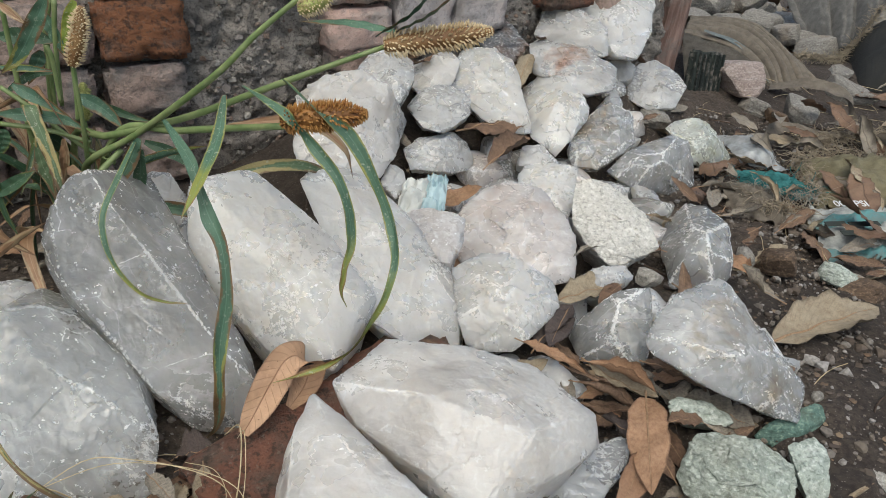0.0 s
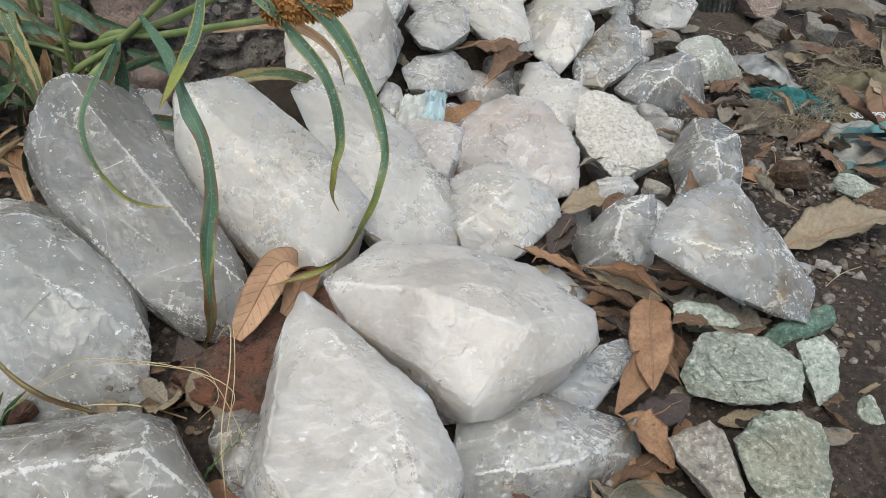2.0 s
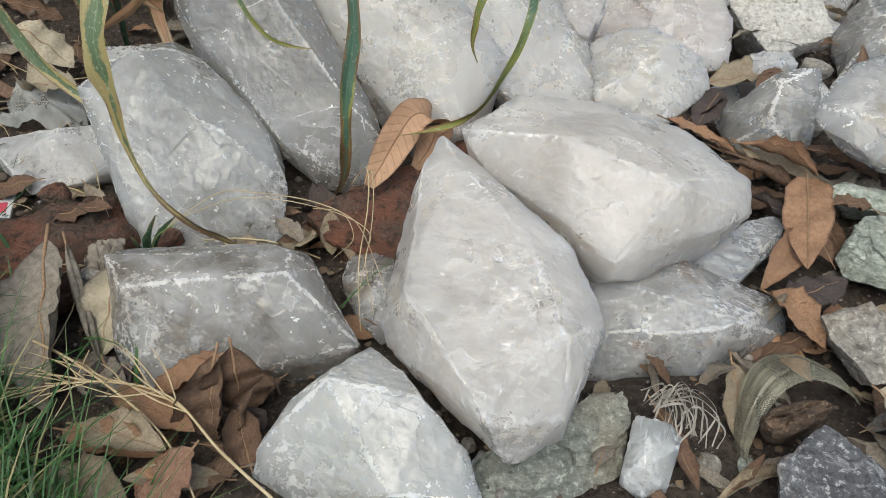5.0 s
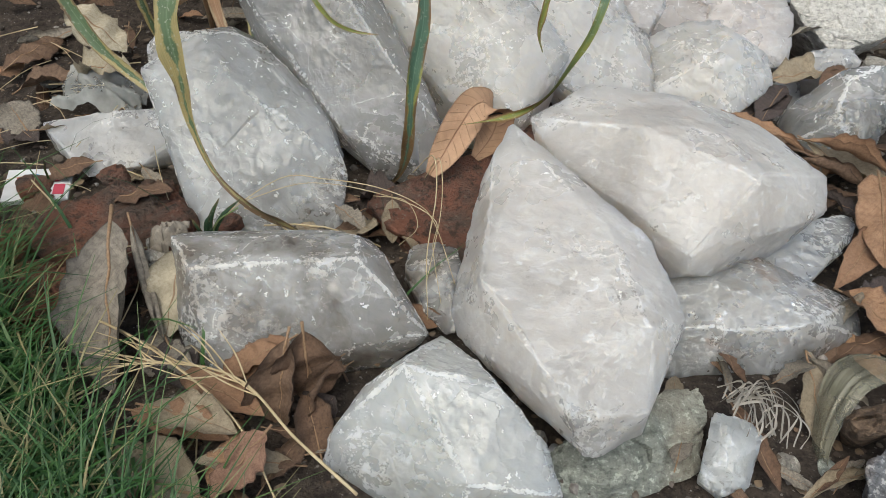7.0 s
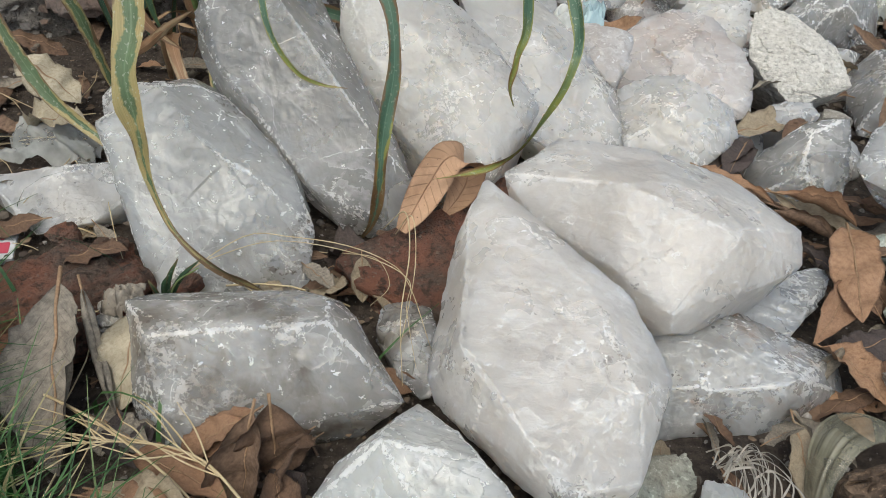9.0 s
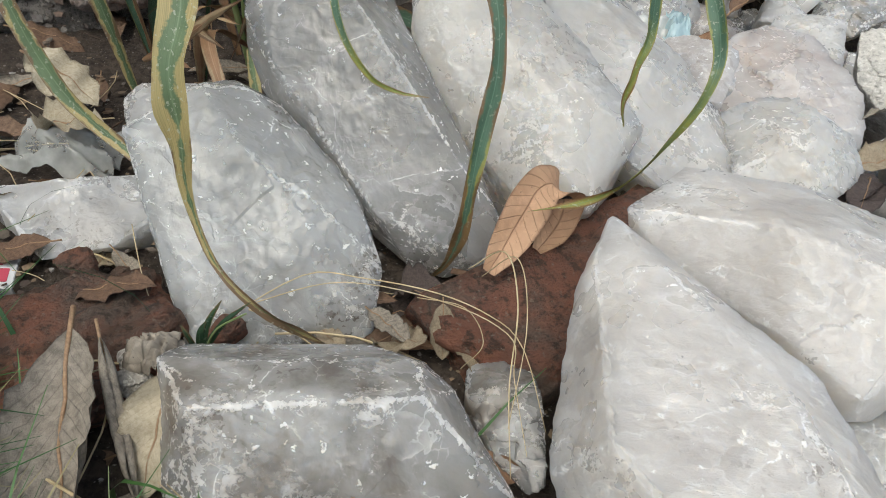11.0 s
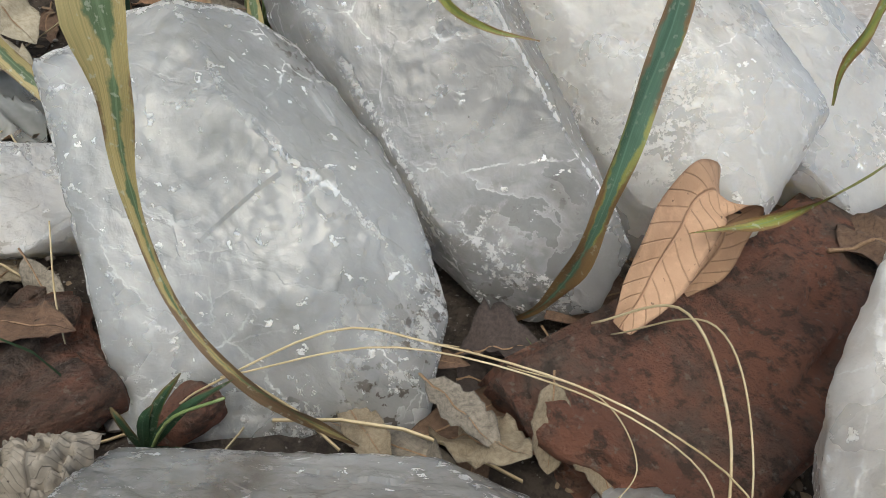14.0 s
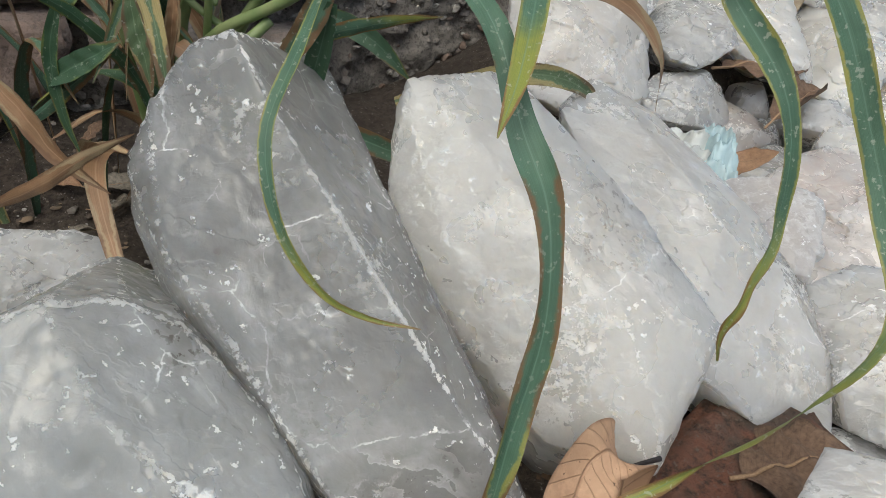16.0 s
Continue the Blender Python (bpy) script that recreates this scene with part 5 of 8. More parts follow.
def woven(name, a, b, strand=420.0, band=None):
    """Coarse woven sacking."""
    n = Nodes(name)
    tc = n.add("ShaderNodeTexCoord")
    uv = n.add("ShaderNodeUVMap").outputs[0]
    p = tc.outputs["Object"]
    col = n.mix(n.ramp(n.noise(p, 22.0, 5.0, 0.6), (0.35, 0.0), (0.65, 1.0)), a, b)
    if band:
        sep = n.add("ShaderNodeSeparateXYZ")
        n.put(uv, sep.inputs[0])
        v = n.math("ADD", sep.outputs[1], n.math("MULTIPLY", n.noise(p, 30.0, 2.0), 0.1))
        for lo, hi, c in band:
            inside = n.math("MULTIPLY", n.math("GREATER_THAN", v, lo), n.math("LESS_THAN", v, hi))
            col = n.mix(n.math("MULTIPLY", inside, 0.85), col, c)
    w1 = n.add("ShaderNodeTexWave", Scale=strand / 6)
    w1.bands_direction = "X"
    w2 = n.add("ShaderNodeTexWave", Scale=strand / 6)
    w2.bands_direction = "Y"
    n.put(uv, w1.inputs["Vector"])
    n.put(uv, w2.inputs["Vector"])
    h = n.math("MAXIMUM", w1.outputs["Fac"], w2.outputs["Fac"])
    col = n.mix(n.math("MULTIPLY", h, 0.25), tuple(c * 0.75 for c in a), col) if not band else col
    soil_marks = n.ramp(n.noise(p, 60.0, 6.0, 0.7), (0.42, 0.6), (0.58, 0.0))
    col = n.mix(soil_marks, col, tuple(c * 0.45 for c in a))
    n.finish(col, 0.85, n.bump(n.math("ADD", n.math("MULTIPLY", h, 0.3), n.noise(p, 90.0, 5.0, 0.65)), 0.6, 0.003))


woven("sack_brown", (0.22, 0.185, 0.145), (0.31, 0.265, 0.21))
woven("sack_olive", (0.25, 0.22, 0.13), (0.32, 0.28, 0.18))
woven("sack_grey", (0.18, 0.172, 0.16), (0.29, 0.278, 0.255))
# olive-grey sacking, its colour blackened to hold the shade below the hem
woven("sack_black", (0.016, 0.016, 0.014), (0.040, 0.039, 0.033))
woven("sack_dark", (0.12, 0.105, 0.085), (0.20, 0.175, 0.145))
woven("sack_print", (0.45, 0.46, 0.44), (0.55, 0.56, 0.53), band=[(0.52, 0.80, (0.05, 0.28, 0.29)), (0.05, 0.2, (0.06, 0.27, 0.28))])
woven("teal_grey", (0.22, 0.26, 0.26), (0.30, 0.335, 0.33))
woven("teal_strip", (0.05, 0.26, 0.26), (0.12, 0.36, 0.35))


def film_plastic(name, colour, alpha, rough=0.25):
    n = Nodes(name)
    p = n.coords(3.0)
    col = n.mix(n.ramp(n.noise(p, 35.0, 5.0), (0.4, 0.0), (0.7, 1.0)), colour, tuple(c * 0.6 for c in colour))
    a = n.ramp(n.noise(p, 50.0, 4.0), (0.35, alpha - 0.15), (0.7, min(1.0, alpha + 0.2)))
    n.finish(col, rough, n.bump(n.noise(p, 90.0, 4.0), 0.4, 0.002), Alpha=a)


film_plastic("plastic_clear", (0.50, 0.52, 0.53), 0.62)
film_plastic("plastic_green", (0.25, 0.24, 0.175), 0.62)
film_plastic("plastic_shred", (0.40, 0.37, 0.32), 0.9, 0.45)
film_plastic("plastic_white", (0.48, 0.49, 0.47), 0.55)
film_plastic("wrapper", (0.45, 0.60, 0.64), 0.95)
film_plastic("wrapper_white", (0.62, 0.64, 0.62), 0.95)


def plain(name, colour, rough=0.6):
    n = Nodes(name)
    p = n.coords(3.0)
    n.finish(n.mix(n.ramp(n.noise(p, 90.0, 5.0), (0.4, 0.0), (0.75, 0.45)), colour, tuple(c * 0.55 for c in colour)), rough,
             n.bump(n.noise(p, 400.0, 2.0), 0.15, 0.0005))


plain("card_white", (0.70, 0.71, 0.72))
plain("ink_blue", (0.03, 0.22, 0.42))
plain("ink_red", (0.50, 0.06, 0.10))
plain("card_inner", (0.35, 0.28, 0.2))
plain("charred", (0.022, 0.028, 0.024), 0.8)


def grained(name, a, b, along, scale=60.0):
    """Weathered wood or ribbed board with grain along z."""
    n = Nodes(name)
    p = n.coords(3.0)
    g = n.noise(n.stretch(p, (1, 1, along)), scale, 5.0, 0.65, 0.3)
    col = n.mix(n.ramp(g, (0.36, 0.0), (0.62, 1.0)), a, b)
    col = n.mix(n.ramp(n.noise(p, 30.0, 5.0, 0.7), (0.50, 0.0), (0.64, 0.7)), col, (0.22, 0.19, 0.17))
    n.finish(col, 0.88, n.bump(n.math("ADD", g, n.math("MULTIPLY", n.noise(p, 200.0, 4.0), 0.3)), 1.0, 0.008))


grained("old_wood", (0.16, 0.095, 0.075), (0.42, 0.28, 0.235), 0.10)
grained("ribbed_board", (0.006, 0.010, 0.009), (0.020, 0.028, 0.024), 0.06, 45.0)


# ---- shapes ----
def spline(points, count):
    """A smooth line through the points: count places along it."""
    q = np.array(points, float)
    q = np.r_[[2 * q[0] - q[1]], q, [2 * q[-1] - q[-2]]]
    out = []
    for s in np.linspace(0, len(points) - 1 - 1e-6, count):
        i, f = int(s), s - int(s)
        a, b, c, d = q[i:i + 4]
        out.append(0.5 * (2 * b + (c - a) * f + (2 * a - 5 * b + 4 * c - d) * f * f + (3 * b - a - 3 * c + d) * f ** 3))
    return np.array(out)


def ribbon_mesh(name, points, width, material, side=(1, 0.15, 0), fold=0.25, twist=0.0, base=0.25, count=30, wave=0.0, seed=0, start=0.35, profile=None, crinkle=0.0):
    """A blade along the line through the points: V-folded, tapering from its widest place to the tip."""
    rng = np.random.default_rng(seed)
    line = spline(points, count)
    tan = np.gradient(line, axis=0)
    tan /= np.linalg.norm(tan, axis=1)[:, None]
    s0 = np.array(side, float)
    cols = 7
    verts, uvs = [], []
    phase = rng.uniform(0, 6)
    for k in range(count):
        v = k / (count - 1)
        s = s0 - tan[k] * (s0 @ tan[k])
        s /= np.linalg.norm(s) + 1e-9
        nrm = np.cross(tan[k], s)
        a = twist * v + wave * math.sin(v * 9 + phase)
        s, nrm = s * math.cos(a) + nrm * math.sin(a), nrm * math.cos(a) - s * math.sin(a)
        w = width * (start + (1 - start) * min(1, v / base) ** 0.7) * (1 - max(0, (v - base) / (1 - base)) ** 2.2) + 0.0004
        if profile:
            w = width * float(np.interp(v, np.linspace(0, 1, len(profile)), profile)) + 0.0004
        w *= 1 + 0.16 * crinkle * math.sin(v * 27 + 2 * phase)
        bow = s * crinkle * 0.16 * w * math.sin(v * 19 + phase)
        for j in range(cols):
            c = j / (cols - 1) - 0.5
            lift = abs(c) * fold * w + 0.04 * w * math.sin(v * 31 + c * 5 + phase) + crinkle * 0.5 * w * c * abs(c) * math.sin(v * 43 + 3 * phase + 2 * c)
            verts.append(line[k] + bow + s * c * w + nrm * lift)
            uvs.append((c + 0.5, v))
    faces = [(k * cols + j, k * cols + j + 1, (k + 1) * cols + j + 1, (k + 1) * cols + j) for k in range(count - 1) for j in range(cols - 1)]
    me = mesh_from(name, verts, faces, material)
    layer = me.uv_layers.new(name="UVMap")
    for loop in me.loops:
        layer.data[loop.index].uv = uvs[loop.vertex_index]
    return me


def tube_mesh(name, points, radii, material, count=24, sides=8):
    line = spline(points, count)
    tan = np.gradient(line, axis=0)
    tan /= np.linalg.norm(tan, axis=1)[:, None]
    rad = np.interp(np.linspace(0, 1, count), np.linspace(0, 1, len(radii)), radii)
    verts = []
    for k in range(count):
        s = np.cross(tan[k], (0.31, 0.22, 0.93))
        s /= np.linalg.norm(s)
        t = np.cross(tan[k], s)
        for j in range(sides):
            a = 2 * math.pi * j / sides
            verts.append(line[k] + rad[k] * (s * math.cos(a) + t * math.sin(a)))
    faces = [(k * sides + j, k * sides + (j + 1) % sides, (k + 1) * sides + (j + 1) % sides, (k + 1) * sides + j) for k in range(count - 1) for j in range(sides)]
    faces += [tuple(range(sides))[::-1], tuple(range((count - 1) * sides, count * sides))]
    return mesh_from(name, verts, faces, material)


def attach(me, parent, label=""):
    """A part whose mesh is in world places, hung under parent."""
    me.transform(Matrix.Translation(-parent.location))
    ob = new(me.name, me)
    ob.parent = parent
    return tagged(ob, label)


def spikelet_head(name, points, radius, core, tip, count, seed, bristle=0.6):
    """A dense cylindrical seed head: a core covered with small pointed grains."""
    rng = np.random.default_rng(seed)
    line = spline(points, 40)
    tan = np.gradient(line, axis=0)
    tan /= np.linalg.norm(tan, axis=1)[:, None]
    me_core = tube_mesh(name, points, [radius * 0.45, radius * 0.7, radius * 0.7, radius * 0.55, radius * 0.2], core, 20, 10)
    verts, faces = [], []
    for k in range(count):
        v = (k + rng.uniform(0, 1)) / count
        i = min(39, int(v * 39))
        a = k * 2.39996 + rng.uniform(-0.2, 0.2)
        s = np.cross(tan[i], (0.3, 0.2, 0.9))
        s /= np.linalg.norm(s)
        t = np.cross(tan[i], s)
        out = s * math.cos(a) + t * math.sin(a)
        env = radius * min(1, 4.5 * v + 0.55, 2.8 * (1 - v) + 0.32)
        p = line[i] + out * env * 0.62
        d = out * 0.92 + tan[i] * 0.36 + rng.normal(size=3) * 0.10
        d /= np.linalg.norm(d)
        e1 = np.cross(d, tan[i])
        e1 /= np.linalg.norm(e1) + 1e-9
        e2 = np.cross(d, e1)
        ln, w = env * bristle * rng.uniform(0.6, 0.85), radius * 0.080
        b = len(verts)
        for f, g in ((0.0, 0.45), (0.30, 1.0), (0.62, 0.85)):
            q = p + d * ln * f
            verts += [q + e1 * w * g, q + e2 * w * g, q - e1 * w * g, q - e2 * w * g]
        verts.append(p + d * ln * 1.15)
        for j in range(4):
            j2 = (j + 1) % 4
            faces += [(b + i + j, b + i + j2, b + i + 4 + j2, b + i + 4 + j) for i in (0, 4)] + [(b + 8 + j, b + 8 + j2, b + 12)]
    return me_core, mesh_from("bristle_coat", verts, faces, tip, smooth=False)


def leaf_mesh(name, material, ratio=0.3, fold=0.5, curl=0.6, twist=0.3, seed=0, belly=0.9, ripple=0.05, hook=0.9):
    """A fallen leaf one unit long, along x, with its short stalk; fold: radians at the midrib; curl: radians from end to end."""
    rng = np.random.default_rng(seed)
    nv, nu = 20, 9
    verts, uvs = [], []
    ph = rng.uniform(0, 6, 3)
    x = z = 0.0
    for k in range(nv):
        v = k / (nv - 1)
        ang = curl * (v - 0.5) * (1 + 0.4 * math.sin(3 * v + ph[0]))
        if k:
            x += math.cos(ang) / (nv - 1)
            z -= math.sin(ang) / (nv - 1)
        w = ratio * max(0.004, math.sin(math.pi * min(1, max(0.0, v)) ** belly)) ** 0.75 + 0.006
        w *= 1 + 0.05 * math.sin(23 * v + ph[1]) + 0.04 * math.sin(57 * v + ph[2])
        tw = twist * (v - 0.5)
        for j in range(nu):
            c = (j / (nu - 1) - 0.5)
            f = fold * (1 + 0.5 * math.sin(2.2 * v + ph[2]))
            roll = c * 2 * f
            yy = (math.sin(roll) / f * 0.5 if abs(f) > 0.05 else c) * w
            zz = ((1 - math.cos(roll)) / f * 0.5 if abs(f) > 0.05 else 0) * w
            zz += ripple * w * math.sin(19 * v + 5 * c + ph[1]) + 0.10 * w * abs(c) * math.sin(41 * v + 9 * ph[2] * c + ph[0]) + hook * w * c * c * math.sin(4 * v + ph[1])
            verts.append((x, yy * math.cos(tw) - zz * math.sin(tw), z + yy * math.sin(tw) + zz * math.cos(tw)))
            uvs.append((j / (nu - 1), v))
    faces = [(k * nu + j, k * nu + j + 1, (k + 1) * nu + j + 1, (k + 1) * nu + j) for k in range(nv - 1) for j in range(nu - 1)]
    me = mesh_from(name, verts, faces, material)
    layer = me.uv_layers.new(name="UVMap")
    for loop in me.loops:
        layer.data[loop.index].uv = uvs[loop.vertex_index]
    return me


LEAF_COUNT = [0]


def add_midrib(leaf, ratio):
    """The raised midrib and stalk of a leaf, as a part of it."""
    spine = [np.array(leaf.data.vertices[k * 9 + 4].co[:]) for k in range(0, 20, 2)]
    spine = [spine[0] - (spine[1] - spine[0]) * 1.1] + spine
    rib = new("midrib", tube_mesh("midrib", spine, (0.020 * ratio + 0.004, 0.014 * ratio + 0.002, 0.002), M["leaf_rib"], 16, 5))
    rib.parent = leaf


def dry_leaf(base, tip, width, material, label, fold=0.5, curl=0.5, roll=0.0, twist=0.3, belly=0.9):
    """A fallen leaf from its stalk to its tip."""
    LEAF_COUNT[0] += 1
    a, b = Vector(base), Vector(tip)
    length = (b - a).length
    me = leaf_mesh("dry_leaf", M[material], width / length, fold, curl, twist, LEAF_COUNT[0], belly)
    end = Vector(me.vertices[len(me.vertices) - 5].co)
    x = (b - a).normalized()
    y = Vector((0, 0, 1)).cross(x).normalized()
    z = x.cross(y)
    m = Matrix((x, y, z)).transposed().to_4x4()
    scale = length / max(0.3, end.length)
    tilt = Matrix.Rotation(math.atan2(end.z, end.x), 4, "Y")
    ob = new("dry_leaf", me)
    ob.matrix_basis = Matrix.Translation(a) @ m @ Matrix.Rotation(roll, 4, "X") @ tilt @ Matrix.Diagonal((scale, scale, scale, 1))
    add_midrib(ob, width / length)
    return tagged(ob, label, "dry leaf", "fallen leaves")


# ---- wall ----
WALL_AT, WALL_ALONG, WALL_OUT = Vector((-0.30, 0.80, 0)), Vector((0.8386, 0.5447, 0)), Vector((0.5447, -0.8386, 0))


def wall_point(u, z, out=0.0):
    return WALL_AT + WALL_ALONG * u + WALL_OUT * out + Vector((0, 0, z))


def make_wall():
    us, zs = np.concatenate([np.linspace(-1.6, -0.62, 30), np.linspace(-0.6, 0.87, 300)]), np.concatenate([np.linspace(-0.06, 0.42, 110), np.linspace(0.44, 0.95, 14)])
    gu, gz = np.meshgrid(us, zs, indexing="ij")
    flat = np.c_[gu.ravel(), gz.ravel(), 0 * gu.ravel()]
    d = 0.035 * fbm(flat * 8, 3, 21) + 0.030 * fbm(flat * 40, 3, 22) + 0.016 * fbm(flat * 110, 2, 23) - 0.012
    a, b = len(us), len(zs)
    verts = [tuple(wall_point(u, z, o)) for u, z, o in zip(gu.ravel(), gz.ravel(), d)]
    faces = [(i * b + j, (i + 1) * b + j, (i + 1) * b + j + 1, i * b + j + 1) for i in range(a - 1) for j in range(b - 1)]
    n = len(verts)
    verts += [tuple(wall_point(u, z, -0.22)) for u in (us[0], us[-1]) for z in (zs[0], zs[-1])]
    faces += [(n, n + 1, n + 3, n + 2)]
    faces += [tuple([j for j in range(b)]) + (n + 1, n), tuple((a - 1) * b + j for j in range(b))[::-1] + (n + 2, n + 3)]
    faces += [tuple(i * b + b - 1 for i in range(a)) + (n + 3, n + 1), tuple(i * b for i in range(a))[::-1] + (n, n + 2)]
    ob = new("wall_north", mesh_from("wall_north", verts, faces, M["rubble"]))
    ob.data.polygons.foreach_set("use_smooth", [len(f.vertices) == 4 and f.index < (a - 1) * (b - 1) for f in ob.data.polygons])
    return tagged(ob, "old wall of bricks and crumbling dark mortar", "wall", kind="structure")


def brick_mesh(name, size, material, seed, worn=1.0):
    """A brick with broken, rounded edges."""
    bm = bmesh.new()
    bmesh.ops.create_cube(bm, size=1.0)
    bmesh.ops.scale(bm, vec=size, verts=bm.verts)
    bmesh.ops.bevel(bm, geom=bm.edges[:], offset=0.005, segments=2, affect="EDGES")
    bmesh.ops.subdivide_edges(bm, edges=[e for e in bm.edges if e.calc_length() > 0.02], cuts=9, use_grid_fill=True)
    bmesh.ops.triangulate(bm, faces=[f for f in bm.faces if len(f.verts) > 4])
    p = np.array([v.co[:] for v in bm.verts]) + seed * 1.3
    d = worn * (0.012 * fbm(p * 22, 3, seed) + 0.011 * fbm(p * 90, 2, seed + 2))
    for v, k in zip(bm.verts, d):
        v.co += v.co.normalized() * float(k)
    me = bpy.data.meshes.new(name)
    bm.to_mesh(me)
    bm.free()
    me.materials.append(material)
    me.polygons.foreach_set("use_smooth", [True] * len(me.polygons))
    return me


wall = make_wall()
for k, (u, z, w, h, mat) in enumerate([
        (-0.031, 0.226, 0.094, 0.064, "brick_orange"), (-0.033, 0.158, 0.088, 0.060, "brick_grey"), (-0.026, 0.072, 0.055, 0.058, "brick_grey"),
        (-0.130, 0.226, 0.090, 0.060, "brick_grey"), (-0.135, 0.158, 0.092, 0.060, "brick_grey"), (-0.130, 0.090, 0.090, 0.060, "brick_grey"),
        (-0.235, 0.225, 0.095, 0.060, "brick_grey"), (-0.232, 0.157, 0.092, 0.060, "brick_red"), (-0.240, 0.090, 0.095, 0.060, "brick_grey"),
        (0.237, 0.207, 0.092, 0.056, "brick_pink"), (0.235, 0.166, 0.070, 0.032, "brick_grey"), (-0.030, 0.294, 0.094, 0.062, "brick_red"),
        (0.60, 0.245, 0.10, 0.06, "brick_red"), (0.72, 0.20, 0.10, 0.06, "brick_grey"),
        (0.336, 0.226, 0.090, 0.074, "brick_ash"), (0.432, 0.230, 0.090, 0.074, "brick_ash"), (0.238, 0.268, 0.092, 0.052, "brick_pink"), (0.152, 0.290, 0.070, 0.050, "brick_pink")]):
    b = new("brick", brick_mesh("brick", (w, 0.07, h), M[mat], 40 + k))
    b.parent = wall
    b.matrix_basis = Matrix.Translation(wall_point(u, z, -0.012)) @ Matrix.Rotation(math.atan2(WALL_ALONG.y, WALL_ALONG.x) + 0.02 * math.sin(k * 5), 4, "Z")

# loose bricks under the heap
loose = new("loose_brick", brick_mesh("loose_brick", (0.225, 0.088, 0.060), M["brick_red"], 61, 2.0))
loose.matrix_basis = Matrix.Translation((-0.048, 0.396, 0.014)) @ Euler((0.10, -0.06, math.radians(47))).to_matrix().to_4x4()
tagged(loose, "worn red brick lying under the quartz lumps", "brick", "loose bricks")
loose = new("loose_brick", brick_mesh("loose_brick", (0.088, 0.056, 0.050), M["brick_red"], 62, 2.2))
loose.matrix_basis = Matrix.Translation((-0.328, 0.292, 0.009)) @ Euler((-0.06, -0.03, math.radians(36))).to_matrix().to_4x4()
tagged(loose, "broken soil-stained red brick half sunk in the ground", "brick", "loose bricks")
loose = new("loose_brick", brick_mesh("loose_brick", (0.098, 0.048, 0.046), M["brick_red"], 64, 3.2))
loose.matrix_basis = Matrix.Translation((-0.326, 0.245, 0.006)) @ Euler((0.25, 0.12, math.radians(62))).to_matrix().to_4x4()
tagged(loose, "soil-crusted broken brick beside a curled leaf", "brick", "loose bricks")

# ---- the bristle grass ----
plant = new("grass_plant")
plant.location = (-0.34, 0.63, 0.02)
tagged(plant, "tall green bristle grass with yellowing blades and golden seed heads", "grass plant")
for pts, radii in [
        ([(-0.345, 0.63, 0.0), (-0.325, 0.60, 0.12), (-0.299, 0.572, 0.160), (-0.251, 0.560, 0.191), (-0.160, 0.505, 0.266), (-0.127, 0.500, 0.299), (-0.091, 0.500, 0.330)], (0.003, 0.0032, 0.0026, 0.002)),
        ([(-0.350, 0.62, 0.02), (-0.327, 0.600, 0.165), (-0.283, 0.575, 0.182), (-0.198, 0.540, 0.218), (-0.115, 0.510, 0.261), (-0.034, 0.507, 0.296)], (0.003, 0.0034, 0.003, 0.0018)),
        ([(-0.345, 0.61, 0.03), (-0.278, 0.575, 0.180), (-0.204, 0.540, 0.206), (-0.102, 0.480, 0.240)], (0.003, 0.0033, 0.0026)),
        ([(-0.335, 0.62, 0.0), (-0.315, 0.59, 0.12), (-0.297, 0.565, 0.20), (-0.293, 0.560, 0.252)], (0.0025, 0.0022, 0.0014)),
        ([(-0.325, 0.62, 0.0), (-0.318, 0.61, 0.10), (-0.313, 0.600, 0.187)], (0.0022, 0.002, 0.0013)),
        ([(-0.36, 0.63, 0.0), (-0.365, 0.60, 0.15), (-0.35, 0.58, 0.33)], (0.003, 0.0028, 0.002)),
        ([(-0.375, 0.65, 0.0), (-0.36, 0.63, 0.16), (-0.33, 0.62, 0.34)], (0.003, 0.0028, 0.002)),
        ([(-0.27, 0.57, 0.172), (-0.295, 0.545, 0.145), (-0.31, 0.53, 0.12)], (0.0028, 0.003, 0.0026))]:
    attach(tube_mesh("stem", pts, radii, M["stem_green"]), plant)
for pts, rad, core, tip, n in [
        ([(-0.034, 0.507, 0.297), (0.007, 0.510, 0.304), (0.046, 0.515, 0.311)], 0.0104, "spike_gold", "spike_pale", 430),
        ([(-0.104, 0.474, 0.246), (-0.075, 0.470, 0.253), (-0.042, 0.475, 0.255)], 0.0115, "spike_brown", "spike_rust", 430),
        ([(-0.293, 0.560, 0.249), (-0.283, 0.560, 0.275), (-0.277, 0.560, 0.297)], 0.0082, "spike_gold", "spike_pale", 300),
        ([(-0.313, 0.600, 0.186), (-0.310, 0.60, 0.203), (-0.308, 0.600, 0.221)], 0.0066, "spike_green", "spike_green", 240),
        ([(-0.094, 0.500, 0.319), (-0.083, 0.500, 0.324), (-0.070, 0.500, 0.330)], 0.0075, "spike_green", "spike_pale", 160)]:
    me_core, me_tip = spikelet_head("seed_head", pts, rad, M[core], M[tip], n, len(bpy.data.meshes))
    head = attach(me_core, plant, "bristly seed head")
    me_tip.transform(Matrix.Translation(-plant.location))
    grains = new("bristle_coat", me_tip)
    grains.parent = head
def add_blade(pts, width, material, **how):
    attach(ribbon_mesh("blade", pts, width, M[material], seed=len(bpy.data.meshes), **how), plant)


def add_stem(pts, radii):
    attach(tube_mesh("stem", pts, radii, M["stem_green"]), plant)


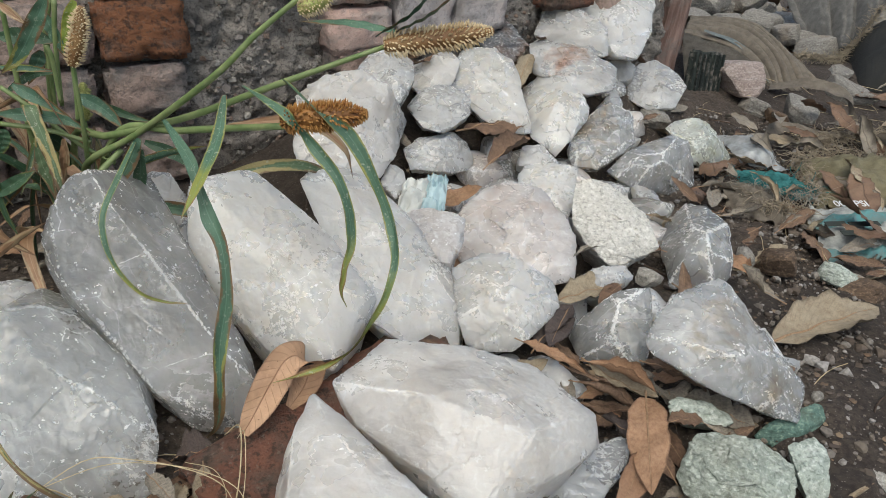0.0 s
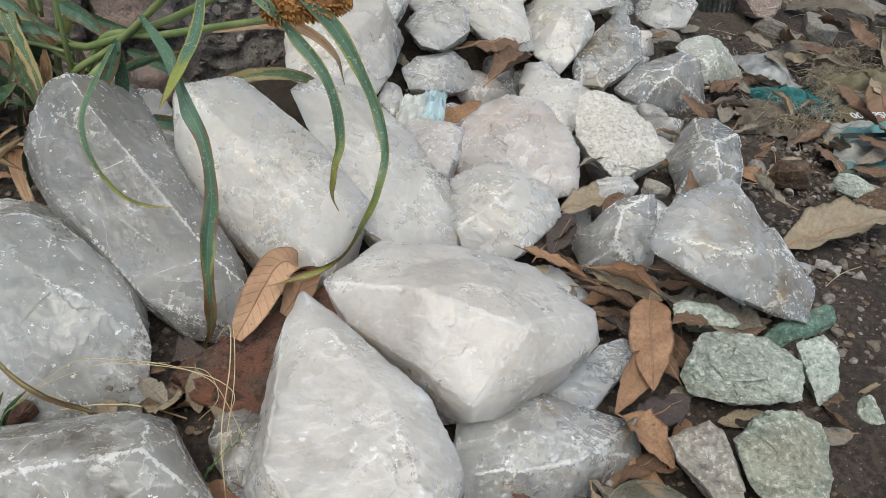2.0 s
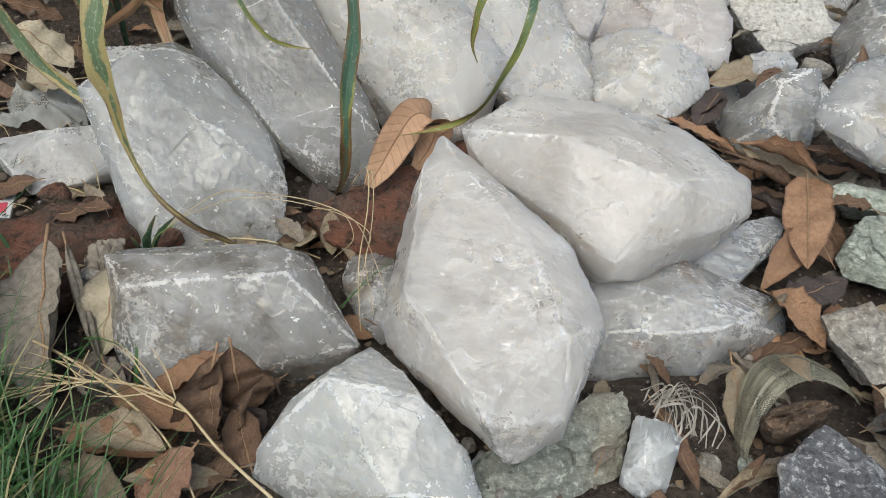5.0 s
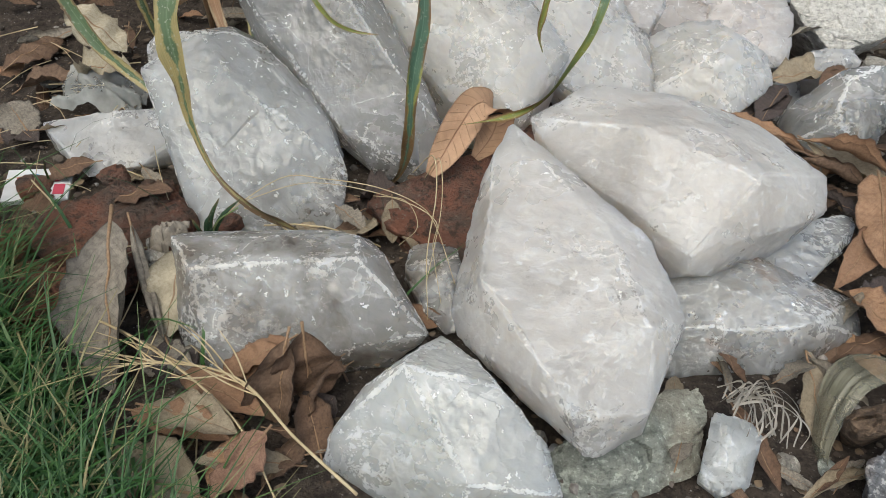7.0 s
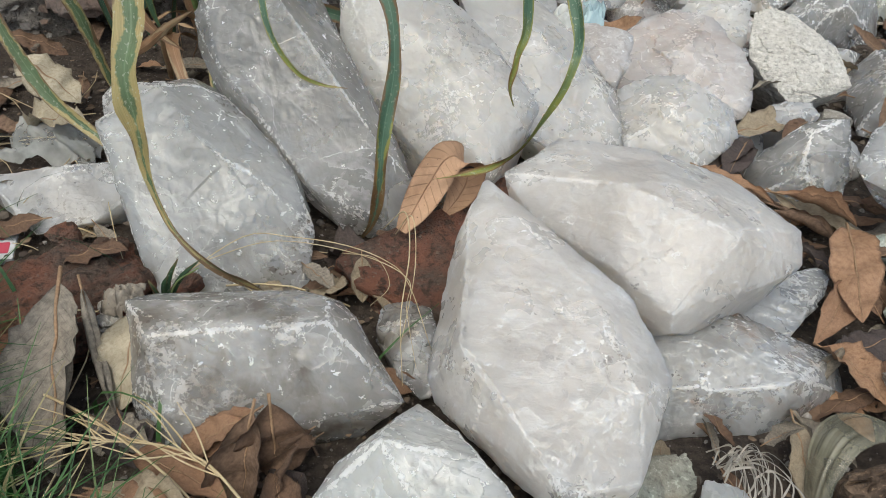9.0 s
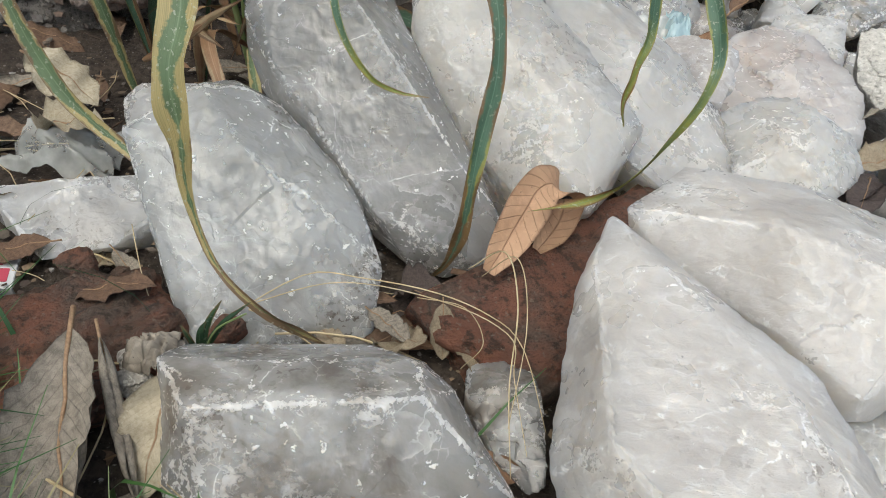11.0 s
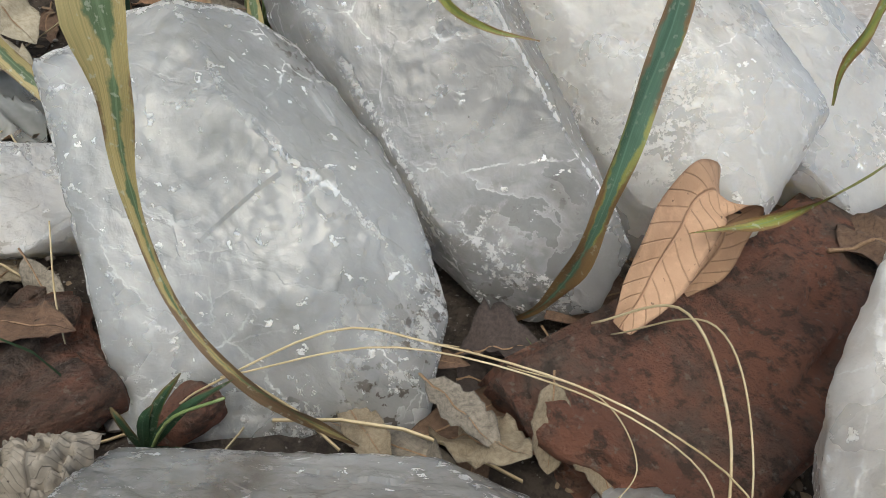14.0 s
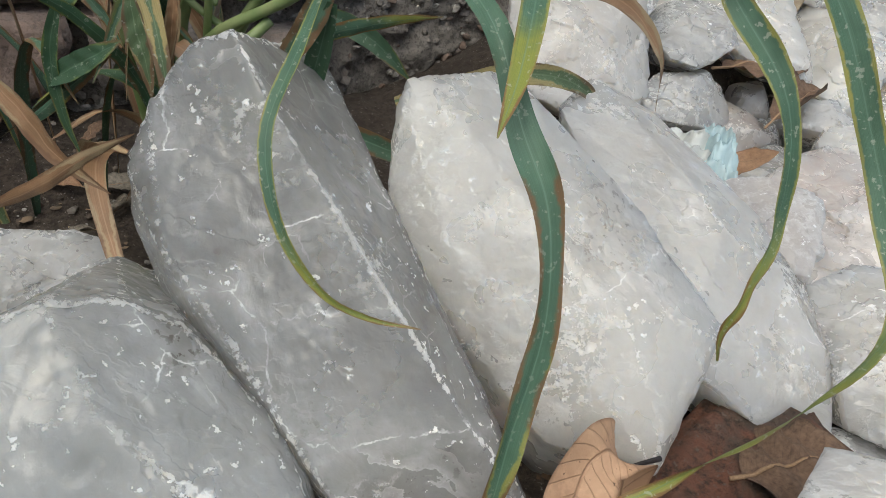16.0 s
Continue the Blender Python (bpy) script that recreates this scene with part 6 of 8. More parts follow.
# the long blades that hang over the stones
add_blade([(-0.190, 0.474, 0.241), (-0.161, 0.434, 0.226), (-0.146, 0.415, 0.206), (-0.135, 0.400, 0.184), (-0.130, 0.384, 0.148), (-0.133, 0.369, 0.107), (-0.138, 0.367, 0.071), (-0.144, 0.375, 0.037), (-0.158, 0.385, 0.012)], 0.0088, "blade_green", profile=(0.35, 0.8, 1, 1, 0.95, 1, 0.95, 0.8, 0.5, 0.05), wave=0.3, crinkle=1.0, count=60)
add_blade([(-0.150, 0.492, 0.256), (-0.147, 0.455, 0.236), (-0.149, 0.412, 0.221), (-0.153, 0.386, 0.210)], 0.0085, "blade_turning", base=0.3)
add_blade([(-0.226, 0.505, 0.212), (-0.223, 0.456, 0.200), (-0.225, 0.426, 0.181), (-0.217, 0.414, 0.154), (-0.201, 0.410, 0.133), (-0.184, 0.409, 0.126), (-0.166, 0.409, 0.125)], 0.0048, "blade_turning", base=0.2, twist=0.7)
add_blade([(-0.30, 0.46, 0.262), (-0.278, 0.37, 0.225), (-0.270, 0.338, 0.184), (-0.270, 0.324, 0.160), (-0.268, 0.318, 0.133), (-0.268, 0.316, 0.104), (-0.256, 0.308, 0.071), (-0.235, 0.300, 0.052), (-0.216, 0.300, 0.040), (-0.196, 0.300, 0.031)], 0.0165, "blade_yellow", profile=(0.8, 1, 1, 1, 0.95, 0.6, 0.3, 0.22, 0.4, 0.5, 0.05), twist=0.5, crinkle=0.5, count=50)
add_blade([(-0.108, 0.499, 0.269), (-0.077, 0.464, 0.259), (-0.054, 0.462, 0.240), (-0.032, 0.453, 0.209), (-0.018, 0.434, 0.177), (-0.019, 0.410, 0.155), (-0.030, 0.407, 0.122), (-0.051, 0.409, 0.086), (-0.077, 0.395, 0.078), (-0.102, 0.379, 0.079)], 0.0095, "blade_turning", profile=(0.4, 0.9, 1, 1, 0.85, 0.6, 0.5, 0.6, 0.5, 0.05), wave=0.8, crinkle=0.8, count=60)
add_blade([(-0.138, 0.499, 0.262), (-0.101, 0.466, 0.254), (-0.082, 0.464, 0.236), (-0.060, 0.451, 0.208), (-0.050, 0.442, 0.170), (-0.055, 0.432, 0.147), (-0.057, 0.432, 0.128), (-0.053, 0.434, 0.112)], 0.0080, "blade_turning", profile=(0.4, 0.9, 1, 1, 0.9, 0.6, 0.3, 0.05), wave=0.5, crinkle=0.8, count=50)
add_blade([(-0.027, 0.520, 0.305), (-0.061, 0.530, 0.307), (-0.103, 0.550, 0.300)], 0.0100, "blade_green", side=(0, 1, 0.3))
add_blade([(-0.026, 0.510, 0.306), (-0.002, 0.500, 0.321), (0.018, 0.490, 0.342)], 0.0130, "blade_green", side=(0.5, 1, 0))
add_blade([(-0.040, 0.510, 0.302), (-0.012, 0.505, 0.322), (0.004, 0.498, 0.348)], 0.0120, "blade_dark", side=(0.5, 1, 0))
add_blade([(-0.222, 0.500, 0.205), (-0.232, 0.51, 0.17), (-0.245, 0.52, 0.13), (-0.25, 0.53, 0.11)], 0.0100, "blade_dark")
add_blade([(-0.255, 0.535, 0.172), (-0.232, 0.50, 0.15), (-0.226, 0.505, 0.118)], 0.0115, "blade_green")
add_blade([(-0.30, 0.55, 0.09), (-0.24, 0.56, 0.12), (-0.19, 0.57, 0.11), (-0.16, 0.58, 0.13)], 0.0130, "blade_green", side=(0, 0.4, 1))
add_blade([(-0.20, 0.545, 0.15), (-0.14, 0.57, 0.165), (-0.10, 0.60, 0.15), (-0.085, 0.61, 0.12)], 0.0110, "blade_yellow", side=(0, 0.5, 1))
add_blade([(-0.17, 0.56, 0.205), (-0.11, 0.57, 0.21), (-0.075, 0.58, 0.185), (-0.065, 0.585, 0.15)], 0.0090, "blade_dry", side=(0, 0.5, 1))
add_blade([(-0.35, 0.60, 0.16), (-0.33, 0.55, 0.215), (-0.31, 0.53, 0.17), (-0.302, 0.52, 0.12)], 0.0120, "blade_yellow")
add_blade([(-0.345, 0.60, 0.10), (-0.32, 0.56, 0.155), (-0.295, 0.55, 0.14), (-0.29, 0.545, 0.095)], 0.0100, "blade_dry")
add_blade([(-0.34, 0.61, 0.05), (-0.36, 0.55, 0.09), (-0.33, 0.50, 0.06), (-0.30, 0.47, 0.03)], 0.0110, "blade_dry")
add_blade([(-0.40, 0.60, 0.02), (-0.36, 0.54, 0.10), (-0.32, 0.52, 0.11)], 0.0100, "blade_dry")
add_blade([(-0.33, 0.55, 0.08), (-0.305, 0.50, 0.05), (-0.298, 0.47, 0.02)], 0.0080, "blade_yellow")
add_blade([(-0.47, 0.50, 0.22), (-0.45, 0.45, 0.17), (-0.41, 0.43, 0.09), (-0.36, 0.42, 0.05), (-0.33, 0.40, 0.035)], 0.0120, "blade_yellow", base=0.3)
# the crowded foot of the plant
add_blade([(-0.303, 0.560, 0.302), (-0.318, 0.560, 0.278), (-0.336, 0.560, 0.253), (-0.353, 0.560, 0.238)], 0.0132, "blade_green")
add_blade([(-0.371, 0.600, 0.257), (-0.345, 0.600, 0.259), (-0.320, 0.600, 0.256)], 0.0142, "blade_dark", side=(0, 0.3, 1))
add_blade([(-0.330, 0.600, 0.281), (-0.324, 0.600, 0.263), (-0.317, 0.600, 0.240)], 0.0111, "blade_green")
add_blade([(-0.372, 0.590, 0.233), (-0.348, 0.590, 0.234), (-0.323, 0.590, 0.233)], 0.0059, "blade_green", side=(0, 0.3, 1))
add_blade([(-0.359, 0.580, 0.222), (-0.339, 0.580, 0.210), (-0.314, 0.580, 0.194)], 0.0111, "blade_green", side=(0, 0.3, 1))
add_blade([(-0.370, 0.570, 0.198), (-0.344, 0.570, 0.199), (-0.314, 0.570, 0.196), (-0.295, 0.570, 0.186)], 0.0111, "blade_green", side=(0, 0.3, 1))
add_blade([(-0.301, 0.575, 0.217), (-0.282, 0.575, 0.207), (-0.267, 0.575, 0.189)], 0.0135, "blade_green", side=(0, 0.3, 1))
add_blade([(-0.289, 0.585, 0.208), (-0.267, 0.585, 0.199), (-0.246, 0.585, 0.194)], 0.0068, "blade_dark", side=(0, 0.3, 1))
add_blade([(-0.329, 0.550, 0.194), (-0.329, 0.550, 0.163), (-0.326, 0.550, 0.131)], 0.0092, "blade_yellow")
add_blade([(-0.369, 0.570, 0.184), (-0.381, 0.570, 0.157)], 0.0122, "blade_dark")
add_blade([(-0.222, 0.500, 0.214), (-0.236, 0.500, 0.187), (-0.258, 0.500, 0.157)], 0.0105, "blade_green")
add_blade([(-0.238, 0.520, 0.191), (-0.236, 0.520, 0.167), (-0.244, 0.520, 0.141)], 0.0099, "blade_green")
add_blade([(-0.376, 0.540, 0.133), (-0.351, 0.540, 0.149), (-0.333, 0.540, 0.161)], 0.0116, "blade_dark", side=(0, 0.3, 1))
add_blade([(-0.249, 0.530, 0.178), (-0.250, 0.530, 0.161), (-0.255, 0.530, 0.135)], 0.0080, "blade_green")
add_blade([(-0.301, 0.600, 0.292), (-0.311, 0.600, 0.272), (-0.321, 0.600, 0.245)], 0.0092, "blade_lime")
add_blade([(-0.343, 0.610, 0.244), (-0.352, 0.610, 0.230), (-0.363, 0.610, 0.212)], 0.0121, "blade_green")
add_blade([(-0.314, 0.560, 0.183), (-0.317, 0.560, 0.160), (-0.324, 0.560, 0.136)], 0.0069, "blade_dry")
add_blade([(-0.348, 0.570, 0.293), (-0.338, 0.570, 0.285), (-0.328, 0.570, 0.276)], 0.0067, "blade_dry", side=(0, 0.3, 1))
add_blade([(-0.376, 0.600, 0.209), (-0.351, 0.600, 0.225), (-0.326, 0.600, 0.229)], 0.0072, "blade_dark", side=(0, 0.3, 1))
add_blade([(-0.388, 0.590, 0.172), (-0.370, 0.590, 0.155), (-0.360, 0.590, 0.137)], 0.0062, "blade_green")
add_stem([(-0.318, 0.600, 0.291), (-0.325, 0.600, 0.253), (-0.331, 0.600, 0.198)], (0.0022, 0.0022, 0.0018))
add_stem([(-0.325, 0.605, 0.290), (-0.335, 0.605, 0.251), (-0.340, 0.605, 0.193)], (0.0022, 0.0022, 0.0018))
add_stem([(-0.328, 0.590, 0.255), (-0.325, 0.590, 0.243), (-0.326, 0.590, 0.205)], (0.0022, 0.0022, 0.0018))
add_stem([(-0.370, 0.580, 0.219), (-0.344, 0.580, 0.199), (-0.315, 0.580, 0.172), (-0.283, 0.580, 0.153)], (0.0022, 0.0022, 0.0018))
add_stem([(-0.376, 0.575, 0.187), (-0.337, 0.575, 0.184), (-0.299, 0.575, 0.175)], (0.0022, 0.0022, 0.0018))
add_stem([(-0.303, 0.580, 0.243), (-0.305, 0.580, 0.220), (-0.309, 0.580, 0.193)], (0.0022, 0.0022, 0.0018))
# old blades at the foot of the wall
add_blade([(-0.376, 0.500, 0.152), (-0.362, 0.500, 0.134), (-0.350, 0.500, 0.115), (-0.327, 0.500, 0.099)], 0.0110, "blade_dry")
add_blade([(-0.384, 0.490, 0.086), (-0.356, 0.490, 0.103), (-0.330, 0.490, 0.123), (-0.305, 0.490, 0.139)], 0.0080, "blade_dry")
add_blade([(-0.321, 0.530, 0.187), (-0.320, 0.530, 0.170), (-0.317, 0.530, 0.155), (-0.316, 0.530, 0.137)], 0.0100, "blade_yellow")
add_blade([(-0.362, 0.540, 0.176), (-0.371, 0.540, 0.147), (-0.370, 0.540, 0.116), (-0.364, 0.540, 0.093)], 0.0070, "blade_dark")
add_blade([(-0.401, 0.550, 0.100), (-0.371, 0.550, 0.127), (-0.345, 0.550, 0.149)], 0.0090, "blade_green")
add_blade([(-0.305, 0.540, 0.186), (-0.308, 0.540, 0.168), (-0.311, 0.540, 0.149)], 0.0060, "blade_dry")
add_blade([(-0.243, 0.530, 0.176), (-0.224, 0.530, 0.185), (-0.200, 0.530, 0.193), (-0.180, 0.530, 0.198)], 0.0080, "blade_turning")
add_blade([(-0.244, 0.560, 0.185), (-0.215, 0.560, 0.173), (-0.194, 0.560, 0.155)], 0.0100, "blade_dark")
rng = np.random.default_rng(77)
for k in range(26):
    # the tuft behind: blades that rise from the base and arch over
    b = np.array((-0.36 + rng.uniform(-0.10, 0.07), 0.62 + rng.uniform(-0.05, 0.05), 0.01))
    heading = rng.uniform(-0.9, 3.6)
    lean = np.array((math.cos(heading) * 0.8, -abs(math.sin(heading)) * 0.5, 0))
    ln = rng.uniform(0.16, 0.34)
    rise = rng.uniform(0.5, 0.95)
    pts = [b, b + lean * ln * 0.15 + np.array((0, 0, ln * rise * 0.6)), b + lean * ln * 0.45 + np.array((0, 0, ln * rise * 0.9)), b + lean * ln * 0.8 + np.array((0, 0, ln * rise * rng.uniform(0.5, 0.85)))]
    if pts[-1][0] > -0.24 or pts[-1][1] < 0.42:
        continue
    attach(ribbon_mesh("blade", pts, rng.uniform(0.006, 0.014), M[("blade_green", "blade_dark", "blade_dry", "blade_green", "blade_yellow", "blade_dry")[k % 6]], side=(rng.normal(), rng.normal(), 0.1), seed=900 + k, count=16), plant)

# ---- fallen leaves that lie in plain view ----
dry_leaf((0.344, 0.515, 0.040), (0.489, 0.588, 0.038), 0.052, "leaf_tan", "large grey-tan dry mango leaf on the soil", 0.25, 0.15)
dry_leaf((0.190, 0.410, 0.056), (0.172, 0.319, 0.050), 0.032, "leaf_orange", "orange-brown dry leaf with a raised midrib and clear veins", 0.7, 0.5, 0.25)
dry_leaf((0.178, 0.362, 0.042), (0.147, 0.311, 0.034), 0.024, "leaf_orange", "curled orange-brown dry leaf under another leaf", 1.3, 0.9, -0.3)
dry_leaf((0.134, 0.452, 0.048), (0.190, 0.410, 0.042), 0.022, "leaf_brown", "rolled reddish brown dry leaf among stones", 2.4, 0.3)
dry_leaf((0.153, 0.458, 0.050), (0.208, 0.427, 0.042), 0.024, "leaf_tan", "curled tan dry leaf among stones", 0.8, -0.5)
dry_leaf((0.155, 0.403, 0.040), (0.180, 0.376, 0.040), 0.018, "leaf_dark", "curled dark brown dry leaf among stones", 1.9, 0.8)
dry_leaf((0.138, 0.541, 0.056), (0.208, 0.590, 0.046), 0.034, "leaf_tan", "pale tan dry leaf wedged between stones", 0.3, 0.2)
dry_leaf((0.112, 0.488, 0.040), (0.152, 0.540, 0.052), 0.030, "leaf_dark", "dark purple-brown dry leaf between stones", 0.7, 0.3)
dry_leaf((0.158, 0.298, 0.036), (0.200, 0.323, 0.042), 0.026, "leaf_dark", "bluish dark dry leaf between stones", 0.5, 0.3)
dry_leaf((0.150, 0.308, 0.036), (0.176, 0.268, 0.034), 0.026, "leaf_orange", "crumpled orange dry leaf between stones", 1.0, 0.8)
dry_leaf((0.050, 0.850, 0.105), (0.142, 0.895, 0.105), 0.052, "leaf_brown", "brown dry leaf lying between quartz lumps", 0.4, 0.3)
dry_leaf((0.080, 0.780, 0.088), (0.138, 0.850, 0.100), 0.036, "leaf_brown", "curled brown dry leaf between quartz lumps", 0.8, 0.3)
dry_leaf((0.126, 0.950, 0.135), (0.150, 1.020, 0.165), 0.026, "leaf_tan", "small tan dry leaf stuck upright between lumps", 0.4, 0.3)
dry_leaf((0.186, 0.226, 0.052), (0.214, 0.204, 0.050), 0.034, "leaf_pale", "pale cream dry leaf with torn edge", 0.25, 0.2)
dry_leaf((-0.309, 0.264, 0.052), (-0.260, 0.164, 0.016), 0.048, "leaf_grey", "large grey-tan folded dry leaf leaning on the broken brick", 1.1, 0.4, 0.2, 0.5)
dry_leaf((-0.290, 0.258, 0.056), (-0.249, 0.202, 0.018), 0.026, "leaf_grey", "rolled grey-brown dry leaf beside the broken brick", 2.2, 0.3)
dry_leaf((-0.250, 0.248, 0.054), (-0.251, 0.206, 0.016), 0.030, "leaf_pale", "pale tan dry leaf leaning on quartz", 0.7, 0.3)
dry_leaf((-0.238, 0.149, 0.028), (-0.179, 0.141, 0.030), 0.022, "leaf_orange", "orange-brown dry leaf on the grass", 0.6, 0.5)
dry_leaf((-0.162, 0.188, 0.058), (-0.164, 0.166, 0.010), 0.034, "leaf_brown", "upright red-brown dry leaf against quartz", 1.0, 0.6)
dry_leaf((-0.224, 0.175, 0.026), (-0.168, 0.159, 0.028), 0.026, "leaf_orange", "crumpled orange dry leaf under quartz", 0.9, 0.7)
dry_leaf((-0.163, 0.145, 0.034), (-0.184, 0.121, 0.018), 0.024, "leaf_orange", "pinkish orange dry leaf on the grass", 0.9, 0.6)
dry_leaf((-0.206, 0.125, 0.022), (-0.246, 0.102, 0.020), 0.034, "leaf_tan", "pale tan dry leaf in the grass", 0.3, 0.3)
dry_leaf((-0.255, 0.185, 0.020), (-0.215, 0.190, 0.016), 0.026, "leaf_grey", "grey dry leaf under quartz", 0.5, 0.4)
dry_leaf((-0.506, 0.530, 0.060), (-0.442, 0.510, 0.034), 0.045, "leaf_pale", "crumpled pale dry leaf at the wall foot", 0.9, 0.8)
dry_leaf((-0.510, 0.440, 0.024), (-0.460, 0.468, 0.030), 0.026, "leaf_brown", "brown dry leaf on the soil", 0.5, 0.4)
dry_leaf((-0.172, 0.325, 0.010), (-0.145, 0.300, 0.044), 0.026, "leaf_tan", "tan dry leaf in the gap between quartz blocks", 0.4, 0.4)
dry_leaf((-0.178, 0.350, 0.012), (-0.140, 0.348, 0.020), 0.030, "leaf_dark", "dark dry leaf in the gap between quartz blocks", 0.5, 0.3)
dry_leaf((-0.195, 0.325, 0.004), (-0.165, 0.290, 0.030), 0.016, "leaf_grey", "narrow grey dry leaf in the gap", 0.7, 0.2)
dry_leaf((-0.02, 0.435, 0.050), (0.03, 0.452, 0.058), 0.050, "leaf_brown", "dark brown dry leaf behind the red brick", 0.3, 0.3)
dry_leaf((0.235, 0.440, 0.030), (0.285, 0.405, 0.034), 0.046, "leaf_grey", "grey-brown dry leaf under a quartz lump", 0.6, 0.4)
dry_leaf((0.225, 0.46, 0.02), (0.225, 0.425, 0.040), 0.036, "leaf_grey", "grey-brown curled dry leaf under a quartz lump", 0.9, 0.4)
dry_leaf((-0.168, 0.192, 0.046), (-0.196, 0.180, 0.022), 0.024, "leaf_orange", "crumpled ochre dry leaf behind a brown one", 1.4, 0.9)
dry_leaf((-0.150, 0.166, 0.012), (-0.136, 0.178, 0.052), 0.022, "leaf_brown", "dark red-brown dry leaf standing against quartz", 1.6, 0.6)
dry_leaf((-0.135, 0.149, 0.016), (-0.150, 0.174, 0.034), 0.024, "leaf_brown", "brown dry leaf in the gap beside quartz", 0.9, 0.7)
dry_leaf((-0.266, 0.203, 0.014), (-0.218, 0.181, 0.022), 0.024, "leaf_grey", "grey-brown dry leaf under another leaf", 0.8, 0.5)
dry_leaf((0.205, 0.392, 0.048), (0.238, 0.402, 0.042), 0.020, "leaf_brown", "brown dry leaf beside the green stone", 1.0, 0.6)
dry_leaf((0.206, 0.470, 0.044), (0.256, 0.443, 0.036), 0.036, "leaf_brown", "dull brown dry leaf under a quartz lump", 1.2, 0.7)
dry_leaf((0.143, 0.523, 0.054), (0.122, 0.478, 0.048), 0.026, "leaf_dark", "purple-brown dry leaf wedged between lumps", 1.1, 0.4)
dry_leaf((0.074, 0.215, 0.030), (0.096, 0.172, 0.020), 0.016, "leaf_brown", "narrow brown dry leaf beside pale shreds", 0.9, 0.4)
dry_leaf((0.100, 0.232, 0.032), (0.118, 0.236, 0.044), 0.014, "leaf_grey", "small curled grey dry leaf", 1.4, 0.9)

dry_leaf((-0.231, 0.152, 0.03), (-0.175, 0.143, 0.034), 0.026, "leaf_tan", "tan dry leaf lying across lawn grass", 0.5, 0.3)
dry_leaf((-0.159, 0.143, 0.04), (-0.175, 0.11, 0.026), 0.030, "leaf_pinkish", "pinkish brown dry leaf standing out of the lawn", 0.7, 0.4, 0.3)
dry_leaf((-0.185, 0.114, 0.02), (-0.24, 0.117, 0.022), 0.040, "leaf_tan", "broad pale tan dry leaf half under grass", 0.4, 0.3)
dry_leaf((-0.154, 0.192, 0.062), (-0.149, 0.177, 0.02), 0.040, "leaf_brown", "broad red-brown dry leaf standing against quartz", 0.6, 0.15)
dry_leaf((-0.168, 0.202, 0.04), (-0.199, 0.172, 0.024), 0.026, "leaf_orange", "crumpled ochre dry leaf below the grey quartz", 1.2, 0.8)
dry_leaf((-0.135, 0.191, 0.046), (-0.148, 0.186, 0.02), 0.016, "leaf_brown", "narrow curled brown dry leaf by quartz", 1.6, 0.9)
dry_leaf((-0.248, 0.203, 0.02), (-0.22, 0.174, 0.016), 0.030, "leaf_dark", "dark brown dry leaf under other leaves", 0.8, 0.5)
dry_leaf((-0.285, 0.2, 0.02), (-0.314, 0.208, 0.02), 0.020, "leaf_grey", "grey dry leaf beside the brick", 0.9, 0.5)
dry_leaf((-0.459, 0.381, 0.02), (-0.497, 0.411, 0.03), 0.034, "leaf_grey", "grey-brown dry leaf near the matchbox", 0.7, 0.5)
dry_leaf((-0.39, 0.3, 0.01), (-0.42, 0.305, 0.012), 0.030, "leaf_brown", "brown dry leaf under the matchbox", 0.6, 0.4)
dry_leaf((-0.448, 0.448, 0.04), (-0.401, 0.455, 0.05), 0.045, "leaf_pale", "crumpled pale grey leaf at the wall foot", 1.1, 0.9)
dry_leaf((-0.488, 0.392, 0.02), (-0.448, 0.375, 0.02), 0.030, "leaf_dark", "dark dry leaf on damp soil", 0.7, 0.5)
dry_leaf((-0.143, 0.161, 0.02), (-0.135, 0.177, 0.03), 0.030, "leaf_dark", "dark brown dry leaf in the gap beside quartz", 1, 0.5)
dry_leaf((-0.181, 0.332, 0.03), (-0.153, 0.306, 0.034), 0.020, "leaf_grey", "long grey-brown dry leaf in the gap", 0.9, 0.3)
dry_leaf((-0.14, 0.329, 0.046), (-0.136, 0.311, 0.022), 0.015, "leaf_tan", "pale tan dry leaf standing in the gap", 0.3, 0.0)
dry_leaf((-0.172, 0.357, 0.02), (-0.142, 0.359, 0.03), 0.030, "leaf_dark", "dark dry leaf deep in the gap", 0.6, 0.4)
dry_leaf((0.095, 0.469, 0.06), (0.149, 0.44, 0.05), 0.020, "leaf_orange", "rolled orange-brown leaf beside the cream quartz", 1.8, 0.4)
dry_leaf((0.138, 0.432, 0.05), (0.187, 0.399, 0.048), 0.018, "leaf_brown", "narrow dark orange leaf among stones", 2, 0.5)
dry_leaf((0.152, 0.456, 0.052), (0.203, 0.424, 0.05), 0.024, "leaf_orange", "curled pale orange leaf among stones", 1.3, 0.6)

# the leaf doubled over on the red brick
folded = new("dry_leaf", ribbon_mesh("dry_leaf", [(-0.092, 0.389, 0.046), (-0.083, 0.400, 0.057), (-0.080, 0.410, 0.068), (-0.087, 0.411, 0.079), (-0.096, 0.403, 0.081), (-0.104, 0.387, 0.072), (-0.112, 0.369, 0.060), (-0.119, 0.356, 0.050)],
             0.026, M["leaf_folded"], side=(0.70, -0.35, -0.60), fold=0.35, count=50, seed=5, profile=(0.25, 0.7, 0.95, 1, 0.9, 0.85, 0.95, 1, 0.9, 0.65, 0.3)))
tagged(folded, "pinkish tan dry leaf folded double on the red brick", "dry leaf", "fallen leaves")
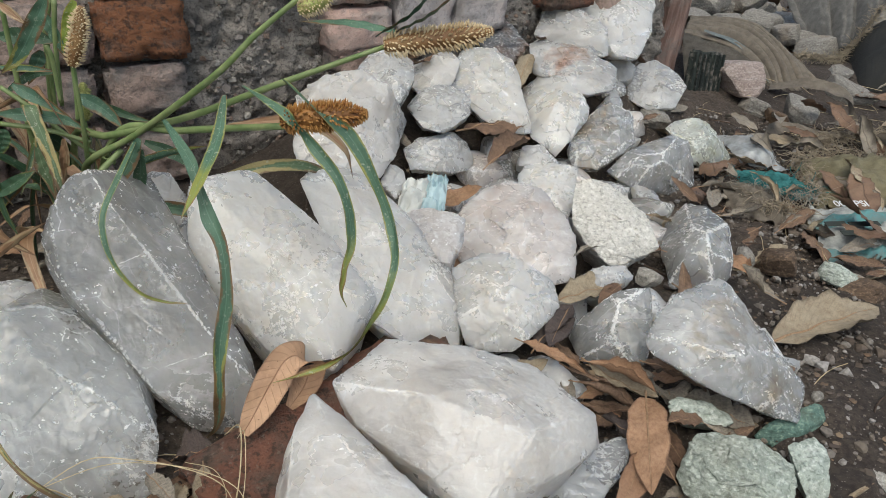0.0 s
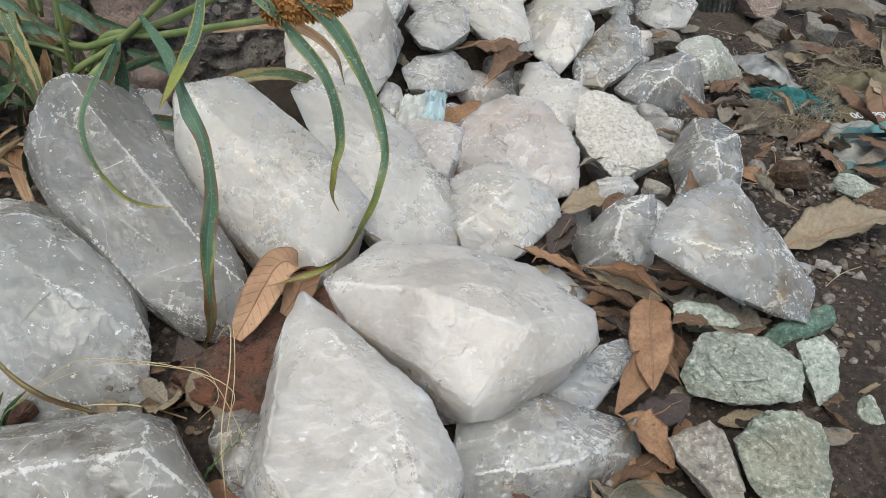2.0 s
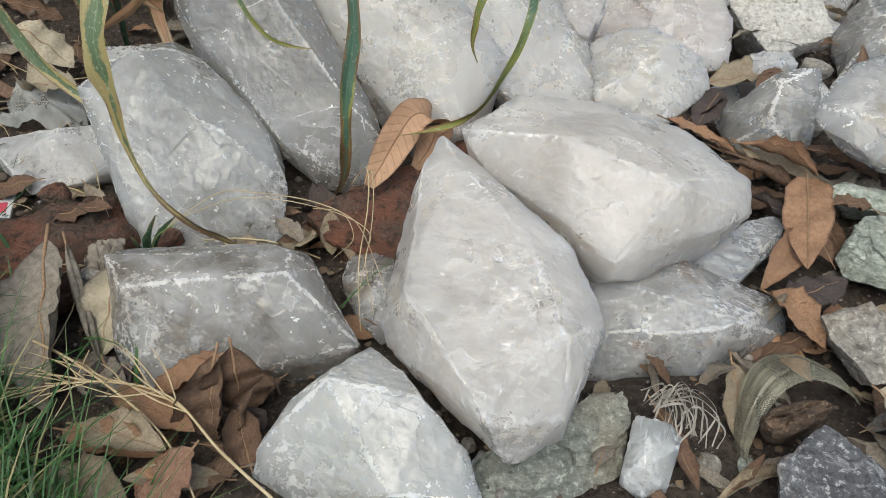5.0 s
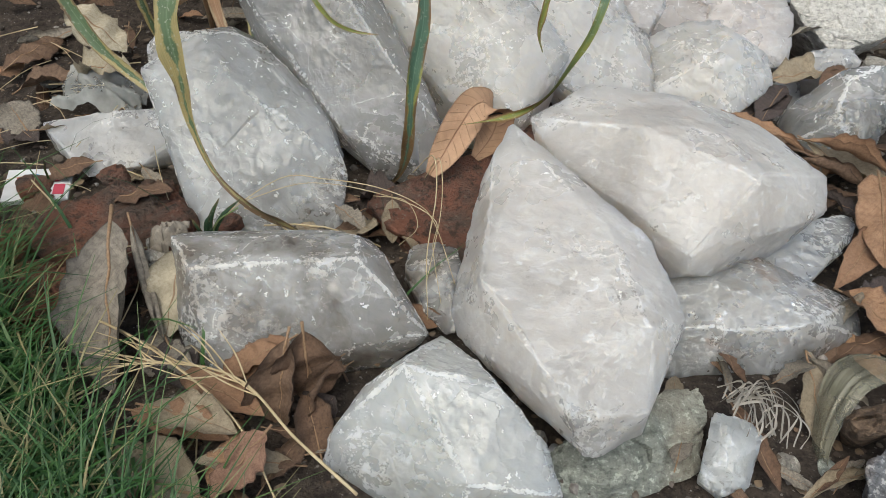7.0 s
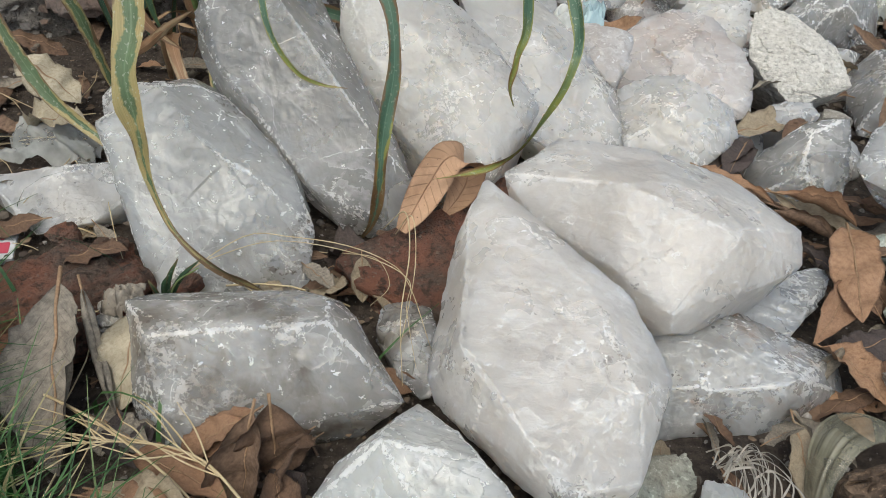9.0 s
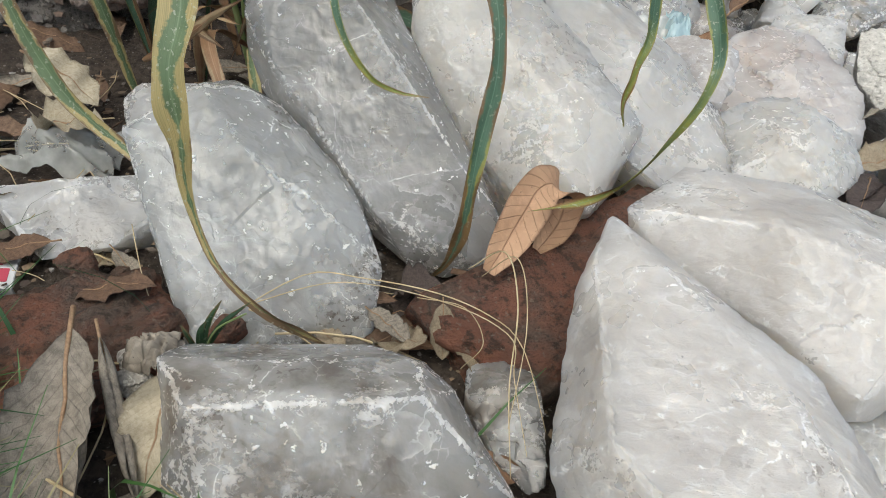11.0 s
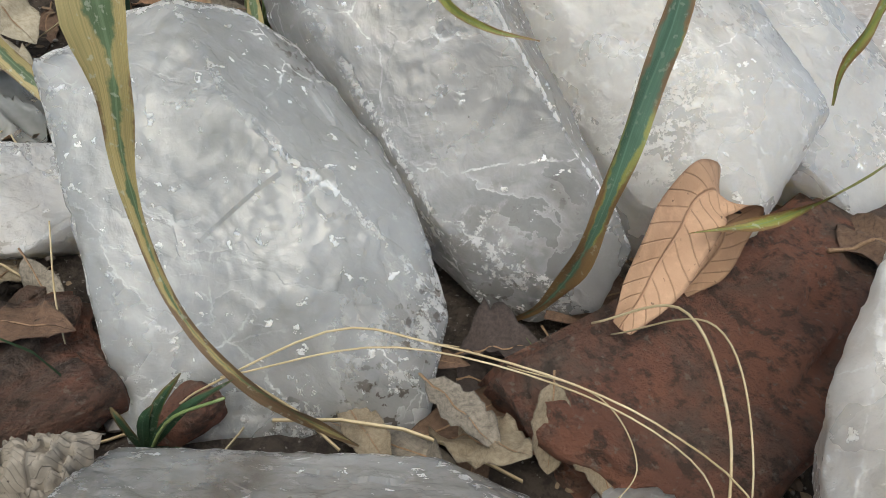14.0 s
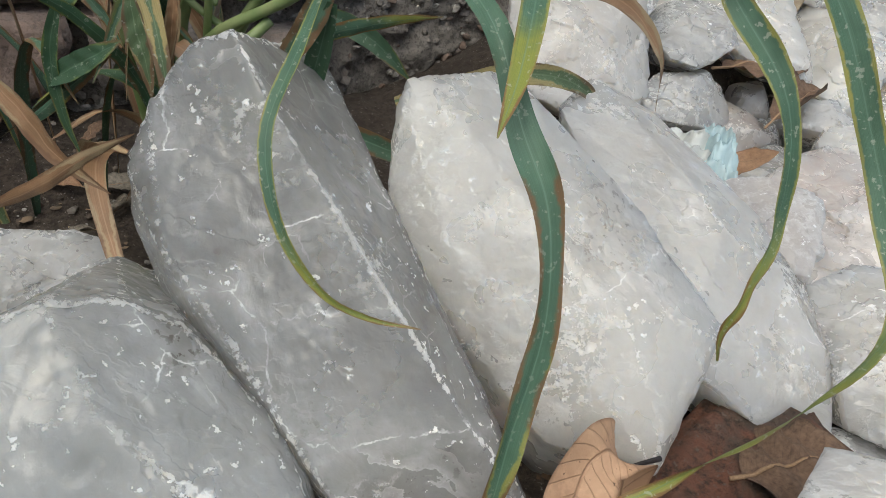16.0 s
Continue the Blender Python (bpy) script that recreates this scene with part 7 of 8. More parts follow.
rib = new("midrib", tube_mesh("midrib", [(-0.096, 0.392, 0.074), (-0.082, 0.407, 0.074), (-0.064, 0.421, 0.068)], (0.0004, 0.0006, 0.0013), M["leaf_dark"], 12, 6))
rib.parent = folded
tagged(rib, "dark leaf stalk")
# the mortar's pebbles
def mortar_pebbles(count, seed):
    rng = np.random.default_rng(seed)
    dirs, tris = sphere_dirs(1)
    tris = np.array(tris)
    verts, faces = [], []
    for k in range(count):
        u, z = rng.uniform(-0.62, 0.86), rng.uniform(0.0, 0.42)
        size = 0.0009 * 8.0 ** (rng.uniform() ** 3.0)
        lump = dirs * (1 + 1.3 * (value_noise(dirs * 1.4 + k * 3.1, seed) - 0.5))[:, None] * size * np.array((1, rng.uniform(0.6, 1), rng.uniform(0.6, 1)))
        o = 0.035 * fbm(np.array([[u, z, 0]]) * 8, 3, 21)[0] + 0.030 * fbm(np.array([[u, z, 0]]) * 40, 3, 22)[0] - 0.011
        faces.append(tris + len(dirs) * k)
        verts.append(lump + np.array(wall_point(u, z, o - size * 0.15)))
    ob = new("mortar_pebbles", mesh_from("mortar_pebbles", np.concatenate(verts), np.concatenate(faces).tolist(), M["mortar_grit"], smooth=False))
    return tagged(ob, "small stones and brick crumbs in the mortar", "gravel", kind="stuff")


def island_grit(name, *tones):
    n = Nodes(name)
    rnd = n.add("ShaderNodeNewGeometry").outputs["Random Per Island"]
    stops = [(i / len(tones), c) for i, c in enumerate(tones)]
    col = n.ramp(rnd, *stops)
    p = n.add("ShaderNodeTexCoord").outputs["Object"]
    col = n.mix(n.ramp(n.noise(p, 300.0, 3.0), (0.4, 0.0), (0.7, 0.6)), col, (0.07, 0.055, 0.045))
    n.finish(col, 0.9)


island_grit("mortar_grit", (0.07, 0.06, 0.052), (0.17, 0.15, 0.135), (0.30, 0.27, 0.25), (0.12, 0.10, 0.09), (0.22, 0.15, 0.115), (0.20, 0.19, 0.18), (0.15, 0.13, 0.12), (0.36, 0.34, 0.31))
mortar_pebbles(9000, 14)


# ---- loose stones ----
def loose_stone(x, y, z, size, material, label):
    """A small rounded or chipped stone from random cleavage planes."""
    k = ROCK_SEED[0] + 500
    r = np.random.default_rng(k)
    cuts = [(r.uniform(-180, 180), math.degrees(math.asin(r.uniform(-1, 1))), size * 1000 * r.uniform(0.62, 1.0)) for _ in range(15)]
    cuts += [(a, 0, size * 1050) for a in (0, 90, 180, -90)] + [(0, 90, size * 640), (0, -90, size * 640)]
    ob = rock("stone", (x, y, z), material, 4, label, cuts, sharp=30, category="stone", group="loose stones")
    ob.rotation_euler = (r.uniform(-0.3, 0.3), r.uniform(-0.3, 0.3), r.uniform(0, 6))
    return ob


STONE_WORDS = {"pebble_grey": "small dusty grey stone on the soil", "blue_grey": "bluish grey stone on the soil", "grey_stone": "dull grey angular stone on the soil",
               "grey_green": "dull grey-green stone among leaf litter", "brown_stone": "brown soil-stained stone on the ground", "green_pale": "small pale green and white stone",
               "grey_clear": "small clear quartz pebble on soil", "green_dull": "dull green stone at the heap edge", "grey_quartz": "small grey quartz chip on soil", "brick_orange": "small orange brick chip on soil"}

def lay_stone(x, y, z, size, mat):
    loose_stone(x, y, z, size, M[mat], STONE_WORDS[mat])


lay_stone(0.700, 1.860, 0.050, 0.055, "pebble_grey")
lay_stone(0.800, 1.900, 0.050, 0.050, "pebble_grey")
lay_stone(0.900, 1.930, 0.045, 0.060, "pebble_grey")
lay_stone(0.760, 1.980, 0.100, 0.060, "pebble_grey")
lay_stone(0.880, 2.020, 0.100, 0.055, "pebble_grey")
lay_stone(1.000, 1.780, 0.030, 0.045, "pebble_grey")
lay_stone(0.645, 1.295, 0.016, 0.032, "pebble_grey")
lay_stone(0.668, 1.250, 0.016, 0.022, "brown_stone")
lay_stone(0.722, 1.262, 0.020, 0.034, "pebble_grey")
lay_stone(0.905, 1.445, 0.014, 0.046, "pebble_grey")
lay_stone(0.860, 1.880, 0.070, 0.045, "pebble_grey")
lay_stone(0.930, 1.830, 0.050, 0.040, "pebble_grey")
lay_stone(0.982, 2.157, 0.030, 0.0777, "pebble_grey")
lay_stone(1.011, 2.020, 0.030, 0.0489, "grey_stone")
lay_stone(0.806, 2.045, 0.050, 0.0735, "pebble_grey")
lay_stone(0.993, 1.856, 0.030, 0.0454, "pebble_grey")
lay_stone(0.948, 1.573, 0.020, 0.0263, "pebble_grey")
lay_stone(0.748, 2.053, 0.060, 0.0490, "grey_stone")
lay_stone(1.238, 2.274, 0.040, 0.0998, "pebble_grey")
lay_stone(1.343, 2.227, 0.040, 0.0981, "pebble_grey")
lay_stone(0.387, 0.691, 0.030, 0.0154, "pebble_grey")
lay_stone(0.427, 0.683, 0.030, 0.0233, "brown_stone")
lay_stone(0.492, 0.678, 0.020, 0.0201, "green_pale")
lay_stone(0.519, 0.651, 0.010, 0.0262, "brown_stone")
lay_stone(0.344, 0.479, 0.040, 0.0113, "grey_clear")
lay_stone(0.351, 0.440, 0.040, 0.0054, "pebble_grey")
lay_stone(0.335, 0.519, 0.040, 0.0054, "pebble_grey")
lay_stone(0.248, 0.618, 0.040, 0.0153, "grey_stone")
lay_stone(0.383, 1.090, 0.050, 0.0284, "pebble_grey")
lay_stone(0.384, 0.855, 0.030, 0.0118, "brick_orange")
lay_stone(0.313, 0.337, 0.020, 0.0144, "brown_stone")
lay_stone(0.333, 0.328, 0.020, 0.0162, "green_dull")
lay_stone(0.361, 0.357, 0.020, 0.0149, "grey_stone")
lay_stone(0.369, 0.461, 0.030, 0.0039, "grey_clear")
lay_stone(0.106, 0.192, 0.010, 0.0092, "grey_stone")
lay_stone(0.126, 0.195, 0.010, 0.0092, "grey_green")
lay_stone(-0.016, 0.174, 0.012, 0.0061, "grey_quartz")
lay_stone(-0.024, 0.184, 0.012, 0.0047, "pebble_grey")
lay_stone(0.093, 0.179, 0.005, 0.0091, "pebble_grey")
lay_stone(0.000, 0.162, 0.010, 0.0053, "grey_clear")
lay_stone(-0.275, 0.253, 0.035, 0.0108, "grey_stone")
lay_stone(-0.401, 0.288, 0.010, 0.0143, "brown_stone")
lay_stone(-0.205, 0.144, 0.010, 0.0045, "brown_stone")
lay_stone(-0.286, 0.269, 0.030, 0.0086, "grey_stone")
lay_stone(-0.503, 0.468, 0.020, 0.0104, "pebble_grey")
lay_stone(-0.392, 0.543, 0.030, 0.0050, "pebble_grey")

for k in range(14):
    # broken pieces round the sunken brick
    bx, by = -0.33 + 0.10 * math.sin(k * 2.4), 0.285 + 0.05 * math.cos(k * 1.7)
    loose_stone(bx, by, 0.022 + 0.010 * math.sin(k * 5.1), 0.008 + 0.007 * abs(math.sin(k * 3.3)), M["brick_red"], "crumbled piece of soil-stained red brick")

# small lumps low in the heap, in the gaps between the large ones
pick = np.random.default_rng(44)
for k in range(700):
    fx, fy = pick.uniform(-0.06, 0.34), pick.uniform(0.46, 1.10)
    inside = -0.02 + (fy - 0.50) * 0.20 < fx < 0.22 + (fy - 0.50) * 0.28 and (0.80 + 0.65 * (fx + 0.30) - fy) * 0.838 > 0.05
    near = min(math.hypot(fx - rx, fy - ry) - 0.8 * rr for rx, ry, rr in ROCK_SPOTS)
    if not inside or near < 0.012:
        continue
    size = min(0.034, max(0.014, near * 1.5))
    kind = ("grey_clear", "rosy_pale", "grey_quartz", "smoky_brown")[int(pick.integers(4))]
    loose_stone(fx, fy, float(ground_height(fx, fy)) + size * 0.35, size, M[kind], {"grey_clear": "small clear grey quartz lump low in the heap", "rosy_pale": "small pinkish quartz lump low in the heap",
                "grey_quartz": "small grey quartz lump low in the heap", "smoky_brown": "small brownish smoky quartz lump in a gap"}[kind])

# ---- gravel and crumbs ----
def gravel(name, count, low, high, area, material, label, seed, flat=1.0):
    rng = np.random.default_rng(seed)
    dirs, tris = sphere_dirs(1)
    tris = np.array(tris)
    verts, faces = [], []
    for k in range(count):
        x, y = rng.uniform(area[0], area[1]), rng.uniform(area[2], area[3])
        s = low * (high / low) ** (rng.uniform() ** 2.2)
        lump = dirs * (1 + 1.1 * (value_noise(dirs * 1.7 + k * 3.1, seed) - 0.5))[:, None] * s * np.array((1, rng.uniform(0.6, 1), rng.uniform(0.5, 0.9) * flat))
        a = rng.uniform(0, 6.3)
        c, sn = math.cos(a), math.sin(a)
        lump = lump @ np.array(((c, sn, 0), (-sn, c, 0), (0, 0, 1)))
        faces.append(tris + len(dirs) * k)
        verts.append(lump + np.array((x, y, float(ground_height(x, y)) + s * 0.3 + 0.003)))
    ob = new(name, mesh_from(name, np.concatenate(verts), np.concatenate(faces).tolist(), material, smooth=False))
    return tagged(ob, label, "gravel", kind="stuff")


island_grit("grit_mix", (0.06, 0.045, 0.035), (0.11, 0.085, 0.065), (0.18, 0.15, 0.12), (0.09, 0.065, 0.05), (0.24, 0.22, 0.20), (0.15, 0.12, 0.10), (0.33, 0.31, 0.29))
gravel("gravel", 11000, 0.0006, 0.0042, (0.28, 0.85, 0.35, 1.25), M["grit_mix"], "dark grit and small gravel on the bare soil", 5)
gravel("gravel", 1600, 0.0016, 0.0075, (0.28, 0.75, 0.35, 1.00), M["grit_mix"], "loose pebbles and crumbs of earth on the soil", 7)
gravel("gravel", 5000, 0.0006, 0.0040, (-0.62, 0.30, 0.05, 0.75), M["grit_mix"], "grit and crumbs between the stones", 6)

island_grit("flake_mix", (0.10, 0.065, 0.045), (0.20, 0.14, 0.09), (0.30, 0.22, 0.14), (0.14, 0.085, 0.05), (0.24, 0.18, 0.12), (0.07, 0.05, 0.04))
gravel("leaf_crumbs", 2600, 0.0012, 0.0048, (0.02, 0.75, 0.12, 1.15), M["flake_mix"], "crumbled brown leaf flakes on the soil", 16, 0.16)
gravel("leaf_crumbs", 1500, 0.0012, 0.0045, (-0.55, 0.02, 0.08, 0.60), M["flake_mix"], "crumbled brown leaf flakes between the stones", 17, 0.16)

# ---- scattered leaf litter ----
LITTER = []
for k, (mat, words) in enumerate([("leaf_grey", "grey-brown dry leaf in the litter"), ("leaf_brown", "dark brown dry leaf in the litter"), ("leaf_tan", "tan dry leaf in the litter"),
                                  ("leaf_grey", "dull grey dry leaf in the litter"), ("leaf_brown", "curled brown dry leaf in the litter"), ("leaf_orange", "orange-brown dry leaf in the litter")]):
    for j in range(3):
        ratio = (0.24, 0.32, 0.4)[j]
        ob = new("dry_leaf", leaf_mesh("dry_leaf", M[mat], ratio, (0.4, 0.9, 1.4)[(j + k) % 3], (0.3, 0.9, -0.7)[(j + 2 * k) % 3], 0.6, 300 + 10 * k + j, 0.8 + 0.1 * j, 0.06))
        add_midrib(ob, ratio)
        tagged(ob, words, "dry leaf", "leaf litter")
        LITTER.append(ob)
rng = np.random.default_rng(31)
USED = set()


def strew(count, area, low, high, lift, keep=None, kinds=18):
    for _ in range(count):
        x, y = rng.uniform(area[0], area[1]), rng.uniform(area[2], area[3])
        s, a = rng.uniform(low, high), rng.uniform(0, 6.28)
        k = int(rng.integers(kinds))
        if keep is not None and not keep(x, y):
            continue
        if any((x - rx) ** 2 + (y - ry) ** 2 < (0.85 * rr) ** 2 for rx, ry, rr in ROCK_SPOTS):
            continue
        z = float(ground_height(x, y)) + rng.uniform(0.3, 1.0) * lift
        m = pose(x - 0.5 * s * math.cos(a), y - 0.5 * s * math.sin(a), z, rng.uniform(-32, 32), rng.uniform(-22, 22), math.degrees(a)) @ Matrix.Diagonal((s, s, s, 1))
        if k not in USED:
            USED.add(k)
            LITTER[k].matrix_basis = m
        else:
            ob = copy_thing(LITTER[k], Matrix.Identity(4))
            ob.matrix_basis = m


strew(80, (0.30, 0.62, 0.55, 1.05), 0.035, 0.08, 0.016, lambda x, y: (x > 0.42 and y > 0.66) or y > 0.80, 14)
strew(90, (-0.08, 0.36, 0.44, 1.05), 0.03, 0.07, 0.026)
strew(110, (-0.04, 0.36, 0.55, 1.10), 0.04, 0.08, 0.055)
strew(34, (0.03, 0.34, 0.12, 0.36), 0.03, 0.07, 0.014)
strew(60, (-0.62, -0.26, 0.28, 0.66), 0.035, 0.07, 0.018)
strew(8, (-0.42, -0.10, 0.06, 0.22), 0.04, 0.07, 0.012)
strew(26, (-0.20, -0.05, 0.22, 0.42), 0.03, 0.06, 0.012)
strew(40, (0.10, 0.30, 0.36, 0.52), 0.03, 0.06, 0.022)
strew(26, (0.04, 0.24, 0.15, 0.30), 0.025, 0.055, 0.020)
strew(10, (-0.22, -0.10, 0.10, 0.22), 0.03, 0.05, 0.018)


def far_litter(count, area, low, high, lift, seed):
    """The leaves further off, joined into one thing."""
    rng = np.random.default_rng(seed)
    verts, faces, uvs, slot, mats = [], [], [], [], []
    shapes = []
    for ob in LITTER[:15]:
        me = ob.data
        if me.materials[0] not in mats:
            mats.append(me.materials[0])
        uv = np.zeros((len(me.vertices), 2))
        for loop in me.loops:
            uv[loop.vertex_index] = me.uv_layers[0].data[loop.index].uv
        shapes.append((np.array([v.co[:] for v in me.vertices]), [tuple(f.vertices) for f in me.polygons], uv, mats.index(me.materials[0])))
    base = 0
    for _ in range(count):
        x, y = rng.uniform(area[0], area[1]), rng.uniform(area[2], area[3])
        v, f, uv, k = shapes[int(rng.integers(len(shapes)))]
        z = float(ground_height(x, y)) + rng.uniform(0.2, 1.0) * lift
        s = rng.uniform(low, high)
        m = np.array(pose(x, y, z, rng.uniform(-35, 35), rng.uniform(-25, 25), rng.uniform(0, 360)))
        if y < 0.85 and x < 0.50 or 0.50 < x < 0.92 and 1.24 < y < 1.72 or 0.90 < x < 1.5 and 1.46 < y < 2.1:
            continue
        verts.append((v * s) @ m[:3, :3].T + m[:3, 3])
        faces += [tuple(i + base for i in q) for q in f]
        uvs.append(uv)
        slot += [k] * len(f)
        base += len(v)
    me = mesh_from("leaf_litter", np.concatenate(verts), faces, mats[0])
    for m in mats[1:]:
        me.materials.append(m)
    me.polygons.foreach_set("material_index", slot)
    uvs = np.concatenate(uvs)
    layer = me.uv_layers.new(name="UVMap")
    for loop in me.loops:
        layer.data[loop.index].uv = uvs[loop.vertex_index]
    return tagged(new("leaf_litter", me), "thick litter of grey and brown dry leaves", "leaf litter", kind="stuff")


far_litter(520, (0.44, 1.6, 0.66, 2.4), 0.05, 0.12, 0.035, 61)

# ---- straw, twigs and fibres ----
def twig_litter(name, count, area, low, high, radius, material, label, seed, lift=0.012, bend=0.3, category="litter"):
    rng = np.random.default_rng(seed)
    verts, faces = [], []
    for k in range(count):
        x, y = rng.uniform(area[0], area[1]), rng.uniform(area[2], area[3])
        a, ln = rng.uniform(0, 6.28), rng.uniform(low, high)
        z = float(ground_height(x, y)) + rng.uniform(0.004, lift)
        d = np.array((math.cos(a), math.sin(a), rng.uniform(-0.15, 0.15)))
        side = np.array((-d[1], d[0], 0))
        rise = rng.normal() * bend * 0.3
        r = radius * rng.uniform(0.5, 1.3)
        b = len(verts)
        for i in range(5):
            f = i / 4
            c = np.array((x, y, z)) + d * ln * (f - 0.5) + side * ln * bend * math.sin(3 * f + a) * 0.3 + np.array((0, 0, ln * rise * (f - f * f)))
            verts += [c + side * r, c + np.array((0, 0, r * 1.4)), c - side * r]
        for i in range(4):
            for j in range(3):
                j2 = (j + 1) % 3
                faces.append((b + i * 3 + j, b + i * 3 + j2, b + i * 3 + 3 + j2, b + i * 3 + 3 + j))
    ob = new(name, mesh_from(name, verts, faces, material))
    return tagged(ob, label, category, kind="stuff")


twig_litter("straw_litter", 90, (-0.60, -0.16, 0.05, 0.55), 0.02, 0.09, 0.0006, M["straw"], "thin pale straw strewn on the ground", 8, 0.022)
twig_litter("straw_litter", 130, (0.35, 1.1, 0.45, 1.5), 0.02, 0.07, 0.0005, M["straw"], "pale straw and fibres strewn over the soil", 9, 0.02)
twig_litter("twig_litter", 160, (-0.55, 0.9, 0.10, 1.3), 0.01, 0.05, 0.0009, M["leaf_brown"], "thin brown twigs and leaf stalks", 10)

STRAWS = [
    ([(-0.255, 0.300, 0.030), (-0.242, 0.300, 0.045), (-0.208, 0.310, 0.068), (-0.180, 0.310, 0.071), (-0.144, 0.300, 0.078), (-0.116, 0.290, 0.078), (-0.099, 0.270, 0.080), (-0.083, 0.255, 0.046)], 0.00038),
    ([(-0.239, 0.300, 0.049), (-0.191, 0.310, 0.066), (-0.138, 0.312, 0.062), (-0.104, 0.295, 0.062), (-0.100, 0.270, 0.060), (-0.090, 0.245, 0.040)], 0.00032),
    ([(-0.130, 0.350, 0.055), (-0.112, 0.330, 0.085), (-0.103, 0.295, 0.082), (-0.102, 0.262, 0.062), (-0.096, 0.235, 0.036)], 0.00044),
    ([(-0.122, 0.352, 0.050), (-0.106, 0.320, 0.090), (-0.098, 0.285, 0.080), (-0.100, 0.250, 0.050)], 0.00032),
    ([(-0.155, 0.335, 0.042), (-0.128, 0.318, 0.055), (-0.116, 0.300, 0.050), (-0.125, 0.285, 0.045)], 0.00027),
    ([(-0.300, 0.205, 0.030), (-0.240, 0.180, 0.042), (-0.180, 0.150, 0.036), (-0.140, 0.110, 0.030)], 0.00076),
    ([(-0.310, 0.180, 0.026), (-0.250, 0.172, 0.038), (-0.205, 0.168, 0.034)], 0.00044),
    ([(-0.240, 0.190, 0.044), (-0.245, 0.165, 0.030), (-0.252, 0.140, 0.020)], 0.00038),
    ([(-0.325, 0.350, 0.050), (-0.305, 0.320, 0.040), (-0.288, 0.300, 0.020)], 0.00032)]
for pts, r in STRAWS:
    tagged(new("straw_stem", tube_mesh("straw_stem", pts, (r, r, r * 0.6), M["straw"], 30, 5)), "thin pale dry grass stem bent over the stones", "straw", "loose straws")

# a dry seed stalk with its spread branches, fallen across the lawn's edge
def fallen_panicle():
    stalk = new("dry_grass_stalk")
    stalk.location = (-0.183, 0.168, 0.044)
    tagged(stalk, "pale yellow dry grass stalk with spread branches on the lawn edge", "straw", "loose straws")
    spine = [(-0.283, 0.164, 0.03), (-0.228, 0.173, 0.04), (-0.183, 0.168, 0.044), (-0.144, 0.143, 0.04), (-0.107, 0.123, 0.034)]
    attach(tube_mesh("stem", spine, (0.0004, 0.0006, 0.0008, 0.0009), M["straw"], 36, 6), stalk)
    r = np.random.default_rng(8)
    line = spline(spine, 40)
    for k in range(26):
        i = int(r.integers(1, 24))
        way = (line[max(0, i - 3)] - line[i + 2]) / np.linalg.norm(line[max(0, i - 3)] - line[i + 2])
        side = np.array((-way[1], way[0], 0)) * r.normal() * 0.35 + np.array((0, 0, r.uniform(-0.05, 0.12)))
        ln = r.uniform(0.02, 0.055)
        a, b = line[i], line[i] + (way + side) * ln
        attach(tube_mesh("branch", [a, (a + b) / 2 + side * ln * 0.12, b], (0.0004, 0.0005, 0.0002), M["straw"], 10, 5), stalk)


fallen_panicle()

# ---- lawn grass ----
def lawn(count, seed):
    rng = np.random.default_rng(seed)
    verts, faces = [], []
    for k in range(count):
        x, y = rng.uniform(-0.58, -0.10), rng.uniform(-0.02, 0.38)
        edge = float(np.interp(x, (-0.60, -0.39, -0.32, -0.26, -0.22, -0.16, -0.10), (0.33, 0.262, 0.190, 0.150, 0.125, 0.085, 0.02)))
        dense = min(1, max(0, (edge - y) / 0.05)) + 0.0015
        if rng.uniform() > dense:
            continue
        a, ln = rng.uniform(0, 6.28), rng.uniform(0.03, 0.095)
        w = rng.uniform(0.0008, 0.0018)
        d = np.array((math.cos(a), math.sin(a), 0))
        s = np.array((-d[1], d[0], 0))
        lean = rng.uniform(0.3, 1.0)
        b = len(verts)
        z0 = float(ground_height(x, y)) - 0.002
        for i in range(5):
            f = i / 4
            c = np.array((x, y, z0)) + d * ln * lean * f * f + np.array((0, 0, ln * (f - 0.45 * lean * f * f)))
            verts += [c + s * w * (1 - f * 0.9), c - s * w * (1 - f * 0.9)]
        for i in range(4):
            faces.append((b + 2 * i, b + 2 * i + 1, b + 2 * i + 3, b + 2 * i + 2))
    ob = new("grass", mesh_from("grass", verts, faces, M["lawn"]))
    return tagged(ob, "fine green lawn grass with some dry blades", "grass", kind="stuff")


n = Nodes("lawn")
n.finish(n.ramp(n.add("ShaderNodeNewGeometry").outputs["Random Per Island"], (0.0, (0.012, 0.048, 0.010)), (0.35, (0.026, 0.085, 0.018)), (0.75, (0.050, 0.125, 0.028)), (0.95, (0.24, 0.21, 0.10))), 0.55)
lawn(30000, 12)

# small green sprig on the slab
sprig = new("grass_sprig")
sprig.location = (-0.262, 0.290, 0.016)
tagged(sprig, "small green grass sprig in front of the slab", "grass sprig")
for tip in [(-0.254, 0.288, 0.046), (-0.245, 0.290, 0.060), (-0.230, 0.290, 0.062), (-0.236, 0.280, 0.040), (-0.268, 0.288, 0.040)]:
    b = np.array(sprig.location)
    t = np.array(tip)
    attach(ribbon_mesh("blade", [b, (b + t) / 2 + np.array((0, -0.002, 0.006)), t], 0.0032, M["blade_dark"], count=8, seed=3), sprig)
attach(tube_mesh("stem", [(-0.262, 0.290, 0.012), (-0.250, 0.288, 0.040), (-0.232, 0.288, 0.056)], (0.0007, 0.0005), M["stem_green"], 10, 5), sprig)


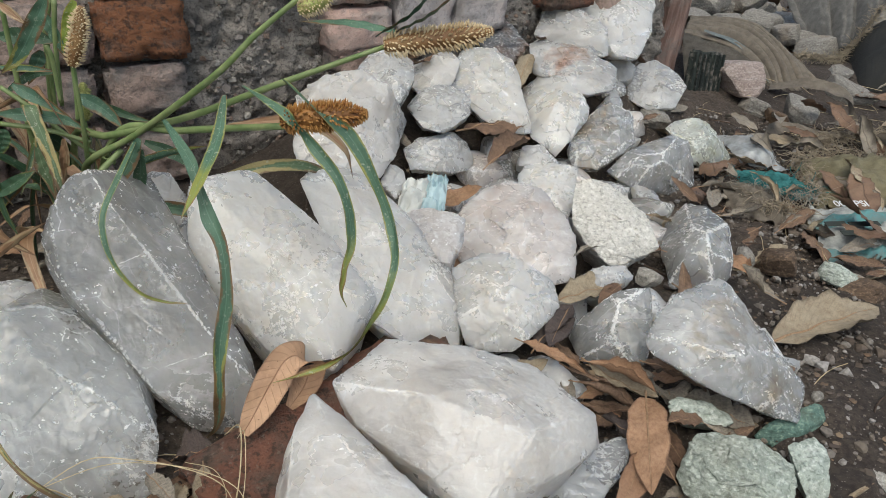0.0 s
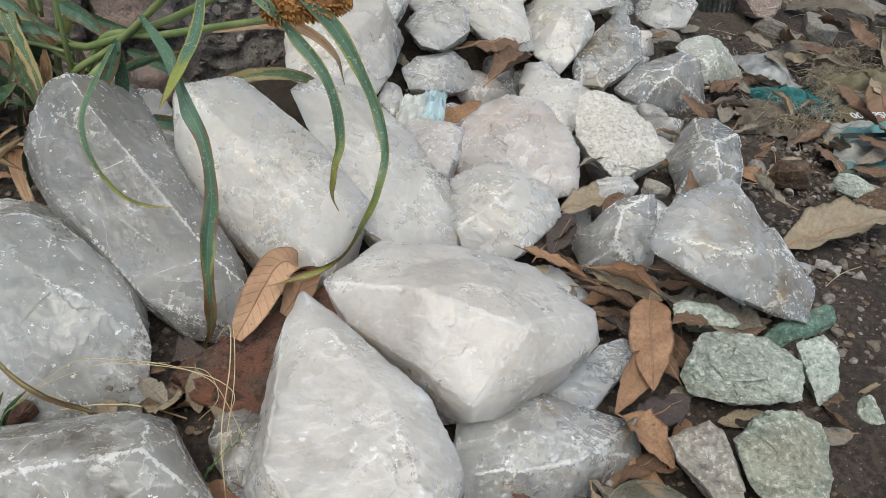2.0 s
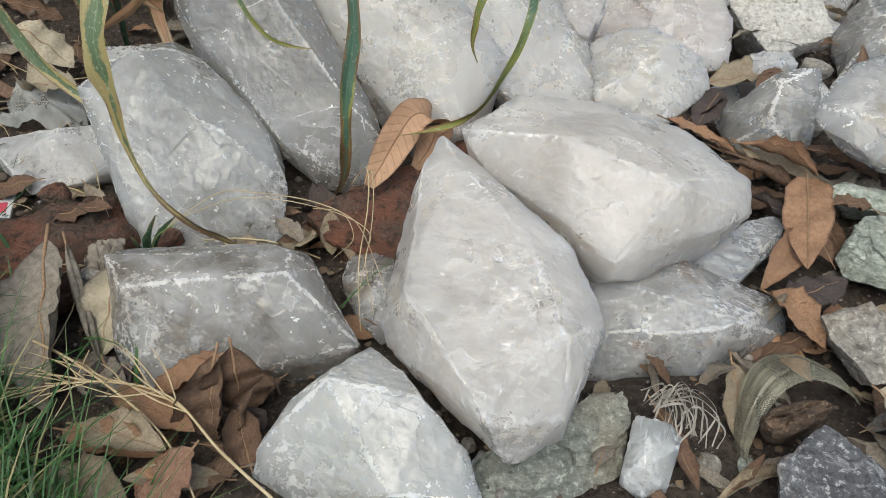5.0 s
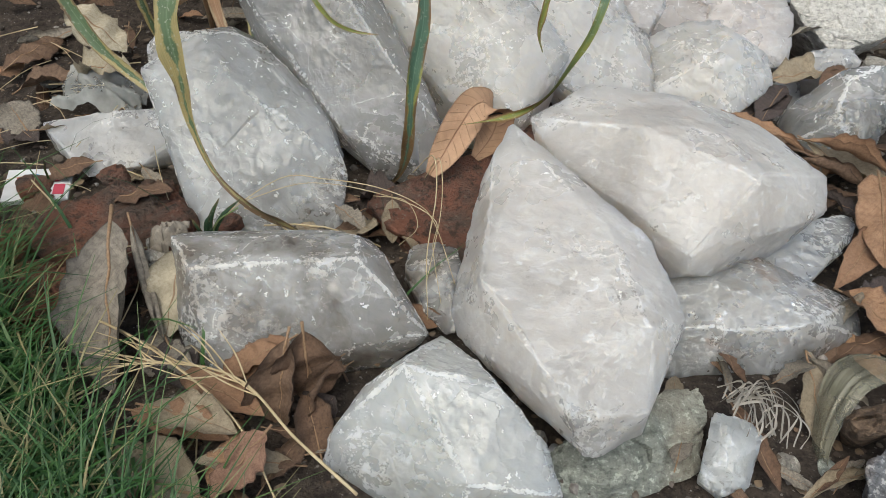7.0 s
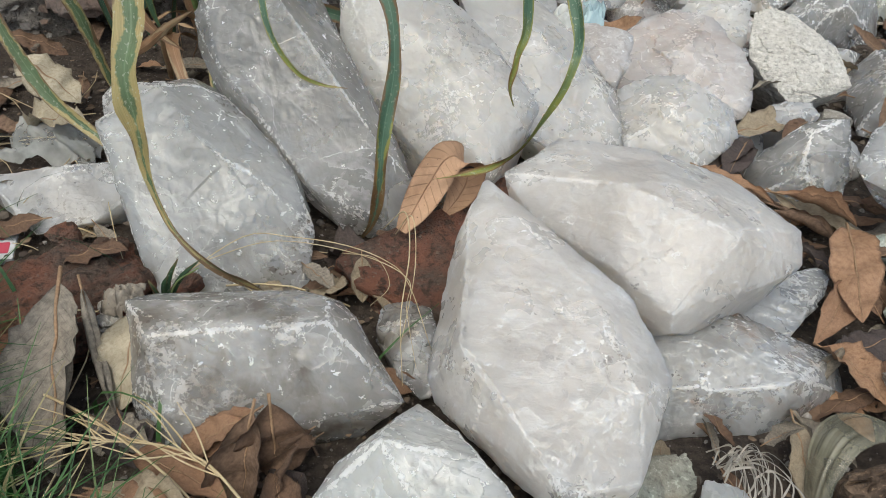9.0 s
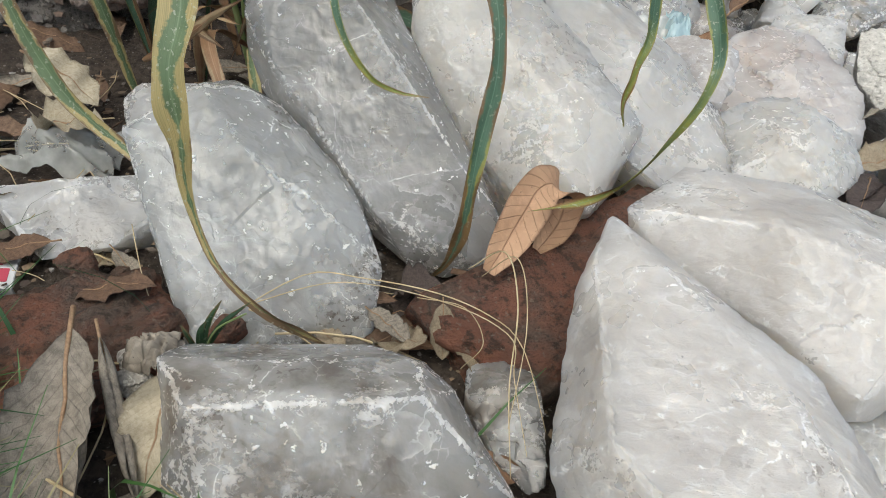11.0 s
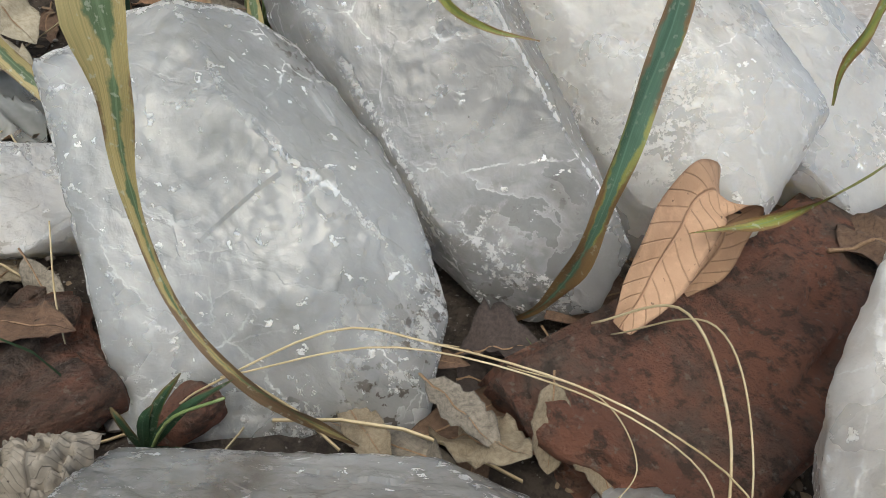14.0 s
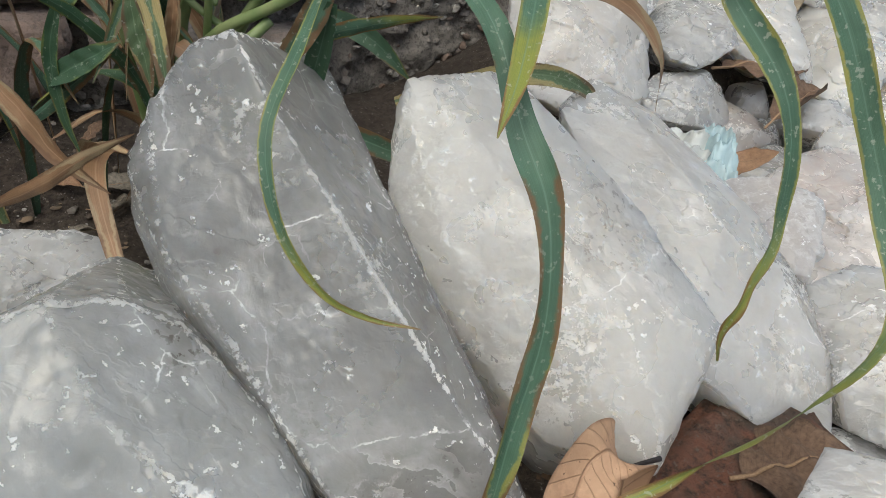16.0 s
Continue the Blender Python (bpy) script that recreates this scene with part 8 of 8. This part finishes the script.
# ---- sacking, plastic and wrappers ----
def pleated_band(name, points, width, side, material, label, category, pleats=4, depth=0.12, seed=0, count=40, profile=(0.6, 1, 1, 0.9, 0.6), droop=0.5, even=0.0):
    """A limp band gathered into long folds along the line through the points."""
    rng = np.random.default_rng(seed)
    line = spline(points, count)
    tan = np.gradient(line, axis=0)
    tan /= np.linalg.norm(tan, axis=1)[:, None]
    cols = 44
    verts, uvs = [], []
    gv, gc = np.meshgrid(np.linspace(0, 1, count), np.linspace(0, 1, cols), indexing="ij")
    grid = np.c_[gc.ravel() * pleats * 1.3 + 0.5 * gv.ravel(), gv.ravel() * 1.6, 0 * gc.ravel()]
    folds = 1 - np.abs(fbm(grid, 2, seed + 3) * 3.4) + 0.5 * (1 - np.abs(fbm(grid * 2.3 + 4, 2, seed + 5) * 3.4))
    wander = pleats * (gc.ravel() + 0.10 * fbm(grid * 0.6 + 7, 2, seed + 9)) * math.pi
    folds = (folds * (1 - even) + 1.6 * even * np.abs(np.sin(wander)) ** 0.8).reshape(count, cols)
    for k in range(count):
        v = k / (count - 1)
        s = np.array(side, float) - tan[k] * (np.array(side, float) @ tan[k])
        s /= np.linalg.norm(s) + 1e-9
        up = np.cross(tan[k], s)
        up *= 1 if up[2] > 0 else -1
        w = width * float(np.interp(v, np.linspace(0, 1, len(profile)), profile))
        for j in range(cols):
            c = j / (cols - 1) - 0.5
            wave = folds[k, j]
            verts.append(line[k] + s * c * w + up * (depth * w * wave - droop * w * c * c))
            uvs.append((c + 0.5, v))
    faces = [(k * cols + j, k * cols + j + 1, (k + 1) * cols + j + 1, (k + 1) * cols + j) for k in range(count - 1) for j in range(cols - 1)]
    me = mesh_from(name, verts, faces, material)
    layer = me.uv_layers.new(name="UVMap")
    for loop in me.loops:
        layer.data[loop.index].uv = uvs[loop.vertex_index]
    return tagged(new(name, me), label, category)


def fringe(parent, points, count, length, radius, material, seed, down=0.3):
    """Frayed threads along the line through the points, as a part of the cloth."""
    rng = np.random.default_rng(seed)
    line = spline(points, 60)
    verts, faces = [], []
    for k in range(count):
        at = line[int(rng.integers(60))] + rng.normal(size=3) * length * 0.15
        d = rng.normal(size=3) * np.array((1, 1, 0.5)) + np.array((0, -0.6, -down))
        d /= np.linalg.norm(d)
        e = rng.normal(size=3)
        side = np.cross(d, e)
        side /= np.linalg.norm(side) + 1e-9
        up = np.cross(d, side)
        ln = length * rng.uniform(0.5, 1.3)
        b = len(verts)
        bend = rng.normal() * 0.5
        for i in range(6):
            f = i / 5
            c = at + d * ln * f + side * ln * bend * f * f + up * ln * 0.15 * math.sin(7 * f + k)
            r = radius * (1 - 0.6 * f)
            verts += [c + side * r, c + up * r, c - side * r - up * r]
        for i in range(5):
            for j in range(3):
                j2 = (j + 1) % 3
                faces.append((b + i * 3 + j, b + i * 3 + j2, b + i * 3 + 3 + j2, b + i * 3 + 3 + j))
    ob = new("fringe", mesh_from("fringe", verts, faces, material))
    ob.parent = parent
    return tagged(ob, "frayed threads")


def crumpled(name, corners, material, label, category, rise=0.02, folds=5.0, seed=0, n=44, along=0.0, swell=0.0):
    """A crumpled sheet over four ground corners; folds: how many creases across it; along: how far they run one way; swell: how high it is filled."""
    a, b, c, d = [np.array(p, float) for p in corners]
    s, t = np.meshgrid(np.linspace(0, 1, n), np.linspace(0, 1, n), indexing="ij")
    s, t = s.ravel(), t.ravel()
    wob = np.c_[s, t, 0 * s]
    s2 = s + 0.05 * fbm(wob * 6, 2, seed)
    t2 = t + 0.05 * fbm(wob * 6 + 9, 2, seed)
    p = (a[None] * ((1 - s2) * (1 - t2))[:, None] + b[None] * (s2 * (1 - t2))[:, None] + c[None] * (s2 * t2)[:, None] + d[None] * ((1 - s2) * t2)[:, None])
    q = np.c_[s * folds, t * folds * (1 - along), 0 * s + seed]
    ridge = 1 - 2 * np.abs(fbm(q, 2, seed + 1)) * 2.2
    bulge = np.sin(np.pi * s) * np.sin(np.pi * t)
    p[:, 2] += rise * (0.55 * ridge + 0.9 * bulge + 0.35 * fbm(q * 3.1, 2, seed + 4)) + swell * np.sqrt(bulge)
    faces = [(i * n + j, (i + 1) * n + j, (i + 1) * n + j + 1, i * n + j + 1) for i in range(n - 1) for j in range(n - 1)]
    me = mesh_from(name, p, faces, material)
    layer = me.uv_layers.new(name="UVMap")
    for loop in me.loops:
        v = loop.vertex_index
        layer.data[loop.index].uv = (s[v], t[v])
    return tagged(new(name, me), label, category)


def lofted_cloth(name, lines, material, pleat=0.0, sharp=0.8, slack=0.004, seed=0, per=22, count=48):
    """Cloth laid over a row of fold lines; midway between two lines it sinks by pleat into a slit, sharp wide."""
    rows = np.array([spline(line, count) for line in lines])
    steps = np.linspace(0, len(lines) - 1, (len(lines) - 1) * per + 1)
    verts, uvs = [], []
    for k in range(count):
        across = np.array(spline([tuple(rows[i, k]) for i in range(len(lines))], len(steps)))
        for i, (q, f) in enumerate(zip(across, steps)):
            q = q.copy()
            q[2] += pleat * (0.3 * math.sin(math.pi * (2 * f % 1.0)) - math.exp(-((f % 1.0 - 0.5) / sharp) ** 2)) * min(1.0, 3.0 * k / count + 0.25)
            verts.append(q)
            uvs.append((f / (len(lines) - 1), k / (count - 1)))
    verts = np.array(verts)
    verts[:, 2] += slack * 2 * fbm(verts * 26, 3, seed) + slack * fbm(verts * 90, 2, seed + 3)
    n = len(steps)
    faces = [(k * n + j, k * n + j + 1, (k + 1) * n + j + 1, (k + 1) * n + j) for k in range(count - 1) for j in range(n - 1)]
    me = mesh_from(name, verts, faces, material)
    layer = me.uv_layers.new(name="UVMap")
    for loop in me.loops:
        layer.data[loop.index].uv = uvs[loop.vertex_index]
    ob = new(name, me)
    hem = ob.modifiers.new("thickness", "SOLIDIFY")
    hem.thickness = 0.0016
    return ob


FOLDS = [[(0.562, 1.560, 0.096), (0.655, 1.500, 0.082), (0.705, 1.450, 0.052), (0.724, 1.412, 0.012)],
         [(0.580, 1.595, 0.110), (0.686, 1.560, 0.101), (0.730, 1.480, 0.072), (0.748, 1.410, 0.014)],
         [(0.590, 1.615, 0.115), (0.712, 1.590, 0.108), (0.762, 1.500, 0.074), (0.785, 1.425, 0.014)],
         [(0.595, 1.640, 0.114), (0.738, 1.615, 0.107), (0.798, 1.525, 0.068), (0.832, 1.455, 0.014)],
         [(0.600, 1.720, 0.060), (0.765, 1.690, 0.060), (0.850, 1.600, 0.040), (0.880, 1.500, 0.012)]]
cloth = tagged(lofted_cloth("sack_cloth", FOLDS, M["sack_brown"], 0.026, 0.12, 0.003, 4), "grey-brown woven sack lying in long folds", "sack")
side = lofted_cloth("side_panel", [[(0.560, 1.470, 0.010), (0.620, 1.440, 0.010), (0.670, 1.425, 0.010), (0.718, 1.405, 0.010)], [(0.555, 1.520, 0.070), (0.630, 1.470, 0.058), (0.690, 1.435, 0.034), (0.720, 1.408, 0.011)], FOLDS[0]], M["sack_dark"], 0.0, 1.0, 0.004, 5)
side.parent = cloth
tagged(side, "dark ribbed side of the sack")
stripe = new("printed_band", ribbon_mesh("printed_band", [(0.600, 1.540, 0.108), (0.664, 1.508, 0.093), (0.706, 1.462, 0.063), (0.724, 1.425, 0.034)], 0.013, M["teal_grey"], side=(0.3, 0.8, 0.5), fold=0.15, profile=(0.5, 1, 1, 0.7)))
stripe.parent = cloth
tagged(stripe, "faded teal printed band")
cloth = tagged(lofted_cloth("sack_cloth", [
    [(0.930, 2.06, 0.17), (0.965, 1.95, 0.11), (0.985, 1.88, 0.060), (1.005, 1.85, 0.020)],
    [(0.990, 2.02, 0.21), (1.020, 1.92, 0.15), (1.030, 1.84, 0.085), (1.035, 1.80, 0.028)],
    [(1.050, 2.00, 0.23), (1.070, 1.88, 0.17), (1.062, 1.80, 0.095), (1.048, 1.76, 0.040)],
    [(1.130, 1.98, 0.25), (1.120, 1.86, 0.20), (1.100, 1.78, 0.145), (1.078, 1.745, 0.085)],
    [(1.250, 1.95, 0.26), (1.200, 1.84, 0.22), (1.130, 1.76, 0.185), (1.092, 1.735, 0.155)]], M["sack_grey"], 0.030, 0.30, 0.012, 8), "grey sack cloth hanging with a frayed hem", "sack")
fringe(cloth, [(1.092, 1.735, 0.155), (1.070, 1.735, 0.085), (1.045, 1.735, 0.045), (1.010, 1.71, 0.025)], 300, 0.020, 0.0011, M["sack_thread"], 21, 0.1)
fringe(cloth, [(1.020, 1.70, 0.025), (0.980, 1.69, 0.030), (0.930, 1.67, 0.040), (0.880, 1.65, 0.045)], 190, 0.022, 0.0011, M["sack_thread"], 28, 0.1)
# the bag's near-black colour stands in for the shade under the hem
crumpled("sack_cloth", [(0.975, 1.500, 0.0), (1.420, 1.440, 0.0), (1.620, 2.000, 0.02), (1.100, 1.860, 0.02)], M["sack_black"], "dark dusty woven bag bulging beside the frayed hem, shade put into its colour", "sack", 0.022, 5, 2, along=0.5, swell=0.15)
for pts, w in (([(0.715, 1.405, 0.030), (0.775, 1.365, 0.056), (0.822, 1.315, 0.050), (0.812, 1.255, 0.022), (0.795, 1.235, 0.010)], 0.030),
               ([(0.610, 1.125, 0.010), (0.622, 1.160, 0.022), (0.655, 1.178, 0.026), (0.700, 1.170, 0.022), (0.725, 1.150, 0.012)], 0.026)):
    strap = new("sack_strap", ribbon_mesh("sack_strap", pts, w, M["sack_brown"], side=(0.3, 0.9, 0.3), fold=0.10, wave=0.2, seed=5, profile=(1, 1, 1, 0.9)))
    tagged(strap, "flat grey-brown strap of torn sack cloth", "sack strap")
cloth = crumpled("sack_cloth", [(0.555, 0.845, 0.015), (0.70, 0.855, 0.02), (0.80, 1.02, 0.03), (0.59, 1.02, 0.02)], M["sack_olive"], "olive-brown piece of woven sacking with frayed edge", "sack", 0.030, 4, 3)
fringe(cloth, [(0.56, 0.86, 0.03), (0.58, 0.95, 0.04), (0.60, 1.02, 0.04), (0.70, 1.03, 0.04), (0.78, 1.02, 0.04)], 260, 0.030, 0.0007, M["sack_thread"], 22)
fringe(strap, [(0.66, 1.10, 0.03), (0.72, 1.14, 0.03), (0.78, 1.16, 0.03), (0.84, 1.20, 0.02)], 230, 0.035, 0.0008, M["sack_thread"], 23)
sack = crumpled("sack_cloth", [(0.500, 0.715, 0.010), (0.640, 0.735, 0.012), (0.680, 0.850, 0.025), (0.535, 0.842, 0.02)], M["sack_print"], "torn white and teal printed cement sack", "sack", 0.020, 4, 4)
strip = crumpled("plastic_strip", [(0.470, 0.900, 0.012), (0.560, 0.870, 0.015), (0.570, 0.905, 0.02), (0.480, 0.960, 0.02)], M["teal_strip"], "frayed teal woven plastic strip", "plastic strip", 0.022, 5, 5, n=30)
crumpled("plastic_bag", [(0.500, 1.000, 0.015), (0.575, 0.985, 0.015), (0.585, 1.10, 0.02), (0.510, 1.13, 0.02)], M["plastic_clear"], "crumpled clear plastic bag on the soil", "plastic bag", 0.020, 2, 6, n=60)


film = pleated_band("plastic_film", [(0.188, 0.240, 0.026), (0.172, 0.242, 0.040), (0.152, 0.243, 0.046), (0.136, 0.236, 0.043), (0.126, 0.221, 0.034), (0.122, 0.206, 0.020), (0.124, 0.193, 0.008)], 0.027, (0.25, -0.9, 0.35), M["plastic_green"], "limp greenish plastic film draped over a brown stone", "plastic film", 5, 0.07, 7, profile=(0.5, 0.9, 1, 1, 0.8, 0.55, 0.4))
shreds = new("plastic_shreds")
shreds.location = (0.08, 0.205, 0.03)
tagged(shreds, "pale curled shreds of plastic strip between stones", "plastic shreds")
rng = np.random.default_rng(15)
for k in range(22):
    a = np.array((0.062 + rng.uniform(0, 0.025), 0.206 + rng.uniform(-0.004, 0.014), 0.030 + rng.uniform(0, 0.012)))
    b = a + np.array((rng.uniform(0.004, 0.014), rng.uniform(0.000, 0.008), rng.uniform(0.003, 0.009)))
    c = b + np.array((rng.uniform(-0.004, 0.012), rng.uniform(-0.016, -0.004), rng.uniform(-0.010, 0.001)))
    d = c + np.array((rng.uniform(-0.010, 0.006), rng.uniform(-0.018, -0.006), rng.uniform(-0.016, -0.006)))
    attach(ribbon_mesh("strip", [a, b, c, d], rng.uniform(0.0005, 0.0013), M["plastic_shred"], side=(0.7, 0.3, 0.6), fold=0.4, twist=3.0, wave=0.5, count=18, seed=k, profile=(0.8, 1, 1, 0.9, 0.6)), shreds)
fringe(sack, [(0.455, 0.87, 0.03), (0.465, 0.845, 0.03), (0.50, 0.835, 0.03), (0.53, 0.82, 0.03)], 160, 0.022, 0.0007, M["sack_thread"], 24)
fringe(strip, [(0.47, 0.93, 0.03), (0.52, 0.91, 0.035), (0.57, 0.89, 0.03)], 150, 0.020, 0.0007, M["teal_strip"], 25)
fringe(strip, [(0.46, 0.90, 0.03), (0.50, 0.885, 0.03), (0.56, 0.87, 0.03)], 150, 0.024, 0.0007, M["plastic_shred"], 26)
crumpled("plastic_bag", [(-0.470, 0.425, 0.018), (-0.395, 0.432, 0.018), (-0.395, 0.470, 0.03), (-0.470, 0.470, 0.03)], M["plastic_white"], "crumpled whitish plastic film by the slab", "plastic bag", 0.018, 4, 8, n=30)
crumpled("wrapper", [(-0.030, 0.660, 0.068), (0.012, 0.664, 0.068), (0.022, 0.716, 0.088), (-0.020, 0.712, 0.086)], M["wrapper_white"], "crumpled white sweet wrapper between quartz lumps", "wrapper", 0.016, 4, 9, n=30)
crumpled("wrapper", [(0.000, 0.664, 0.076), (0.026, 0.666, 0.076), (0.030, 0.716, 0.094), (0.006, 0.714, 0.094)], M["wrapper"], "crumpled pale blue sweet wrapper between quartz lumps", "wrapper", 0.014, 4, 10, n=30)
crumpled("sack_cloth", [(0.420, 0.83, 0.010), (0.500, 0.80, 0.010), (0.520, 0.90, 0.02), (0.44, 0.92, 0.02)], M["sack_brown"], "frayed brown sack fibres on the soil", "sack", 0.016, 6, 11, n=30)

crumpled("dry_leaf", [(-0.281, 0.252, 0.036), (-0.258, 0.253, 0.046), (-0.257, 0.271, 0.05), (-0.283, 0.267, 0.044)], M["leaf_grey"], "crumpled brittle grey dead leaf beside the brick", "dry leaf", 0.010, 5, 15, n=30)

# printed letters on the cement sack
def letters(text, at, size, turn, material, parent):
    cu = bpy.data.curves.new("print", "FONT")
    cu.body, cu.size, cu.extrude = text, size, 0.0003
    tmp = bpy.data.objects.new("print", cu)
    scene.collection.objects.link(tmp)
    me = bpy.data.meshes.new_from_object(tmp)
    bpy.data.objects.remove(tmp)
    me.materials.append(material)
    me.name = "print"
    ob = new("print", me)
    ob.matrix_basis = pose(*at, 12, 0, turn)
    ob.parent = parent
    return ob


letters("000 PSI", (0.545, 0.800, 0.052), 0.017, 8, M["card_white"], sack)
for k, (x, y, w) in enumerate([(0.53, 0.765, 0.030), (0.57, 0.770, 0.045), (0.55, 0.745, 0.05)]):
    bm = bmesh.new()
    bmesh.ops.create_cube(bm, size=1.0)
    bmesh.ops.scale(bm, vec=(w, 0.009, 0.0006), verts=bm.verts)
    bar = part("print_bar", bm, M["charred"], sack)
    bar.matrix_basis = pose(x, y, 0.044, 12, 0, 10)


# matchbox
def matchbox():
    box = new("matchbox")
    box.matrix_basis = pose(-0.420, 0.330, 0.010, 12, 3, 20)
    tagged(box, "small white matchbox with blue and red print", "matchbox")

    def slab(name, size, at, mat, label=""):
        bm = bmesh.new()
        bmesh.ops.create_cube(bm, size=1.0)
        bmesh.ops.scale(bm, vec=size, verts=bm.verts)
        bmesh.ops.bevel(bm, geom=bm.edges[:], offset=0.0004, segments=2, affect="EDGES")
        ob = part(name, bm, M[mat], box, label)
        ob.location = at
        return ob

    slab("sleeve", (0.047, 0.032, 0.012), (0, 0, 0), "card_white")
    slab("tray", (0.0478, 0.029, 0.009), (0, 0, 0), "card_inner", "brown card tray")
    bm = bmesh.new()
    bmesh.ops.create_cone(bm, cap_ends=True, segments=28, radius1=0.0095, radius2=0.0095, depth=0.0004)
    ob = part("print_disc", bm, M["ink_blue"], box, "blue printed disc")
    ob.location = (-0.005, 0.001, 0.0062)
    for k, y in enumerate((-0.003, 0.003)):
        slab("print_stripe", (0.022, 0.0022, 0.0004), (-0.005, y, 0.0065), "ink_red", "red printed stripe").rotation_euler = (0, 0, -0.35)
    slab("print_block", (0.008, 0.010, 0.0004), (0.016, -0.006, 0.0062), "ink_red", "red printed block")
    slab("print_block", (0.0045, 0.012, 0.0004), (0.0135, 0.008, 0.0062), "ink_red", "red printed block")


matchbox()

# upright bits at the wall's end
plank = new("plank", brick_mesh("plank", (0.060, 0.022, 0.22), M["old_wood"], 71, 0.6))
plank.matrix_basis = pose(0.452, 1.330, 0.115, 4, -3, 24)
tagged(plank, "weathered red-brown plank standing at the wall end", "plank")
board = new("ribbed_board", brick_mesh("ribbed_board", (0.088, 0.014, 0.108), M["ribbed_board"], 72, 0.5))
board.matrix_basis = pose(0.545, 1.342, 0.056, -12, 6, 22)
tagged(board, "dark greenish black ribbed board leaning on a stone", "board")
for k in range(7):
    bm = bmesh.new()
    bmesh.ops.create_cube(bm, size=1.0)
    bmesh.ops.scale(bm, vec=(0.0060, 0.0040, 0.100 - 0.002 * (k % 3)), verts=bm.verts)
    bmesh.ops.bevel(bm, geom=bm.edges[:], offset=0.0014, segments=2, affect="EDGES")
    part("rib", bm, M["ribbed_board"], board).location = (-0.036 + 0.012 * k, -0.0085, 0.001 * (k % 2))
loose_stone(0.628, 1.362, 0.058, 0.050, M["pink_rough"], "pinkish rough stone behind the dark board")
